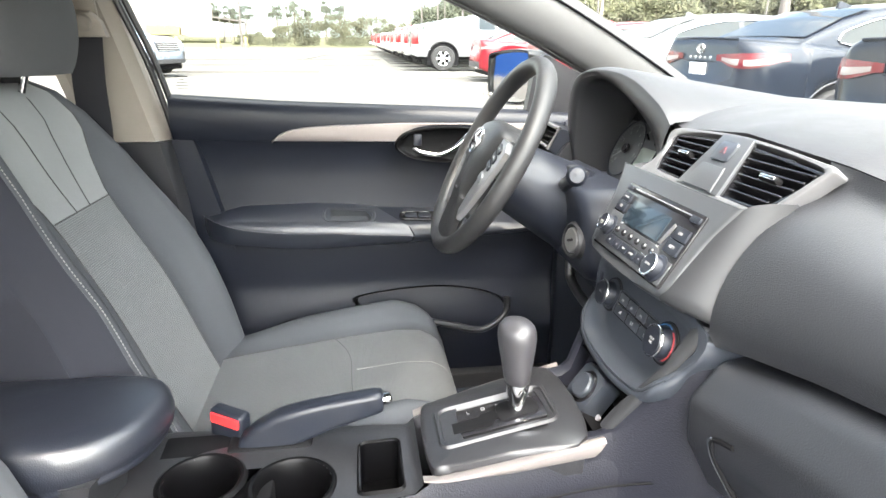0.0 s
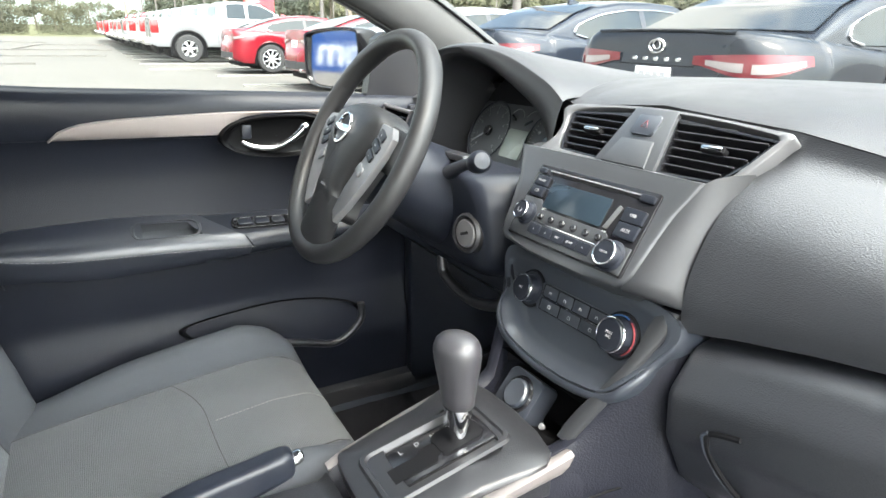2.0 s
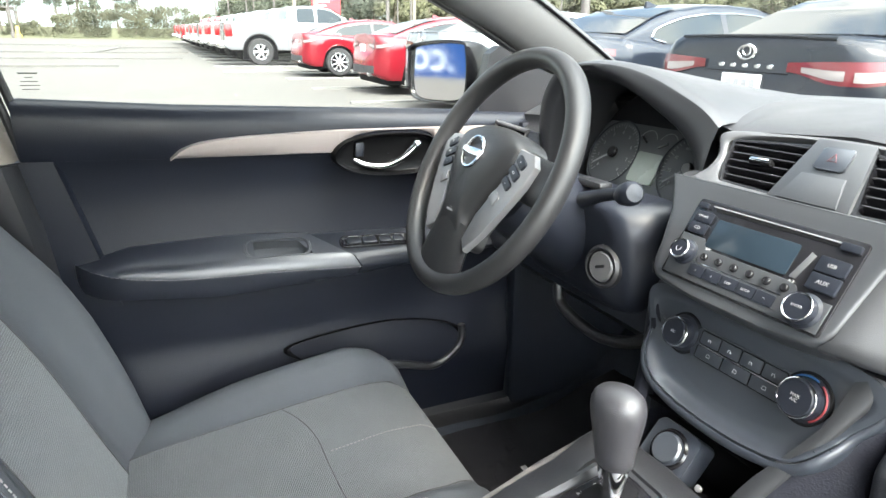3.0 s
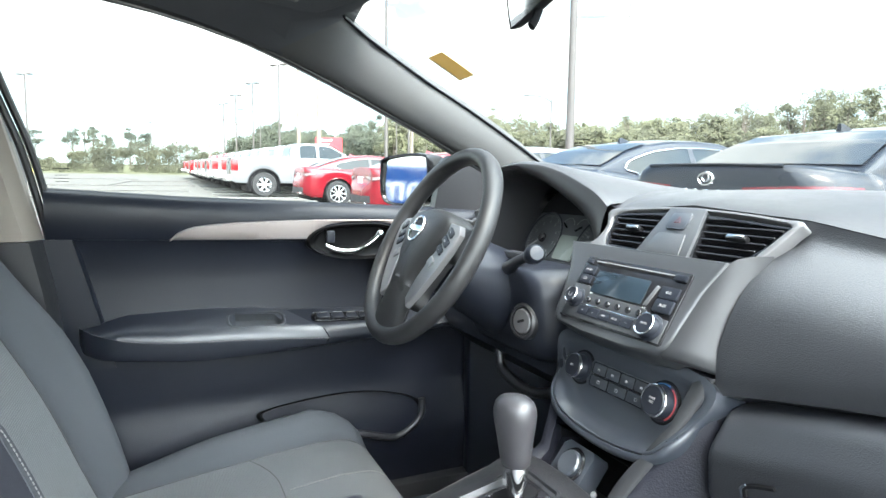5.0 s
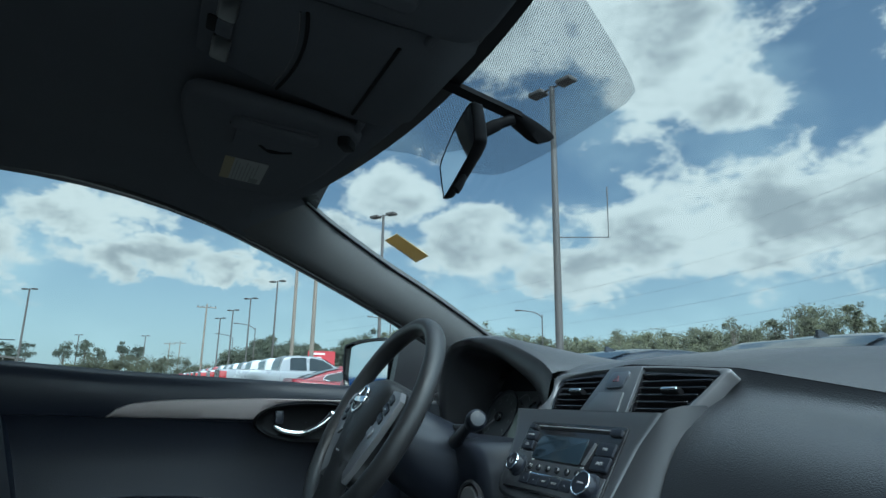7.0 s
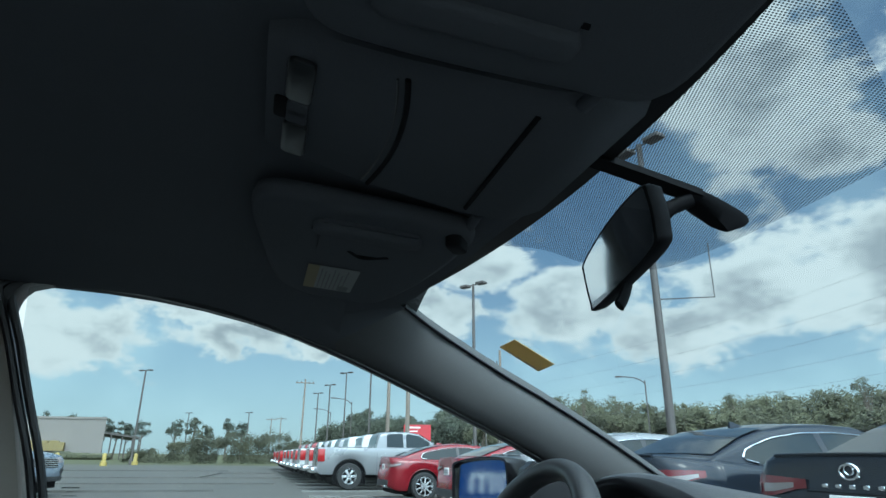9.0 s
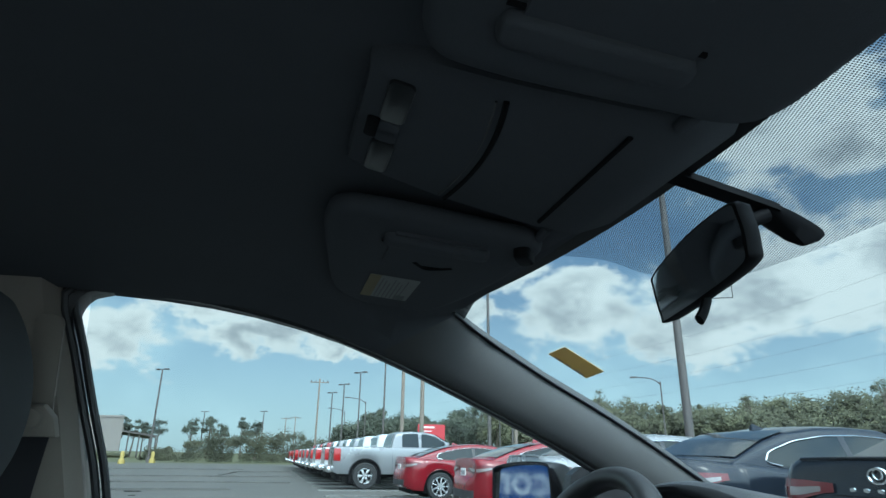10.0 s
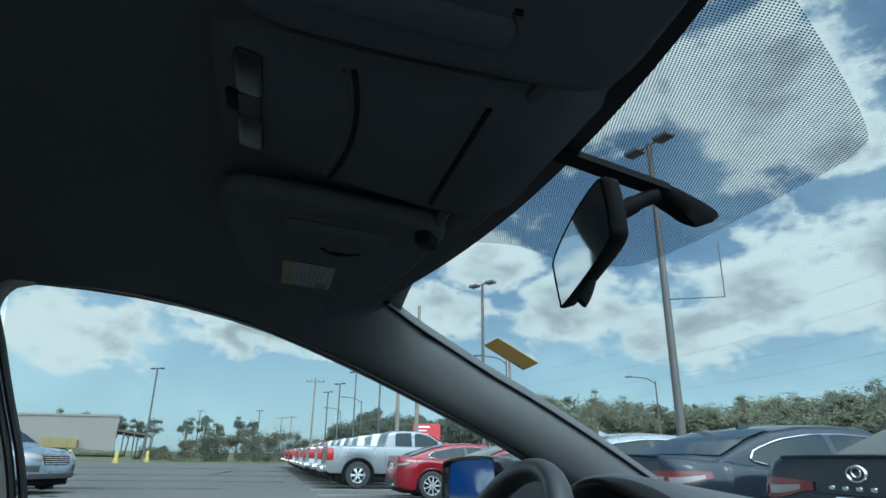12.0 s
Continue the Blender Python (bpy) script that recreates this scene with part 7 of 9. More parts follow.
# ---- overhead: visors, console, mirror ----
def build_overhead():
    for sd in (1, -1):
        v = thing("sun_visor", (-0.25, sd * 0.34, 1.40), "grey cloth sun visor folded up against the roof" if sd < 0 else "grey cloth sun visor with a printed warning label", "sun visor", "sun visors")
        fwd, drop = (0.0, 0.0) if sd > 0 else (0.028, 0.010)
        def vz(x):
            return 1.371 + 0.09 * (-0.15 - x) * 0.9 - drop
        out = smooth_path([(-0.145, 0.155, 0), (-0.140, 0.24, 0), (-0.155, 0.36, 0), (-0.185, 0.48, 0), (-0.225, 0.535, 0), (-0.300, 0.520, 0), (-0.358, 0.46, 0), (-0.385, 0.30, 0), (-0.396, 0.20, 0), (-0.385, 0.150, 0), (-0.340, 0.138, 0), (-0.22, 0.142, 0)], 5, True)
        out = [p + Vector((fwd, 0, 0)) for p in out]
        c = Vector((-0.25 + fwd, 0.34, 0))
        bm = B()
        rings = []
        for k, dz in ((0.90, 0.026), (0.985, 0.020), (1.0, 0.012), (0.99, 0.004), (0.96, 0.0), (0.90, -0.0015), (0.5, -0.002), (0.02, -0.002)):
            ring = []
            for p in out:
                q = c + (p - c) * k
                ring.append(Vector((q.x, q.y * sd, vz(q.x) + dz)))
            rings.append(ring)
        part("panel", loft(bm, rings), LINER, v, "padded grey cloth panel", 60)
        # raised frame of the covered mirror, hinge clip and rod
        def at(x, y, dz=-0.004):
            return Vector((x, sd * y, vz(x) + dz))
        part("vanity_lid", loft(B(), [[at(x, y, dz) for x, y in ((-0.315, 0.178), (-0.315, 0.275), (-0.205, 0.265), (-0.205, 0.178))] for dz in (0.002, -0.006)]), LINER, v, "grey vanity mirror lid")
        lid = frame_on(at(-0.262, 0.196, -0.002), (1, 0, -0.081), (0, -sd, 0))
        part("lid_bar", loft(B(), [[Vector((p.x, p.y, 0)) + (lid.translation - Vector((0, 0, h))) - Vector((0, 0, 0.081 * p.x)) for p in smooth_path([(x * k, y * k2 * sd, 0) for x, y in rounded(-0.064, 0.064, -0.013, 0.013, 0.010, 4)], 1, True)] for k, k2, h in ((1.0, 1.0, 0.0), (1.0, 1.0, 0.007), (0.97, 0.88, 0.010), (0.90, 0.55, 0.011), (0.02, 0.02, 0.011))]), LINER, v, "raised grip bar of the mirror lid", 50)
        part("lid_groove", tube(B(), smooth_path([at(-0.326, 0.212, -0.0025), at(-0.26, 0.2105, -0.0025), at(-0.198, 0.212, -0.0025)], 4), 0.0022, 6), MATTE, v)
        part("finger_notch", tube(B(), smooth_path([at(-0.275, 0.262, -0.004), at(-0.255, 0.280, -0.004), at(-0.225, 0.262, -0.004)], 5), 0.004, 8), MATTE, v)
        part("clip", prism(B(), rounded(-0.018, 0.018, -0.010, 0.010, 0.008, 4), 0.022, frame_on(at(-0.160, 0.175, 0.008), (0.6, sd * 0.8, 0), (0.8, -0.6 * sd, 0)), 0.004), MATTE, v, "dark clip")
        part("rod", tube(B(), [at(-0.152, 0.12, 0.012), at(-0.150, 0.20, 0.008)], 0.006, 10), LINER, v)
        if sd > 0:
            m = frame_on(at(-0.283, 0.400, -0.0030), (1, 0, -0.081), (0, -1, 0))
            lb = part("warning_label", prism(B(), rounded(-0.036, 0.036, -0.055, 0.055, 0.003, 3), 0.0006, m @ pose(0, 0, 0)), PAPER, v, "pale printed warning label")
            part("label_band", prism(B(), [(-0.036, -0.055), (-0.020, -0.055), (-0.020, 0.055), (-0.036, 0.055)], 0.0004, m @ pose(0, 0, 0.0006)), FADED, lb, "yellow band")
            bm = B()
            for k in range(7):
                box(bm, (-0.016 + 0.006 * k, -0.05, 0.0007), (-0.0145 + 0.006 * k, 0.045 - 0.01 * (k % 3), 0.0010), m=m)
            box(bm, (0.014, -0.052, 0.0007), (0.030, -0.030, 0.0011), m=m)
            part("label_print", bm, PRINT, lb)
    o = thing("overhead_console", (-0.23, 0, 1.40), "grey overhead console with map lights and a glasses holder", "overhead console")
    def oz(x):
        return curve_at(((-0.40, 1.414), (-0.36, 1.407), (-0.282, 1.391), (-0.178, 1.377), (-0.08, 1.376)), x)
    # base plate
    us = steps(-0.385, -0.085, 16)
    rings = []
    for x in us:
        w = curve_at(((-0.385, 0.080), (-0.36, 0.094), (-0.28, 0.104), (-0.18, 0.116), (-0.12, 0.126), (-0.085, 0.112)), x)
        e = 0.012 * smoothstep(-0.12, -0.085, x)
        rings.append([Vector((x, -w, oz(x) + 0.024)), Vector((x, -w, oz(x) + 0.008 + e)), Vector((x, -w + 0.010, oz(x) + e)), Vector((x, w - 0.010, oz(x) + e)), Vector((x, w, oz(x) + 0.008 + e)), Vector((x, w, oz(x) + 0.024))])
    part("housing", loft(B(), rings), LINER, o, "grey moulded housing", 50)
    for x0, sk in ((-0.282, 0.012), (-0.176, 0.0)):
        path = [Vector((x0 + sk * (1 - (v / 0.095) ** 2) * (1 if sk else 0), v, oz(x0) - 0.0012)) for v in steps(-0.092, 0.092, 12)]
        part("lid_gap", tube(B(), path, 0.0026, 6), MATTE, o, "dark gap round the holder lid")
    path = [Vector((-0.290 + 0.012 * (1 - (v / 0.095) ** 2), v, oz(-0.29) - 0.001)) for v in steps(-0.088, 0.088, 12)]
    part("lid_edge", tube(B(), path, 0.0012, 5), SMOKE, o)
    for sd in (1, -1):
        m = frame_on((-0.358, sd * 0.046, oz(-0.358) - 0.001), (1, 0, -0.2), (0, -1, 0))
        part("map_light", prism(B(), rounded(-0.011, 0.011, -0.028, 0.028, 0.006, 4), 0.004, m, 0.0015), SMOKE, o, "unlit clear map light")
        part("light_switch", prism(B(), rounded(-0.009, 0.009, -0.010, 0.010, 0.003, 3), 0.004, m @ pose(0, 0.040 * sd, 0), 0.001), LINER, o, "grey light switch")
    m = frame_on((-0.372, 0.0, oz(-0.372) - 0.001), (1, 0, -0.2), (0, -1, 0))
    part("microphone", prism(B(), rounded(-0.006, 0.006, -0.016, 0.016, 0.004, 3), 0.002, m, 0.0008), MATTE, o)
    # inside mirror
    r = thing("rear_view_mirror", (0.07, -0.015, 1.355), "black rear-view mirror on a windscreen foot", "mirror")
    foot = [(p.x, p.y) for p in smooth_path([(0.088, -0.012, 0), (0.068, 0.009, 0), (0.046, 0.014, 0), (0.022, 0.008, 0), (0.010, -0.006, 0), (0.022, -0.019, 0), (0.056, -0.020, 0)], 4, True)]
    bm = B()
    loft(bm, [[Vector((0.045 + (x - 0.045) * k, -0.004 + (y + 0.004) * k, shield_z(x, y) - dz)) for x, y in foot] for k, dz in ((1.0, 0.003), (1.0, 0.006), (0.84, 0.012), (0.46, 0.018))])
    part("foot", bm, MATTE, r, "black mirror foot", 50)
    bm = B()
    sheet(bm, lambda x, y: Vector((x, y - 0.14 * (x + 0.055), shield_z(x, y) - 0.009)), steps(-0.075, 0.03, 8), [-0.010, 0.010], (0, 0, 0.007))
    part("cable_cover", bm, MATTE, r, "black cable strip")
    C = Vector((-0.0495, 0.013, 1.310))
    st = smooth_path([(0.022, -0.012, 1.366), (0.004, -0.005, 1.358), (-0.016, 0.005, 1.346), (-0.030, 0.010, 1.332)], 5)
    part("stem", tube(B(), st, [0.0075] * 6 + [0.009] * (len(st) - 6), 12), MATTE, r)
    n = Vector((-0.965, 0.241, -0.10)).normalized()
    mm = frame_on(C, (-0.243, -0.970, 0), (-0.100, 0, 0.995))
    if (mm.to_3x3() @ Vector((0, 0, 1))).dot(n) < 0:
        mm = mm @ pose(0, 0, 0, 0, 180, 0)
    q = smooth_path([(-0.108, 0.012, 0), (-0.098, 0.026, 0), (0.0, 0.034, 0), (0.092, 0.029, 0), (0.106, 0.014, 0), (0.106, -0.014, 0), (0.092, -0.027, 0), (0.0, -0.031, 0), (-0.092, -0.031, 0), (-0.102, -0.024, 0)], 5, True)
    bm = B()
    loft(bm, [[mm @ Vector((p.x * k, p.y * k, z)) for p in q] for k, z in ((0.45, -0.019), (0.80, -0.016), (0.96, -0.010), (1.0, -0.001), (0.985, 0.004), (0.955, 0.0050), (0.935, 0.002))])
    part("housing", bm, MATTE, r, "black mirror housing", 50)
    bm = B()
    bm.faces.new([bm.verts.new(mm @ Vector((p.x * 0.945, p.y * 0.945, 0.0040))) for p in q])
    part("mirror_glass", bm, MIRROR, r, "reflecting mirror glass")
    part("dip_lever", tube(B(), smooth_path([mm @ Vector(p) for p in ((0, -0.030, -0.004), (0, -0.042, 0.002), (0.0, -0.050, 0.008))], 4), [0.009] * 9, 10, flat=0.5), MATTE, r, "black dip lever")
    # grab handle over the driver's door is out of view; the floor mat is not
    fm = thing("floor_mat", (0.12, 0.42, 0.33), "clear plastic protective film over the driver's floor mat", "floor mat")
    bm = B()
    sheet(bm, lambda x, y: Vector((x, y, curve_at(((-0.15, 0.332), (0.25, 0.332), (0.45, 0.40), (0.55, 0.50)), x) + 0.010 + 0.006 * noise.noise(Vector((x * 12, y * 12, 0))) + 0.004 * abs(noise.noise(Vector((x * 40, y * 28, 3)))))), steps(-0.10, 0.45, 60), steps(0.17, 0.60, 50), (0, 0, -0.006))
    part("film", bm, GLOSS, fm, "crinkled glossy dark film", 80)
    bm = B()
    for k in range(3):
        box(bm, (0.10 + 0.022 * k, 0.30, 0.3475), (0.112 + 0.022 * k, 0.44 - 0.02 * k, 0.3485))
    part("print_bars", bm, GREY_INK, fm)
    # pedals
    for nm, y, w, h in (("brake_pedal", 0.335, 0.06, 0.03), ("accelerator_pedal", 0.235, 0.024, 0.06)):
        p = thing(nm, (0.47, y, 0.38), "black rubber pedal above the footwell carpet", "pedal")
        m = frame_on((0.42, y, 0.47), (0, -1, 0), (0.55, 0, 0.83))
        part("pad", prism(B(), rounded(-w, w, -h, h, 0.01), 0.012, m, 0.003), MATTE, p)
        part("arm", tube(B(), [(0.43, y, 0.47), (0.52, y, 0.62), (0.55, y, 0.80)], 0.010, 8), MATTE, p)
    # the passenger's footwell carpet; the sun patch on the tunnel is put in as paler carpet
    bm = B()
    sheet(bm, lambda a, t: Vector((lerp(0.13, 0.40, a), lerp(-0.150, -0.19, t) - 0.02 * a, lerp(0.615, 0.36, t) + 0.02 * a)), steps(0, 1, 10), steps(0, 1, 10), (0, 0.02, 0))
    solo("tunnel_carpet", bm, SUNLIT_CARPET, "carpet on the passenger side of the tunnel, painted paler as sunlit", "carpet", kind="structure")


build_car = build_shell()
build_glass(build_car)
build_dash()
build_cluster()
build_wheel()
build_stack()
build_console()
build_seat(0.357, 0.0, "grey cloth driver's seat with dark bolsters", -1)
build_seat(-0.372, -0.05, "grey cloth passenger seat with dark bolsters", 0)
build_belts()
build_door()
build_overhead()


# ---- outside: the lot rises gently towards +y ----
RISE = 0.0235
LOT = Matrix.Rotation(math.atan(RISE), 4, "X")
ASPHALT = mat("pale_worn_concrete", (0.078, 0.075, 0.069), 0.9, var=0.20, vscale=0.35, grain="noise", gscale=60, gstr=0.5, spec=0.3)
LINE = mat("worn_white_line", (0.15, 0.148, 0.14), 0.8, var=0.25, vscale=3, grain="noise", gscale=60, gstr=0.3)
TAR = mat("dark_tar_joint", (0.088, 0.084, 0.078), 0.8, var=0.3, vscale=2, grain="noise", gscale=40, gstr=0.4)
GRASS = mat("dry_spring_grass", (0.080, 0.082, 0.045), 0.95, var=0.35, vscale=0.6, grain="noise", gscale=30, gstr=1.0, spec=0.2)
def leaf_mat(name, dark, mid, pale, patch=0.12):
    """Leaves that differ one by one and from tree to tree."""
    m = bpy.data.materials.new(name)
    m.use_nodes = True
    t = m.node_tree
    b = t.nodes["Principled BSDF"]
    b.inputs["Roughness"].default_value = 0.75
    b.inputs["Specular IOR Level"].default_value = 0.25
    geo = t.nodes.new("ShaderNodeNewGeometry")
    n = node(t, "ShaderNodeTexNoise", Scale=patch, Detail=3.0, Roughness=0.6)
    t.links.new(geo.outputs["Position"], n.inputs["Vector"])
    mixer = t.nodes.new("ShaderNodeMath")
    mixer.operation = "MULTIPLY_ADD"
    mixer.inputs[1].default_value = 0.5
    t.links.new(geo.outputs["Random Per Island"], mixer.inputs[0])
    spread = t.nodes.new("ShaderNodeMapRange")
    spread.inputs["From Min"].default_value, spread.inputs["From Max"].default_value = 0.32, 0.68
    spread.inputs["To Min"].default_value, spread.inputs["To Max"].default_value = -0.1, 0.6
    t.links.new(n.outputs["Fac"], spread.inputs["Value"])
    t.links.new(spread.outputs[0], mixer.inputs[2])
    ramp = t.nodes.new("ShaderNodeValToRGB")
    ramp.color_ramp.elements[0].color, ramp.color_ramp.elements[1].color = (*dark, 1), (*pale, 1)
    ramp.color_ramp.elements.new(0.5).color = (*mid, 1)
    t.links.new(mixer.outputs[0], ramp.inputs[0])
    t.links.new(ramp.outputs[0], b.inputs["Base Color"])
    return m


LEAF_A = leaf_mat("spring_leaves", (0.062, 0.063, 0.043), (0.082, 0.083, 0.048), (0.104, 0.106, 0.054))
LEAF_B = leaf_mat("dark_pine_leaves", (0.046, 0.053, 0.041), (0.062, 0.070, 0.050), (0.082, 0.088, 0.057))
LEAF_C = leaf_mat("olive_bush_leaves", (0.053, 0.055, 0.038), (0.070, 0.071, 0.045), (0.090, 0.089, 0.052), 0.4)
BARK = mat("grey_bark", (0.13, 0.105, 0.085), 0.9, var=0.3, vscale=6, grain="noise", gscale=30, gstr=0.8)
WOOD_POLE = mat("weathered_pole_wood", (0.20, 0.165, 0.135), 0.85, var=0.25, vscale=3, grain="noise", gscale=40, gstr=0.5, stretch=(1, 1, 0.1))
STEEL_POLE = mat("brown_grey_painted_pole", (0.085, 0.075, 0.070), 0.55, var=0.1, grain="noise", gscale=80, gstr=0.1)
CABLE = mat("weathered_cable", (0.13, 0.13, 0.14), 0.7, grain=None)
TYRE = mat("tyre_rubber", (0.022, 0.022, 0.023), 0.8, grain="noise", gscale=120, gstr=0.3)
ALLOY = mat("silver_alloy", (0.60, 0.61, 0.62), 0.28, metal=0.8, var=0.05, grain=None)
TINT = mat("dark_window", (0.018, 0.022, 0.026), 0.06, var=0.1, grain=None, spec=0.7)
SIDE_TINT = mat("dark_side_glass", (0.020, 0.026, 0.028), 0.08, var=0.1, grain=None, spec=0.22)
LAMP_RED = mat("red_lamp_lens", (0.105, 0.008, 0.012), 0.12, var=0.1, grain=None, coat=0.3)
LAMP_CLEAR = mat("clear_lamp_lens", (0.20, 0.175, 0.17), 0.15, var=0.08, grain=None, coat=0.6)
LAMP_PICKUP = mat("bright_red_lamp_lens", (0.30, 0.012, 0.014), 0.15, var=0.1, grain=None, coat=0.3)
BUMPER = mat("dark_bumper_plastic", (0.03, 0.03, 0.032), 0.6)
NAVY = mat("navy_black_car_paint", (0.008, 0.010, 0.014), 0.16, var=0.05, vscale=0.7, grain=None, coat=0.1, spec=0.3)
NAVY2 = mat("dark_blue_car_paint", (0.011, 0.015, 0.023), 0.18, var=0.05, vscale=0.7, grain=None, coat=0.1, spec=0.3)
RED_CAR = mat("red_car_paint", (0.1612, 0.0062, 0.0124), 0.20, var=0.05, vscale=0.7, grain=None, coat=0.25)
WHITE_CAR = mat("white_car_paint", (0.5100, 0.5185, 0.5270), 0.22, var=0.03, vscale=0.7, grain=None, coat=0.25)
SILVER_CAR = mat("silver_car_paint", (0.2128, 0.2176, 0.2273), 0.28, metal=0.3, var=0.03, vscale=0.7, grain=None, coat=0.25)
BLUE_CAR = mat("blue_grey_car_paint", (0.17, 0.20, 0.24), 0.24, metal=0.3, var=0.03, vscale=0.7, grain=None, coat=0.25)
BEIGE_WALL = mat("beige_metal_wall", (0.200, 0.180, 0.165), 0.8, var=0.08, vscale=0.3, grain="noise", gscale=20, gstr=0.1)
SIGN_RED = mat("red_sign", (0.42, 0.03, 0.04), 0.5, var=0.08, vscale=1, grain=None)
SIGN_DEEP = mat("deep_blue_banner", (0.010, 0.045, 0.17), 0.6, var=0.06, vscale=1, grain=None, spec=0.1)
SIGN_WHITE = mat("white_sign", (0.75, 0.75, 0.74), 0.6, var=0.05, vscale=1, grain=None)
CRATE = mat("faded_yellow_crate", (0.20, 0.155, 0.065), 0.7, var=0.15, vscale=2, grain=None)
BOLLARD = mat("yellow_bollard_paint", (0.36, 0.28, 0.08), 0.5, var=0.15, vscale=5, grain=None)


def lot(x, y, z=0.0):
    return LOT @ Vector((x, y, z))


def bearing(az, dist):
    """A place on the lot seen from the cabin at a bearing (degrees from +y towards +x)."""
    return -0.35 + dist * math.sin(radians(az)), -0.5 + dist * math.cos(radians(az))


def reach(az, el, height):
    """How far a thing of that height stands if its top is seen at the elevation el."""
    return (height - 1.12) / (math.tan(radians(el)) - RISE * math.cos(radians(az)))


def build_ground():
    bm = B()
    xs = [-3000, -600, -200, -90] + steps(-60, 60, 24) + [90, 200, 600, 3000]
    ys = [-3000, -600, -200, -60] + steps(-30, 75, 21) + [79, 120, 200, 600, 3000]
    sheet(bm, lambda x, y: lot(x, y, -0.02 + (0.03 * noise.noise(Vector((x * 0.07, y * 0.07, 0))) if abs(x) < 60 and -30 < y < 76 else 0)), xs, ys)
    solo("ground", bm, GRASS, "dry green grass land round the lot", "ground", kind="structure")
    bm = B()
    sheet(bm, lambda x, y: lot(x, y, 0.015 + 0.02 * noise.noise(Vector((x * 0.06, y * 0.06, 3))) * (1 if abs(x) < 50 else 0)), [-120, -80] + steps(-50, 50, 40) + [80, 120], [-60, -40] + steps(-20, 72, 40), (0, 0, -0.25))
    solo("car_park", bm, ASPHALT, "pale worn concrete car park surface", "car park", kind="structure")
    # tar joints and faded stall lines
    for x0, y0, x1, y1, w in ((-22, 33, 1.0, 33.4, 0.16), (-14, 27, 0.5, 26.6, 0.12), (-3.0, 33.1, -2.2, 42, 0.14), (-30, 46, -2, 47, 0.12), (-26, 21.0, -1.5, 21.4, 0.06), (-2.2, 42, 1.0, 42.2, 0.14)):
        bm = B()
        a, b = Vector((x0, y0, 0)), Vector((x1, y1, 0))
        side = Vector((-(b - a).y, (b - a).x, 0)).normalized() * w * 0.6
        P = [a.lerp(b, t) + side * (1.2 * noise.noise(Vector((t * 9, x0, y0)))) for t in steps(0, 1, 24)]
        rings = [[lot(p.x + s.x, p.y + s.y, 0.070) for s in (side * 0.5, side * -0.5)] + [lot(p.x - side.x * 0.5, p.y - side.y * 0.5, 0.0), lot(p.x + side.x * 0.5, p.y + side.y * 0.5, 0.0)] for p in P]
        solo("tar_joint", loft(bm, rings), TAR, "dark sealed crack in the concrete", "crack", "sealed cracks", kind="structure")
    for k in range(17):
        y = 1.2 + 2.85 * k
        bm = B()
        box(bm, (2.4 if k < 6 else 1.2, y - 0.05, 0.0), (7.4 if k < 6 else 6.6, y + 0.05, 0.062), m=LOT)
        solo("stall_line", bm, LINE, "worn white painted stall line", "road marking", "stall lines", kind="structure")


def wheel(parent, c, r, w, spokes, side, rim=1.0):
    """A tyre with a rim and spokes; side +1 faces +y."""
    m = Matrix.Translation(c) @ Matrix.Rotation(radians(-90 * side), 4, "X")
    t = part("wheel", lathe(B(), [(r * 0.62, -w / 2), (r * 0.93, -w / 2), (r, -w * 0.36), (r, w * 0.36), (r * 0.93, w / 2), (r * 0.70 * rim, w / 2 + 0.004), (r * 0.66 * rim, w / 2 - 0.02), (r * 0.62 * rim, -w / 2)], m, 28), TYRE, parent, "black tyre")
    part("rim", lathe(B(), [(r * 0.64 * rim, -0.02), (r * 0.69 * rim, w / 2 - 0.005), (r * 0.66 * rim, w / 2 + 0.006), (r * 0.60 * rim, w / 2 - 0.03), (r * 0.58 * rim, 0.0), (0.02, 0.0)], m, 28), ALLOY, t, "silver alloy rim")
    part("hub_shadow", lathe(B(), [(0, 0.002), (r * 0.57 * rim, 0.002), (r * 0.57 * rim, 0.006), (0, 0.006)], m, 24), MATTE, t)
    for k in range(spokes):
        mm = m @ Matrix.Rotation(2 * math.pi * k / spokes, 4, "Z")
        part("spoke", prism(B(), [(0.0, -r * 0.075), (r * 0.62 * rim, -r * 0.045 * (2.2 if rim < 1 else 1)), (r * 0.62 * rim, r * 0.045 * (2.2 if rim < 1 else 1)), (0.0, r * 0.075)], 0.02, mm @ pose(0, 0, w / 2 - 0.045), 0.006), ALLOY, t)
    part("hub_cap", lathe(B(), [(0, 0.0), (r * 0.15, 0.0), (r * 0.13, 0.02), (0, 0.022)], m @ pose(0, 0, w / 2 - 0.045), 16), ALLOY, t)


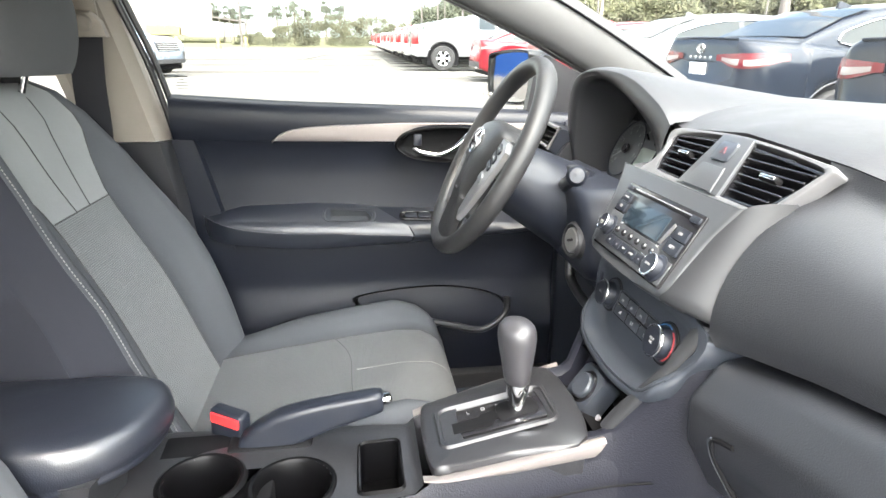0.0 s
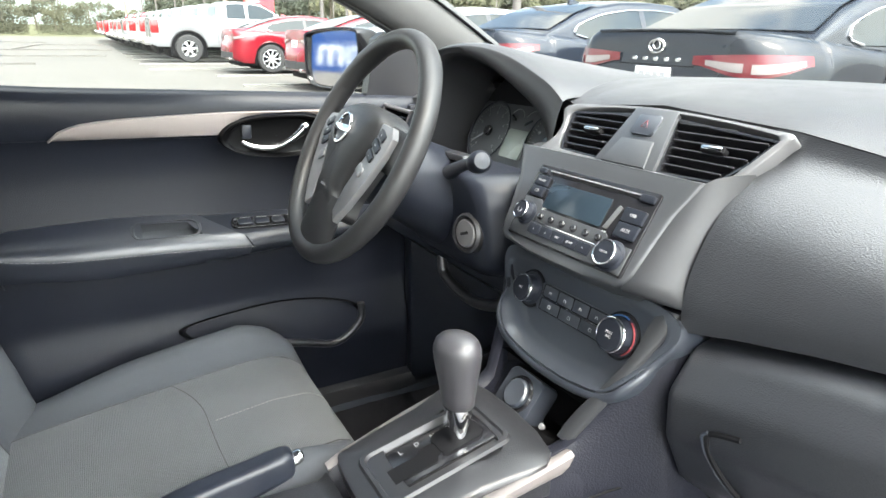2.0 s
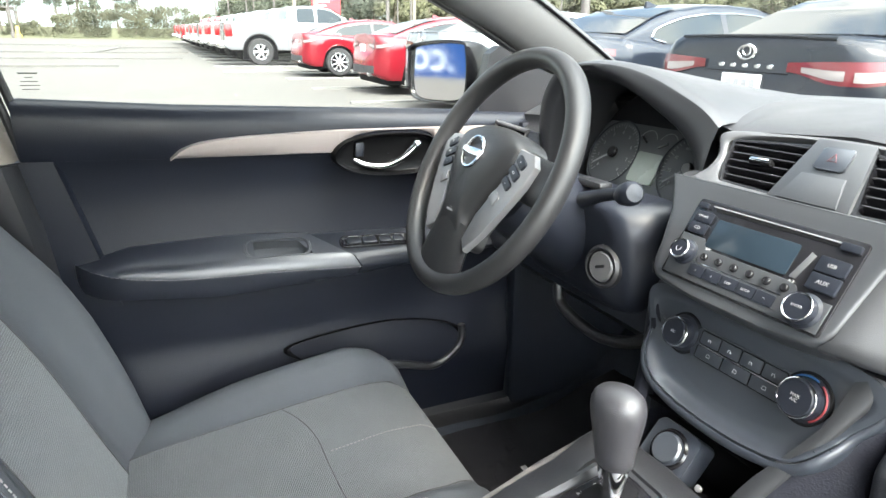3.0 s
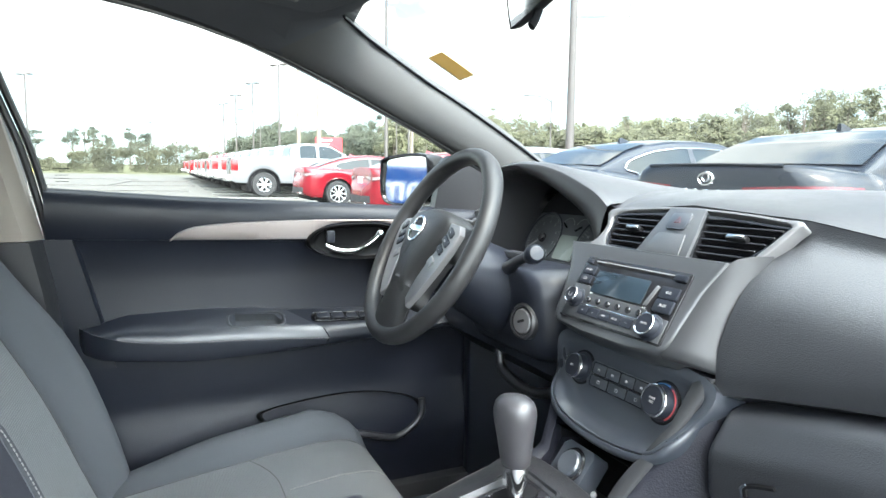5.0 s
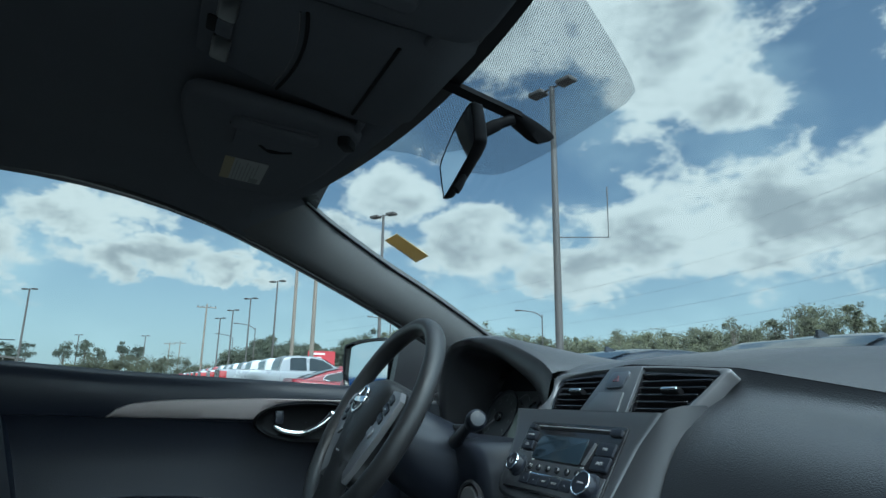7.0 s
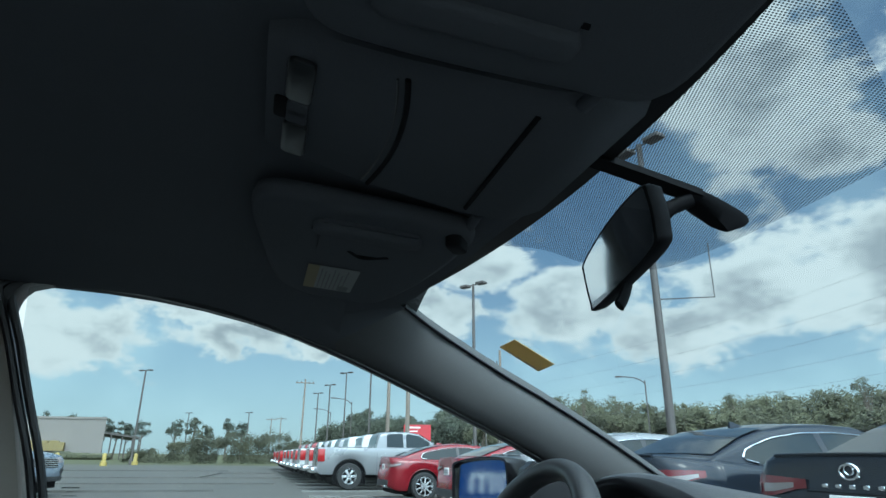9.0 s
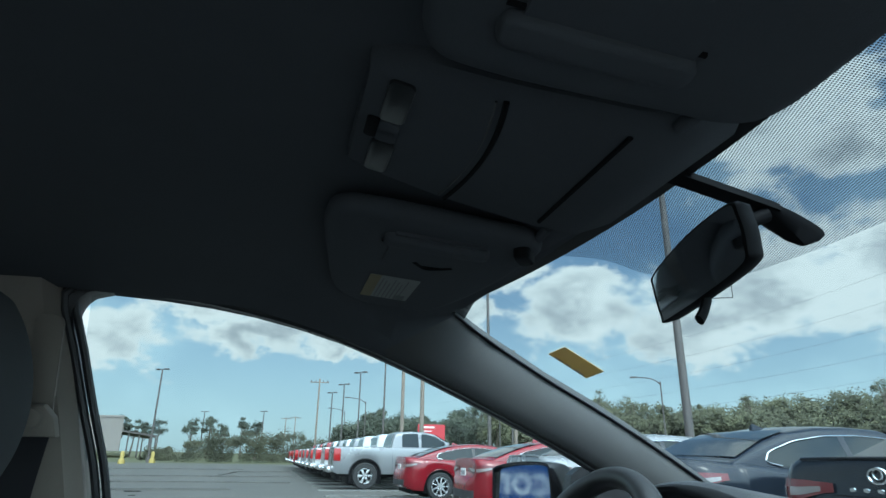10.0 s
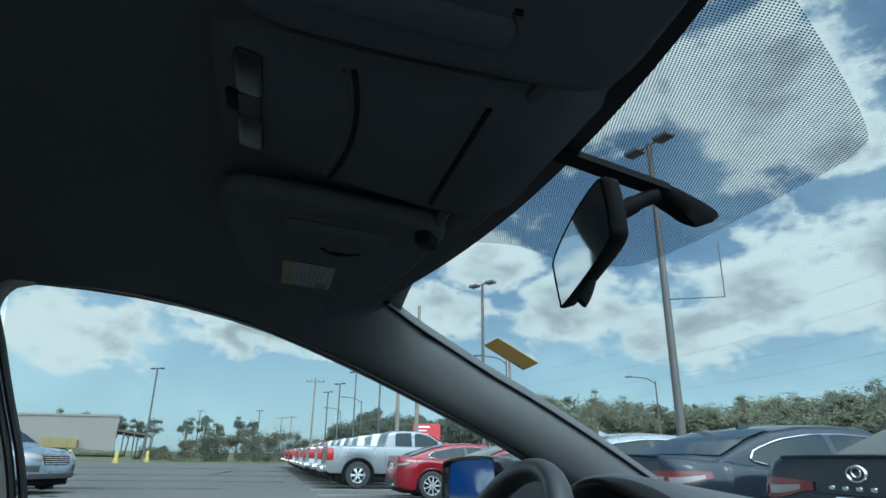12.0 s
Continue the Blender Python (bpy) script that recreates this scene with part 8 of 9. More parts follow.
CAR_SHAPES = {
    # length, half width, wheel radius, rear and front axle, belt height, side lean, roof corner
    "sedan": (4.88, 0.92, 0.335, 1.06, 3.88, 1.00, 0.42, 0.13),
    "fastback": (4.70, 0.925, 0.345, 1.00, 3.84, 0.96, 0.45, 0.13),
    "suv": (4.80, 0.96, 0.37, 0.95, 3.80, 1.10, 0.30, 0.16),
    "pickup": (5.85, 1.00, 0.42, 1.22, 4.86, 1.30, 0.20, 0.13),
}
CAR_DECK = {
    "sedan": ((0, 0.60), (0.015, 0.66), (0.05, 0.72), (0.085, 0.76), (0.10, 1.02), (0.105, 1.085), (0.14, 1.105), (0.3, 1.10), (0.7, 1.085), (1.1, 1.04), (2.4, 1.00), (3.3, 1.0), (3.9, 0.93), (4.5, 0.80), (4.78, 0.66), (4.88, 0.46)),
    "fastback": ((0, 0.58), (0.015, 0.64), (0.05, 0.70), (0.09, 0.74), (0.115, 0.98), (0.12, 1.035), (0.16, 1.05), (0.35, 1.045), (0.7, 1.02), (1.1, 0.99), (2.4, 0.96), (3.2, 0.97), (3.9, 0.91), (4.4, 0.80), (4.62, 0.66), (4.70, 0.46)),
    "suv": ((0, 0.80), (0.05, 1.00), (0.2, 1.10), (2.4, 1.10), (3.3, 1.12), (4.0, 1.09), (4.5, 1.00), (4.70, 0.86), (4.80, 0.55)),
    "pickup": ((0, 0.70), (0.13, 0.72), (0.15, 0.74), (0.16, 1.30), (0.20, 1.335), (2.08, 1.335), (2.16, 1.32), (4.2, 1.32), (4.5, 1.31), (5.4, 1.24), (5.72, 1.12), (5.85, 0.74)),
}
CAR_ROOF = {
    "sedan": ((0.60, 1.07), (0.80, 1.155), (1.10, 1.285), (1.4, 1.375), (1.8, 1.432), (2.2, 1.445), (2.6, 1.425), (3.0, 1.31), (3.35, 1.14), (3.65, 0.99)),
    "fastback": ((0.42, 1.03), (0.75, 1.16), (1.10, 1.275), (1.5, 1.36), (1.9, 1.398), (2.2, 1.40), (2.55, 1.37), (2.9, 1.26), (3.25, 1.09), (3.5, 0.96)),
    "suv": ((0.08, 1.09), (0.20, 1.38), (0.42, 1.62), (0.8, 1.69), (1.6, 1.73), (2.2, 1.72), (2.7, 1.62), (3.1, 1.40), (3.5, 1.10)),
    "pickup": ((2.10, 1.30), (2.16, 1.66), (2.22, 1.80), (2.36, 1.855), (2.8, 1.885), (3.25, 1.88), (3.6, 1.82), (4.0, 1.60), (4.42, 1.30)),
}


def build_car(kind, paint, label, group, name="car"):
    """A parked car: x forward from its rear bumper, z up from the road."""
    c = thing(name, (0, 0, 0), label, "car" if kind != "pickup" else "pickup truck", group)
    L, W, wr, ax0, ax1, zbelt, lean, rc = CAR_SHAPES[kind]
    deck, roof = CAR_DECK[kind], CAR_ROOF[kind]
    arch = wr + (0.075 if kind != "pickup" else 0.135)
    def low(x):
        b = {"sedan": 0.24, "fastback": 0.24, "suv": 0.30, "pickup": 0.48}[kind]
        if x < 0.30:
            b += (0.30 - x) * 0.45
        if x > L - 0.4:
            b += max(0, x - L + 0.4) * 0.2
        for a in (ax0, ax1):
            if abs(x - a) < arch:
                b = max(b, wr + math.sqrt(arch * arch - (x - a) ** 2))
        return b
    def wide(x):
        e = min(1.0, (max(0.0, min(x, L - x)) + 0.006) / (0.46 if kind != "pickup" else 0.10))
        full = (1 - (1 - e) ** 2.6) ** (1 / 2.6) if kind != "pickup" else lerp(0.93, 1.0, math.sqrt(1 - (1 - e) ** 2))
        return W * full * (1 - 0.02 * abs(x / L - 0.5))
    def section(x):
        w, zb, zt = wide(x), low(x), curve_at(deck, x)
        zt = max(zt, zb + 0.06)
        h = zt - zb
        if kind == "pickup":
            return [(w * 0.965, zb), (w * 0.99, zb + h * 0.10), (w, zb + h * 0.45), (w, zb + h * 0.72), (w * 0.985, zb + h * 0.90), (w * 0.97, zb + h * 0.97), (w * 0.945, zt), (w * 0.90, zt)]
        return [(w * 0.945, zb), (w * 0.985, zb + h * 0.08), (w * 0.985, zb + h * 0.35), (w, zb + h * 0.62), (w * 0.992, zb + h * 0.76), (w * 0.962, zb + h * 0.88), (w * 0.90, zb + h * 0.965), (w * 0.80, zt)]
    xs = sorted(set([0, 0.008, 0.015, 0.03, 0.05, 0.07, 0.085, 0.10, 0.105, 0.115, 0.12, 0.14, 0.16, 0.166, 0.20, 0.25] + steps(0.3, L - 0.4, 30) + [L - 0.3, L - 0.2, L - 0.12, L - 0.06, L - 0.03, L - 0.01, L] + [a + arch * s for a in (ax0, ax1) for s in (-1, -0.985, -0.94, -0.87, -0.7, -0.5, -0.25, 0, 0.25, 0.5, 0.7, 0.87, 0.94, 0.985, 1)] + ([0.13, 0.15, 2.08, 2.12, 2.16] if kind == "pickup" else [])))
    def ring(x):
        side = section(x)
        w, zt = side[0][0], side[-1][1]
        return [Vector((x, y, z)) for y, z in side] + [Vector((x, 0.3 * w, zt + 0.012)), Vector((x, -0.3 * w, zt + 0.012))] + [Vector((x, -y, z)) for y, z in reversed(side)]
    body = part("body", loft(B(), [ring(x) for x in xs]), paint, c, "", 30 if kind == "pickup" else 55)
    def skin_x(y, z, front=False):
        """Where the body's end face lies at a height and a distance from the middle."""
        for i in range(160):
            x = L - 0.006 * i if front else 0.006 * i
            side = section(x)
            half = float(np.interp(z, [q[1] for q in side], [q[0] for q in side]))
            if z <= side[-1][1] + 0.02 and abs(y) <= half:
                return x
        return L - 0.9 if front else 0.9
    def skin_y(x, z):
        side = section(x)
        return float(np.interp(z, [q[1] for q in side], [q[0] for q in side]))
    # cabin: leaning sides, rounded roof edges
    wb = W * (0.90 if kind != "pickup" else 0.955)
    def side_y(z):
        return wb - lean * max(0.0, z - zbelt)
    def cab_ring(x):
        zr, zb = curve_at(roof, x), min(zbelt, curve_at(deck, x)) - 0.03
        r = min(rc, max(0.004, (zr - zbelt) * 0.42))
        yt = side_y(zr - r)
        half = [(side_y(zb), zb), (side_y(lerp(zb, zr - r, 0.5)), lerp(zb, zr - r, 0.5)), (yt, zr - r)]
        half += [(yt - r * 1.15 * (1 - math.cos(a)), zr - r + r * math.sin(a)) for a in (0.4, 0.8, 1.2, 1.5)]
        half.append((yt * 0.35, zr + 0.018))
        return [Vector((x, y, z)) for y, z in half] + [Vector((x, -y, z)) for y, z in reversed(half)]
    gs = sorted(set(steps(roof[0][0], roof[-1][0], 30) + [k[0] for k in roof]))
    cabin = part("cabin", loft(B(), [cab_ring(x) for x in gs], False, False), paint, body, "", 40)
    def slope_pane(nm, x0, x1, m0, m1, lab):
        """A front or rear window laid on the sloping roof line."""
        def f(t, v):
            x = lerp(x0, x1, t)
            zr = curve_at(roof, x)
            r = min(rc, max(0.004, (zr - zbelt) * 0.42))
            y = v * (side_y(zr - r) - r * 0.75 - lerp(m0, m1, t))
            k = curve_at(roof, x + 0.03) - curve_at(roof, x - 0.03)
            nrm = Vector((-k / 0.06, 0, 1)).normalized()
            return Vector((x, y, zr + 0.018 * (1 - 0.5 * v * v))) + nrm * 0.006
        bm = B()
        sheet(bm, f, steps(0, 1, 12), steps(-1, 1, 10))
        return part(nm, bm, TINT, cabin, lab)
    def side_pane(outline, sd, lab="dark side glass", push=0.006, mt=None, nm="side_window"):
        bm = B()
        vs = [bm.verts.new((x, sd * (side_y(z) + push), z)) for x, z in outline]
        bm.faces.new(vs if sd > 0 else vs[::-1])
        return part(nm, bm, mt or SIDE_TINT, cabin, lab)
    def upper(x, gap):
        return curve_at(roof, x) - rc * 0.55 - gap
    if kind in ("sedan", "fastback"):
        slope_pane("rear_window", roof[0][0] + 0.10, 1.42 if kind == "sedan" else 1.36, 0.05, 0.02, "dark rear window")
        slope_pane("windscreen", 2.72, 3.46 if kind == "sedan" else 3.30, 0.02, 0.05, "dark windscreen")
        xa, xb, xm = (0.98, 3.22, 2.02) if kind == "sedan" else (0.92, 3.08, 1.95)
        zl = zbelt + 0.045
        top = [(x, max(upper(x, 0.02), zl + 0.012)) for x in steps(xa + 0.06, xb, 22)]
        for sd in (1, -1):
            rear = [(xa, zl + 0.05)] + [p for p in top if p[0] < xm - 0.04] + [(xm - 0.05, max(upper(xm - 0.05, 0.02), zl)), (xm - 0.03, zl), (xa + 0.16, zl)]
            fore = [(xm + 0.03, max(upper(xm + 0.03, 0.02), zl))] + [p for p in top if p[0] > xm + 0.06] + [(xb + 0.02, zl), (xm + 0.05, zl)]
            side_pane(rear, sd)
            side_pane(fore, sd)
            side_pane([(xm - 0.05, upper(xm, 0.02)), (xm + 0.03, upper(xm, 0.02)), (xm + 0.05, zl), (xm - 0.03, zl)], sd, "black door pillar", 0.008, GLOSS, "door_pillar")
            rim = [(xa + 0.16, zl), (xa + 0.02, zl + 0.03), (xa, zl + 0.055)] + top
            path = [Vector((x, sd * (side_y(z) + 0.008), z)) for x, z in rim]
            part("window_trim", tube(B(), path, 0.009, 6), CHROME, cabin, "chrome window line")
    elif kind == "suv":
        slope_pane("rear_window", 0.14, 0.36, 0.05, 0.05, "dark rear window")
        slope_pane("windscreen", 2.66, 3.34, 0.02, 0.04, "dark windscreen")
        for sd in (1, -1):
            for x0, x1 in ((0.55, 1.18), (1.24, 2.10), (2.16, 3.10)):
                side_pane([(x0, zbelt + 0.04)] + [(x, max(upper(x, 0.02), zbelt + 0.05)) for x in steps(x0 + 0.03, x1, 8)] + [(x1, zbelt + 0.04)], sd)
    else:
        slope_pane("rear_window", 2.125, 2.19, 0.16, 0.16, "dark rear window")
        slope_pane("windscreen", 3.66, 4.30, 0.02, 0.04, "dark windscreen")
        for sd in (1, -1):
            for x0, x1 in ((2.46, 3.02), (3.14, 4.02)):
                top = [(x, max(upper(x, 0.0), zbelt + 0.10)) for x in steps(x0 + 0.04, x1, 8)]
                side_pane([(x0, zbelt + 0.06), (x0, top[0][1] - 0.05)] + top + [(x1 + 0.03, zbelt + 0.06)], sd)
    # doors: shut lines and handles
    lines = {"sedan": (1.32, 2.12, 3.30), "fastback": (1.28, 2.05, 3.20), "suv": (1.24, 2.13, 3.24), "pickup": (2.13, 3.08, 4.12)}[kind]
    for sd in (1, -1):
        for x in lines:
            zt = zbelt + 0.02
            z0 = max(low(x), 0.34) + 0.06
            part("shut_line", tube(B(), [(x, sd * (skin_y(x, z) + 0.001), z) for z in steps(z0, min(zt, section(x)[-2][1]), 6)], 0.004, 4), MATTE, body)
        for x in lines[:2]:
            hx = {"pickup": x + 0.66, "suv": x + 0.66}.get(kind, x + 0.58)
            hz = zbelt - (0.10 if kind != "pickup" else 0.12)
            part("door_handle", box(B(), (hx, -0.012, 0), (hx + 0.19, 0.018, 0.026), 0.006, 1, Matrix.Translation((0, sd * skin_y(hx, hz), hz))), CHROME if kind == "sedan" else paint, body, "door handle")
        for a in (ax0, ax1):
            wheel(c, Vector((a, sd * (W - 0.125), wr)), wr, 0.22 if kind != "pickup" else 0.27, {"sedan": 10, "fastback": 9, "suv": 7, "pickup": 6}[kind], sd, 0.86 if kind == "pickup" else 1.0)
        mx = {"sedan": 3.10, "fastback": 2.98, "suv": 3.05, "pickup": 3.98}[kind]
        part("door_mirror", box(B(), (-0.07, -0.11, -0.06), (0.10, 0.11, 0.08 if kind != "pickup" else 0.16), 0.035, 2, Matrix.Translation((mx, sd * (wb + 0.10), zbelt + 0.08))), paint, body, "door mirror")
        # dark lip round the wheel openings
        for a in (ax0, ax1):
            bm = B()
            arc = [(a + arch * math.cos(t), wr + arch * math.sin(t)) for t in steps(0.08, math.pi - 0.08, 18)]
            tube(bm, [(x, sd * (skin_y(x, z + 0.01) + 0.002), z) for x, z in arc], 0.012 if kind != "pickup" else 0.020, 5)
            part("arch_lip", bm, BUMPER if kind == "pickup" else paint, body)
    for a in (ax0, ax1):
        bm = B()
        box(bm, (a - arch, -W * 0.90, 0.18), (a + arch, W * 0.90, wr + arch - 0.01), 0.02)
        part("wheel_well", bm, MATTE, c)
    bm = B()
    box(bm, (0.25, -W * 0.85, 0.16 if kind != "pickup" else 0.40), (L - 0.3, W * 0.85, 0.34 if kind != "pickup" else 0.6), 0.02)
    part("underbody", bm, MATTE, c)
    # end faces
    def face_sheet(nm, y0, y1, lo, hi, mt, lab="", push=0.008, front=False, nu=10, nv=5, parent=None):
        """A patch on an end face between two heights that may vary along it."""
        def f(u, v):
            y = lerp(y0, y1, u)
            z = lerp(lo(u) if callable(lo) else lo, hi(u) if callable(hi) else hi, v)
            x = skin_x(y, z, front)
            return Vector((x + (push if front else -push), y * (1 + 0.4 * push), z))
        bm = B()
        sheet(bm, f, steps(0, 1, nu), steps(0, 1, nv), (-0.03 if front else 0.03, 0, 0))
        return part(nm, bm, mt, parent or body, lab, 40)
    if kind in ("sedan", "fastback"):
        dz = 0.0 if kind == "sedan" else -0.05
        def wrap(u, z):
            """From the boot lid round the corner onto the flank."""
            pts = [Vector((skin_x(y, z), y, z)) for y in steps(0.32, 0.70, 6)]
            pts += [Vector((x, skin_y(x, z), z)) for x in steps(pts[-1].x + 0.03, 0.46, 6)]
            run = [0.0]
            for a, b in zip(pts, pts[1:]):
                run.append(run[-1] + (b - a).length)
            return Vector([float(np.interp(u * run[-1], run, [p[k] for p in pts])) for k in range(3)])
        lo = lambda u: 0.905 + dz - 0.060 * smooth01(u * 2.4) + 0.075 * smooth01((u - 0.55) * 2.2)
        hi = lambda u: 0.960 + dz + 0.022 * math.sin(u * 2.2)
        for sd in (1, -1):
            tl = None
            for nm, k0, k1, v0, v1, push, mt, lab in (("tail_lamp", 0, 1, 0, 1, 0.014, LAMP_RED, "red tail lamp"), ("lamp_insert", 0.12, 0.44, 0.20, 0.62, 0.018, LAMP_CLEAR, "clear lamp insert"), ("lamp_insert", 0.50, 0.90, 0.16, 0.58, 0.018, LAMP_CLEAR, "clear lamp insert")):
                def f(u, v):
                    uu = lerp(k0, k1, u)
                    p = wrap(uu, lerp(lo(uu), hi(uu), lerp(v0, v1, v)))
                    p += Vector((-(1 - 0.7 * uu), 0.8 * uu, 0)).normalized() * push
                    return Vector((p.x, p.y * sd, p.z))
                bm = B()
                sheet(bm, f, steps(0, 1, 12), steps(0, 1, 4))
                ob = part(nm, bm, mt, tl or body, lab, 40)
                tl = tl or ob
        face_sheet("lower_bumper", -0.66, 0.66, 0.36, 0.50, BUMPER, "black lower bumper", 0.012, False, 14, 3)
        face_sheet("boot_shut_line", -0.33, 0.33, 0.885 + dz, 0.893 + dz, MATTE, "", 0.006, False, 8, 2)
        xp = skin_x(0.0, 0.80)
        part("number_plate", box(B(), (xp - 0.016, -0.155, 0.735), (xp - 0.004, 0.155, 0.875), 0.004), SIGN_WHITE, body, "white plate")
        bm = B()
        for k in range(4):
            box(bm, (xp - 0.020, -0.115 + 0.062 * k, 0.765), (xp - 0.0165, -0.072 + 0.062 * k, 0.845))
        part("plate_bars", bm, GREY_INK, body)
        if kind == "sedan":
            bm = B()
            for k in range(5):
                x = skin_x(0, 0.93)
                box(bm, (x - 0.010, -0.215 + 0.095 * k, 0.915), (x + 0.01, -0.175 + 0.095 * k, 0.938), 0.002, 1)
            part("name_bars", bm, CHROME, body, "chrome bars")
            x = skin_x(0, 1.02) - 0.010
            part("badge", tube(B(), [Vector((x, 0.064 * math.cos(radians(a)), 1.012 + 0.044 * math.sin(radians(a)))) for a in range(0, 360, 15)], 0.009, 6, True), CHROME, body, "chrome oval badge")
            part("badge_bar", tube(B(), [Vector((x, 0.030 * math.cos(radians(a)), 1.022 + 0.030 * math.sin(radians(a)))) for a in range(0, 360, 20)], 0.006, 6, True), CHROME, body)
        # lip along the boot edge
        lip = [Vector((skin_x(y, section(0.12)[-1][1] - 0.03) + 0.01, y, section(0.14)[-1][1] + 0.010 - 0.03 * abs(y) ** 2)) for y in steps(-0.58, 0.58, 16)]
        part("boot_lip", tube(B(), lip, 0.011, 8), paint, body)
        for sd in (1, -1):
            part("exhaust", lathe(B(), [(0.030, 0), (0.042, 0), (0.042, 0.1), (0.030, 0.1)], Matrix.Translation((0.02, sd * 0.50, 0.34)) @ Matrix.Rotation(radians(90), 4, "Y"), 12), CHROME, body)
        zr = curve_at(roof, 1.62)
        part("roof_fin", loft(B(), [[Vector((1.54, 0.026, zr)), Vector((1.74, 0.008, zr + 0.02)), Vector((1.58, 0.004, zr + 0.075)), Vector((1.55, 0.01, zr + 0.07))], [Vector((1.54, -0.026, zr)), Vector((1.74, -0.008, zr + 0.02)), Vector((1.58, -0.004, zr + 0.075)), Vector((1.55, -0.01, zr + 0.07))]]), paint, body, "shark fin aerial")
    elif kind == "suv":
        face_sheet("tail_lamp", 0.55, 0.92, 0.90, 1.02, LAMP_RED, "red tail lamp")
        face_sheet("tail_lamp", -0.55, -0.92, 0.90, 1.02, LAMP_RED, "red tail lamp")
    else:
        bm = B()
        box(bm, (-0.04, -0.98, 0.52), (0.14, 0.98, 0.70), 0.03)
        part("chrome_bumper", bm, CHROME, body, "chrome step bumper")
        for sd in (1, -1):
            bm = B()
            box(bm, (0.150, 0.82, 0.88), (0.38, 1.012, 1.28), 0.025, 2, Matrix.Diagonal((1, sd, 1, 1)))
            part("tail_lamp", bm, LAMP_PICKUP, body, "red tail lamp")
        part("tailgate_line", tube(B(), [(0.160, -0.78, 0.76), (0.160, -0.78, 1.29), (0.160, 0.78, 1.29), (0.160, 0.78, 0.76)], 0.007, 5), MATTE, body)
        part("tailgate_handle", box(B(), (0.145, -0.12, 1.12), (0.170, 0.12, 1.20), 0.008, 1), BUMPER, body)
        bm = B()
        box(bm, (0.30, -0.86, 1.325), (2.05, 0.86, 1.352), 0.01)
        part("bed_floor", bm, BUMPER, body, "dark bed opening")
        for sd in (1, -1):
            bm = B()
            box(bm, (2.20, sd * 0.93 - 0.05, 0.40), (4.20, sd * 0.93 + 0.05, 0.47), 0.02)
            part("side_step", bm, BUMPER, body, "black side step")
    # front lamps, grille and bumper (towards +x)
    z0, z1 = {"sedan": (0.62, 0.73), "fastback": (0.60, 0.71), "suv": (0.80, 0.94), "pickup": (0.92, 1.10)}[kind]
    for sd in (1, -1):
        face_sheet("head_lamp", sd * W * 0.52, sd * W * 0.93, lambda u: z0 + 0.02 * u, lambda u: z1 + 0.03 * u, LAMP_CLEAR, "clear head lamp", 0.010, True, 8, 4)
        if kind == "suv":
            face_sheet("fog_lamp_well", sd * W * 0.60, sd * W * 0.90, 0.50, 0.66, BUMPER, "black lamp well", 0.008, True, 6, 3)
    g0, g1 = {"sedan": (0.34, 0.60), "fastback": (0.36, 0.66), "suv": (0.68, 0.93), "pickup": (0.80, 1.12)}[kind]
    gr = face_sheet("grille", -0.46, 0.46, g0, g1, GLOSS, "dark grille", 0.010, True, 10, 4)
    for k in range(5):
        z = lerp(g0, g1, (k + 0.5) / 5)
        part("grille_bar", tube(B(), [Vector((skin_x(y, z, True) + 0.016, y, z)) for y in steps(-0.44, 0.44, 8)], 0.010, 5), CHROME if kind == "suv" else BUMPER, gr)
    if kind == "suv":
        face_sheet("front_bumper", -0.80, 0.80, 0.34, 0.46, BUMPER, "black lower bumper", 0.012, True, 12, 3)
    return c


def park(car, x, y, yaw=0.0):
    car.matrix_basis = LOT @ pose(x, y, 0.055, 0, 0, yaw)
    return car


def build_parking():
    g = "cars parked in the row"
    park(build_car("sedan", NAVY, "navy black sedan with red tail lamps parked nose out", g), 3.00, 2.68, 1.0)
    park(build_car("sedan", NAVY2, "dark blue sedan with chrome window lines", g), 3.15, 5.55, 0.5)
    park(build_car("sedan", SILVER_CAR, "silver sedan parked in the row", g), 3.1, 8.6, 0)
    red = park(build_car("fastback", RED_CAR, "glossy red sedan with silver multi-spoke wheels", g), 3.15, 11.75, 0)
    copy_thing(red, LOT @ pose(2.90, 16.9, 0.055, 0, 0, 0))
    tg = "pickup trucks in the row"
    s1 = park(build_car("pickup", SILVER_CAR, "silver crew-cab pickup truck with an open bed", tg, "pickup_truck"), 1.50, 22.4, 0)
    w1 = park(build_car("pickup", WHITE_CAR, "white crew-cab pickup truck", tg, "pickup_truck"), 1.45, 25.4, 0)
    r1 = park(build_car("pickup", RED_CAR, "red crew-cab pickup truck", tg, "pickup_truck"), 1.05, 44.0, 0)
    for k, (src, y) in enumerate(((w1, 28.4), (s1, 31.4), (w1, 34.5), (s1, 37.6), (w1, 40.8), (w1, 47.2), (r1, 50.5), (s1, 53.8), (r1, 57.0))):
        copy_thing(src, LOT @ pose(1.35 - 0.010 * (y - 25), y, 0.055, 0, 0, 0))
    park(build_car("suv", BLUE_CAR, "blue-grey sport utility vehicle parked alone", "vehicles across the lot"), -9.95, 20.9, -24)


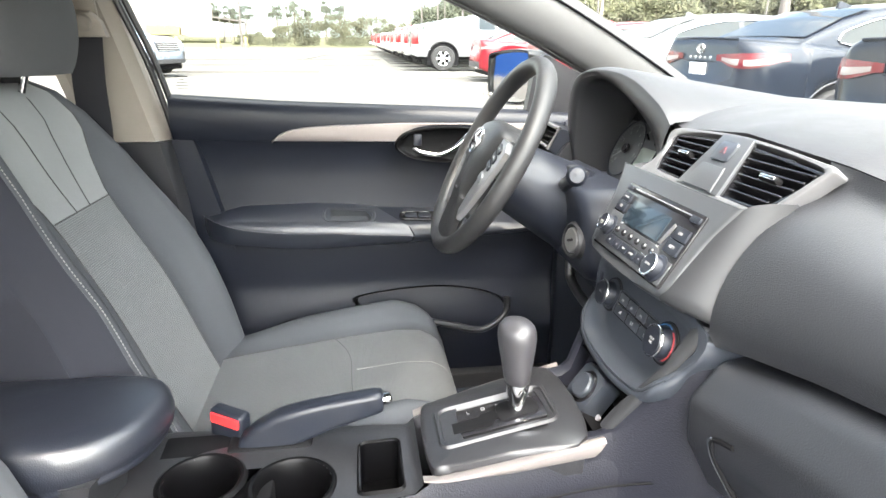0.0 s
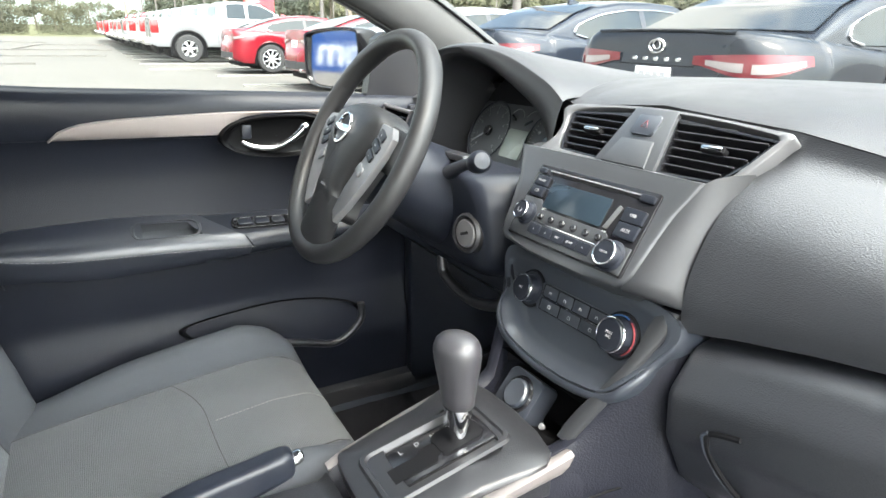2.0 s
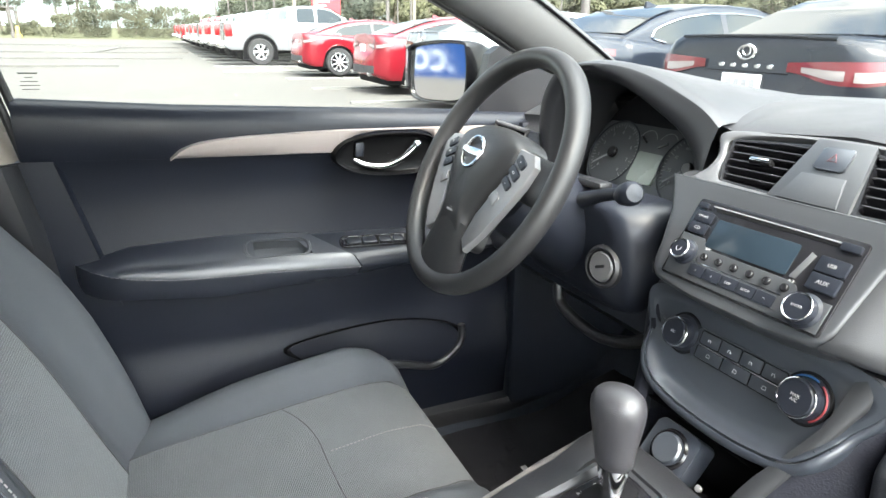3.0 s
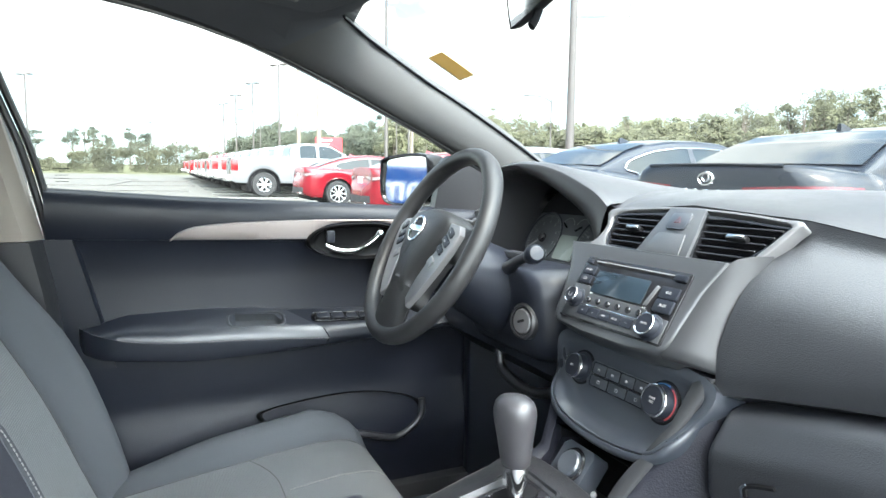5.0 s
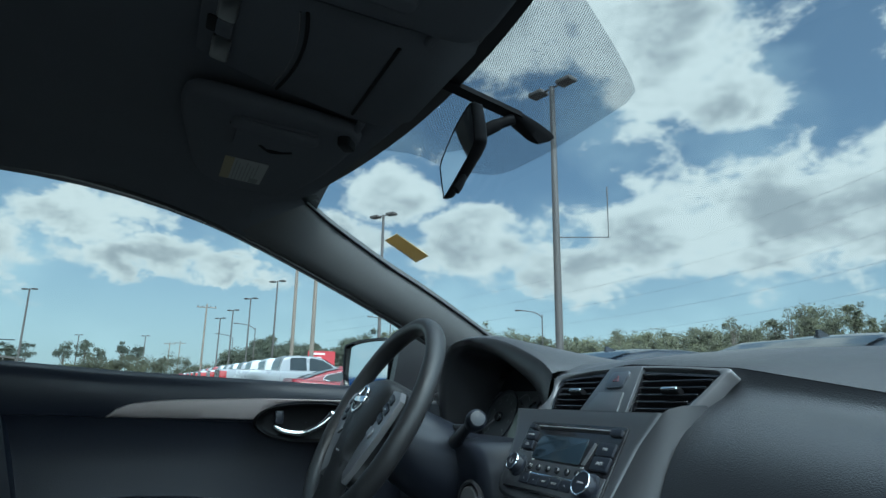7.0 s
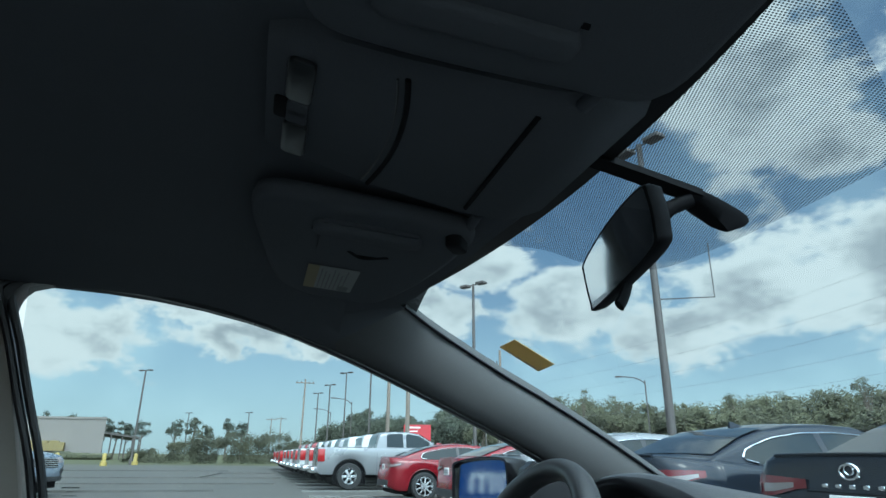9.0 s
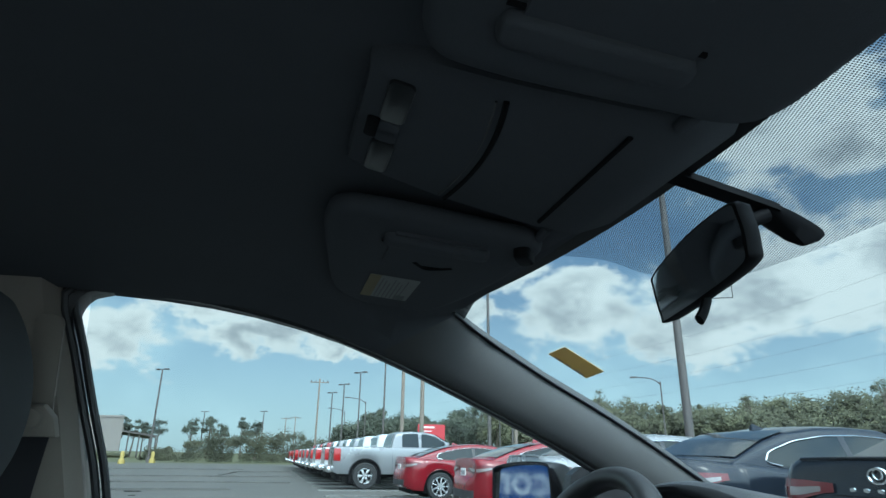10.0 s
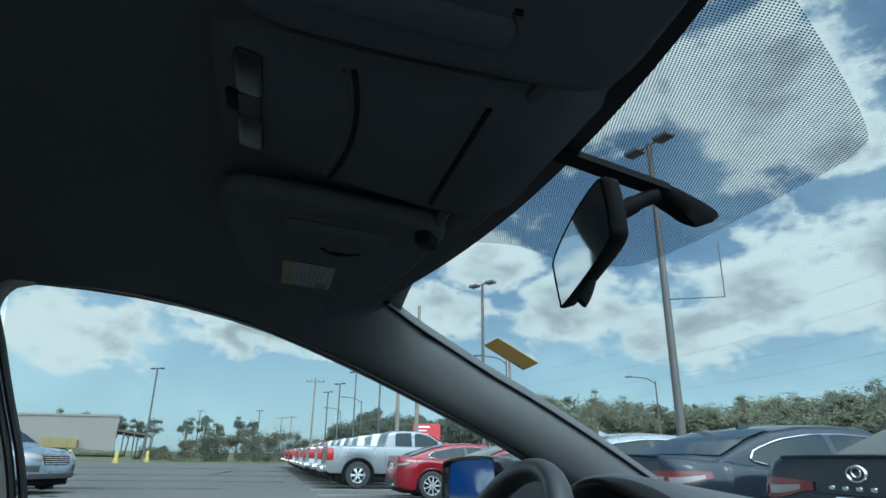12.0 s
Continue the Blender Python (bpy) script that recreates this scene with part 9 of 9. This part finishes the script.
def pole_thing(az, el, height, r, kind, dist=None):
    d = dist or reach(az, el, height)
    x, y = bearing(az, d)
    base = lot(x, y)
    up = Vector((0, 0, 1))
    names = {"lamp": ("lamp_post", "tall grey car park lamp post with flat heads", "lamp post"), "power": ("utility_pole", "wooden utility pole with a cross arm", "utility pole"), "bare": ("utility_pole", "plain tall wooden utility pole", "utility pole"), "cobra": ("street_lamp", "grey street lamp with a curved arm", "street lamp")}
    nm, lab, cat = names[kind]
    p = thing(nm, base, lab, cat, {"lamp": "car park lamps", "cobra": "street lamps"}.get(kind, "utility poles"))
    shaft = STEEL_POLE if kind in ("lamp", "cobra") else WOOD_POLE
    part("shaft", tube(B(), [base + up * -0.2, base + up * height * 0.5, base + up * height], [r, r * 0.85, r * 0.68], 10), shaft, p)
    if kind == "lamp":
        part("collar", lathe(B(), [(r * 1.8, 0.0), (r * 1.8, 0.5), (r, 0.55)], Matrix.Translation(base), 12), STEEL_POLE, p)
        across = (Vector((math.cos(radians(az)), -math.sin(radians(az)), 0)) * 0.76 - Vector((math.sin(radians(az)), math.cos(radians(az)), 0)) * 0.65).normalized()
        for sd in (1, -1):
            q = base + up * (height - 0.05) + across * sd * 0.56
            hd = part("lamp_head", box(B(), (-0.27, -0.20, -0.06), (0.27, 0.20, 0.08), 0.04, 2, Matrix.Translation(q) @ Matrix.Rotation(math.atan2(across.y, across.x), 4, "Z")), STEEL_POLE, p, "flat lamp head")
            part("head_arm", tube(B(), [base + up * (height - 0.05), q], 0.03, 6), STEEL_POLE, hd)
    elif kind == "power":
        across = Vector((math.cos(radians(az)), -math.sin(radians(az)), 0))
        q = base + up * (height - 0.5)
        part("cross_arm", tube(B(), [q - across * 1.25, q + across * 1.25], 0.07, 6), WOOD_POLE, p)
        for s in (-1.1, -0.5, 0.5, 1.1):
            part("insulator", lathe(B(), [(0.03, 0), (0.06, 0.05), (0.05, 0.2), (0, 0.22)], Matrix.Translation(q + across * s + up * 0.06), 8), STEEL_POLE, p)
    elif kind == "cobra":
        across = Vector((-math.cos(radians(az)), math.sin(radians(az)), 0))
        top = base + up * height
        path = smooth_path([top - up * 0.3, top + across * 0.8 + up * 0.25, top + across * 2.2 + up * 0.45], 4)
        part("arm", tube(B(), path, 0.05, 6), STEEL_POLE, p)
        part("lamp_head", box(B(), (-0.35, -0.13, -0.06), (0.35, 0.13, 0.08), 0.05, 2, Matrix.Translation(path[-1] + across * 0.25) @ Matrix.Rotation(math.atan2(across.y, across.x), 4, "Z")), STEEL_POLE, p, "lamp head")
    return p


def build_poles():
    big = pole_thing(35.6, 27.4, 10.0, 0.12, "lamp", 17.3)
    # a guard arm on the big pole
    b = bearing(35.6, 17.3)
    o = lot(*b)
    r = Vector((math.cos(radians(35.6)), -math.sin(radians(35.6)), 0))
    part("guard_arm", tube(B(), [o + Vector((0, 0, 5.25)), o + r * 1.45 + Vector((0, 0, 5.20)), o + r * 1.47 + Vector((0, 0, 6.7))], 0.018, 5), STEEL_POLE, big, "thin wire bracket")
    for az, el, h in ((-9.4, 7.85, 10.0), (4.9, 6.6, 10.0), (5.9, 7.35, 10.0), (7.3, 8.45, 10.0), (9.5, 10.1, 10.0), (18.9, 16.6, 10.0), (-5.6, 4.6, 9.0), (-0.8, 4.8, 9.0)):
        pole_thing(az, el, h, 0.10 if el > 8 else 0.12, "lamp")
    for az, el, h in ((3.7, 7.75, 11.0), (1.1, 4.4, 10.0), (1.9, 4.5, 10.0)):
        pole_thing(az, el, h, 0.15, "power")
    for az, d, h in ((11.15, 52, 13.0), (12.9, 44, 11.5), (21.3, 60, 11.0)):
        pole_thing(az, 0, h, 0.17, "bare", d)
    for az, el, h in ((33.9, 7.6, 8.5), (7.9, 5.9, 8.0), (21.0, 9.6, 9.0), (19.9, 6.9, 8.5), (6.1, 5.0, 8.0)):
        pole_thing(az, el, h, 0.09, "cobra")
    # overhead lines, sagging between far supports
    for k, (e0, e1) in enumerate(((11.0, 21.0), (9.6, 18.2), (8.2, 15.8), (7.2, 13.2), (5.6, 11.0))):
        pts = []
        for t in steps(0, 1, 24):
            az, dist = lerp(14, 74, t), lerp(95, 48, t)
            x, y = bearing(az, dist)
            z = 1.12 + dist * math.tan(radians(lerp(e0 * 0.6, e1, t))) - 1.2 * math.sin(math.pi * t)
            pts.append((x, y, z))
        solo("overhead_cable", tube(B(), pts, 0.010, 5), CABLE, "thin dark overhead cable across the sky", "cable", "overhead cables")


def foliage(name, spots, material, label, category, leaf=0.5, per=260, trunk=True, kind="", group="", airy=False):
    """spots: (x, y, height, spread). Crowns of many small leaf cards in uneven clumps, with trunks and limbs."""
    rng = random.Random(len(spots) * 7 + int(leaf * 100) + int(abs(spots[0][0]) * 13))
    verts, faces = [], []
    bmt = B()
    for x, y, h, sp in spots:
        base = lot(x, y)
        clumps = []
        n = rng.randint(9, 15)
        for k in range(n):
            f = rng.uniform(0.30 if not trunk else 0.42, 0.95)
            rad = sp * (1.05 - 0.55 * f) * rng.uniform(0.2, 0.9)
            a = rng.uniform(0, 6.283)
            if airy:   # a bare stem below a few loose flat tufts
                f = rng.uniform(0.60, 0.95)
                rad = sp * rng.uniform(0.15, 1.0) * (1.25 - 0.9 * (f - 0.6) / 0.35)
                clumps.append((Vector((math.cos(a) * rad, math.sin(a) * rad, h * f)), sp * rng.uniform(0.22, 0.42)))
                continue
            clumps.append((Vector((math.cos(a) * rad, math.sin(a) * rad, h * f)), sp * rng.uniform(0.18, 0.42)))
        if not trunk:
            clumps += [(Vector((rng.uniform(-sp, sp), rng.uniform(-sp, sp), h * 0.2)), sp * 0.4) for _ in range(4)]
        for cpos, cr in clumps:
            for _ in range(per // len(clumps)):
                d = Vector((rng.gauss(0, 1), rng.gauss(0, 1), rng.gauss(0, 0.8)))
                if airy:
                    d.z *= 0.55
                d = d.normalized() * cr * rng.uniform(0.15, 1.0) ** 0.6 * rng.choice((1.0, 1.0, 1.25))
                p = base + cpos + d
                if p.z < base.z + 0.05:
                    p.z = base.z + rng.uniform(0.05, 0.4)
                u = Vector((rng.gauss(0, 1), rng.gauss(0, 1), rng.gauss(0, 1))).normalized()
                v = u.orthogonal().normalized()
                s = leaf * rng.uniform(0.4, 1.0)
                i = len(verts)
                verts += [p - u * s * 0.6, p + v * s * 0.35, p + u * s * 0.6, p - v * s * 0.35]
                faces.append((i, i + 1, i + 2, i + 3))
        if trunk:
            top = base + Vector((rng.uniform(-0.3, 0.3), rng.uniform(-0.3, 0.3), h * 0.8))
            tube(bmt, [base - Vector((0, 0, 0.2)), base.lerp(top, 0.5) + Vector((rng.uniform(-0.2, 0.2), 0, 0)), top], [0.16 + h * 0.006, 0.12, 0.05], 5)
            for cpos, cr in clumps[:5]:
                tube(bmt, [base.lerp(top, 0.55), base + cpos], [0.07, 0.03], 4)
    me = bpy.data.meshes.new("crown")
    me.from_pydata([tuple(v) for v in verts], [], faces)
    me.materials.append(material)
    root = thing(name, lot(spots[0][0], spots[0][1]), label, category, group, kind)
    ob = new("crown", me)
    me.transform(Matrix.Translation(-OFF[root]))
    ob.parent = root
    OFF[ob] = OFF[root]
    if trunk:
        part("trunk", bmt, BARK, root)
    else:
        bmt.free()
    return root


def build_plants():
    rng = random.Random(5)
    # long wood behind the row of cars
    spots = []
    for k in range(230):
        az = rng.uniform(19, 80)
        d = rng.uniform(95, 135)
        x, y = bearing(az, d)
        top = curve_at(((19, 6.6), (27.9, 6.4), (30, 5.9), (39, 5.7), (44, 5.9), (48, 6.3), (51, 6.9), (55, 7.8), (62, 7.6), (80, 7.5)), az) * rng.uniform(0.82, 1.04)
        spots.append((x, y, max(3.0, 1.12 + d * math.tan(radians(top)) - RISE * y), rng.uniform(2.2, 4.2)))
    for k in range(140):
        az = rng.uniform(19, 80)
        d = rng.uniform(84, 96)
        x, y = bearing(az, d)
        spots.append((x, y, max(2.4, 1.12 + d * math.tan(radians(rng.uniform(3.4, 5.2))) - RISE * y), rng.uniform(2.4, 3.6)))
    for az, top in ((28.6, 7.3), (31.4, 6.7), (40.6, 6.5), (49.8, 7.3), (54.0, 7.9)):
        x, y = bearing(az, 92)
        foliage("tree", [(x, y, 1.12 + 92 * math.tan(radians(top)) - RISE * y, 1.5)], LEAF_A, "thin spring tree with a loose open crown", "tree", 0.26, 700, True, "", "thin trees", True)
    foliage("far_woods", spots, LEAF_A, "mixed spring woods behind the car park", "woods", 0.42, 1500, True, "stuff")
    spots = []
    for k in range(70):
        az = rng.uniform(5.5, 22)
        d = rng.uniform(100, 140)
        x, y = bearing(az, d)
        top = curve_at(((5.5, 3.0), (8, 4.6), (10, 5.4), (12, 4.6), (15, 5.0), (18, 6.2), (22, 5.0)), az) * rng.uniform(0.75, 1.05)
        spots.append((x, y, max(3.0, 1.12 + d * math.tan(radians(top)) - RISE * y), rng.uniform(2.5, 4.0)))
    foliage("far_woods", spots, LEAF_B, "dark evergreen trees behind the trucks", "woods", 0.40, 1500, True, "stuff")
    # pines by the white building
    for az, top, d, sp in ((-15.8, 4.2, 150, 2.2), (-14.0, 4.1, 155, 2.0), (-11.6, 4.0, 142, 1.8), (-10.8, 4.0, 140, 2.0), (-10.0, 3.6, 143, 1.8), (-9.0, 3.9, 142, 2.2), (-6.4, 4.0, 135, 2.1), (-5.1, 4.4, 138, 2.2), (-3.8, 3.9, 134, 2.0), (-2.4, 4.3, 139, 2.2), (-1.2, 4.0, 136, 1.9)):
        x, y = bearing(az, d)
        foliage("pine_tree", [(x, y, 1.12 + d * math.tan(radians(top)) - RISE * y, sp)], LEAF_B, "thin pine tree with a ragged flat crown", "tree", 0.30, 1500, True, "", "pine trees", True)
    # bushes along the far edge
    for az, top, d, sp in ((-9.0, 1.5, 92, 1.6), (-8.0, 1.6, 95, 1.7), (-6.0, 2.3, 84, 1.9), (-5.2, 2.8, 86, 2.4), (-4.2, 2.7, 85, 2.2), (-2.8, 2.6, 88, 1.9), (-1.9, 3.0, 86, 2.4), (-0.8, 2.9, 88, 2.4), (0.3, 2.8, 90, 2.2), (1.3, 3.2, 90, 2.4), (2.3, 3.0, 92, 2.2), (3.4, 2.6, 95, 2.2), (4.6, 2.5, 97, 2.2)):
        x, y = bearing(az, d)
        foliage("bush", [(x, y, max(1.2, 1.12 + d * math.tan(radians(top)) - RISE * y), sp)], LEAF_C, "dense olive green bush at the lot's edge", "bush", 0.20, 3200, False, "", "bushes at the edge")


def build_far():
    # the pale warehouse with its canopy
    b = thing("warehouse", lot(*bearing(-15, 130)), "pale beige flat-roofed warehouse with a side canopy", "building")
    x0, y0 = bearing(-21.0, 138)
    x1, y1 = bearing(-11.6, 126)
    a, c = lot(x0, y0), lot(x1, y1)
    depth = Vector((math.sin(radians(-17)), math.cos(radians(-17)), 0)) * 16
    H = 6.7
    bm = B()
    loft(bm, [[a + Vector((0, 0, z)), c + Vector((0, 0, z)), c + depth + Vector((0, 0, z)), a + depth + Vector((0, 0, z))] for z in (-0.5, H)])
    part("wall", bm, BEIGE_WALL, b, "beige corrugated wall")
    bm = B()
    loft(bm, [[a + Vector((0, 0, z)) - depth * 0.01, c + Vector((0, 0, z)) - depth * 0.01, c + depth + Vector((0, 0, z)), a + depth + Vector((0, 0, z))] for z in (H, H + 0.35)])
    part("roof_edge", bm, BEIGE_WALL, b, "beige roof edge")
    bm = B()
    for t in steps(0, 1, 30):
        q = a.lerp(c, t) - depth.normalized() * 1.6
        box(bm, (-1.5, -0.7, 0), (1.5, 0.7, 1.0 + 0.5 * noise.noise(Vector((t * 17, 2, 0)))), 0.3, 1, Matrix.Translation(q))
    part("hedge", bm, LEAF_C, b, "dark low hedge along the wall")
    for k in range(6):
        q = a.lerp(c, 0.52 + 0.038 * k) - depth.normalized() * 0.9
        part("stacked_crate", box(B(), (-0.75, -0.4, 1.3), (0.75, 0.4, 3.0 - 0.25 * (k % 2)), 0.05, 1, Matrix.Translation(q)), CRATE, b, "yellow stacked crate")
    e = lot(*bearing(-9.0, 128))
    bm = B()
    loft(bm, [[c + Vector((0, 0, z)), e + Vector((0, 0, z - 0.7)), e + depth * 0.6 + Vector((0, 0, z - 0.7)), c + depth * 0.6 + Vector((0, 0, z))] for z in (4.3, 4.6)])
    part("canopy", bm, STEEL_POLE, b, "grey canopy roof")
    for t in (0.2, 0.5, 0.8, 0.98):
        q = c.lerp(e, t)
        part("canopy_post", tube(B(), [q + Vector((0, 0, -0.4)), q + Vector((0, 0, 4.2 - 0.7 * t))], 0.13, 6), STEEL_POLE, b)
    # red notice board
    s = thing("sign_board", lot(*bearing(13.8, 62)), "red roadside sign with pale unreadable lettering", "sign")
    p = lot(*bearing(13.8, 62))
    m = frame_on(p + Vector((0, 0, 3.2)), (math.cos(radians(13.8)), -math.sin(radians(13.8)), 0), (0, 0, 1))
    part("panel", box(B(), (-1.30, -0.85, -0.1), (1.30, 0.85, 0.1), 0.03, 1, m), SIGN_RED, s, "red sign panel")
    bm = B()
    for k, (w, hh) in enumerate(((1.0, 0.16), (0.8, 0.10), (0.9, 0.10), (0.6, 0.10))):
        box(bm, (-1.1, 0.5 - 0.32 * k, 0.1), (-1.1 + w * 1.4, 0.5 - 0.32 * k + hh, 0.115), m=m)
    part("letter_bars", bm, SIGN_WHITE, s)
    for sx in (-1.1, 1.1):
        part("post", tube(B(), [p + m.to_3x3() @ Vector((sx, 0, 0)) - Vector((0, 0, 0.3)), m @ Vector((sx, 0, 0))], 0.07, 6), STEEL_POLE, s)
    # yellow bollards
    for az, d in ((-14.5, 58), (-11.3, 66), (-9.1, 72), (-18.0, 50)):
        x, y = bearing(az, d)
        q = lot(x, y)
        solo("bollard", lathe(B(), [(0.0, 0), (0.30, 0), (0.30, 0.35), (0.17, 0.4), (0.17, 1.0), (0.12, 1.1), (0, 1.12)], Matrix.Translation(q), 14), BOLLARD, "yellow painted concrete bollard", "bollard", "yellow bollards")
    # the blue banner that the side mirror shows
    base = lot(-18.0, 10.0)
    g = thing("sign_board", base, "blue banner on a white wall beside the lot", "sign")
    m = frame_on(Vector((-18.0, 10.0, 0.28)), (0, 1, 0), (0, 0, 1))
    part("banner", box(B(), (-7.0, 0.84, -0.03), (8.0, 2.35, 0.03), 0.01, 1, m), SIGN_DEEP, g, "blue banner")
    part("board", box(B(), (-7.0, -0.3, -0.25), (8.0, 0.835, 0.03), 0.01, 1, m), BEIGE_WALL, g, "pale wall")
    lettering("banner_text", ".com", 1.5, m @ pose(1.55, 1.52, 0.032), SIGN_WHITE, g, 0.004)


build_ground()
build_parking()
build_poles()
build_plants()
build_far()
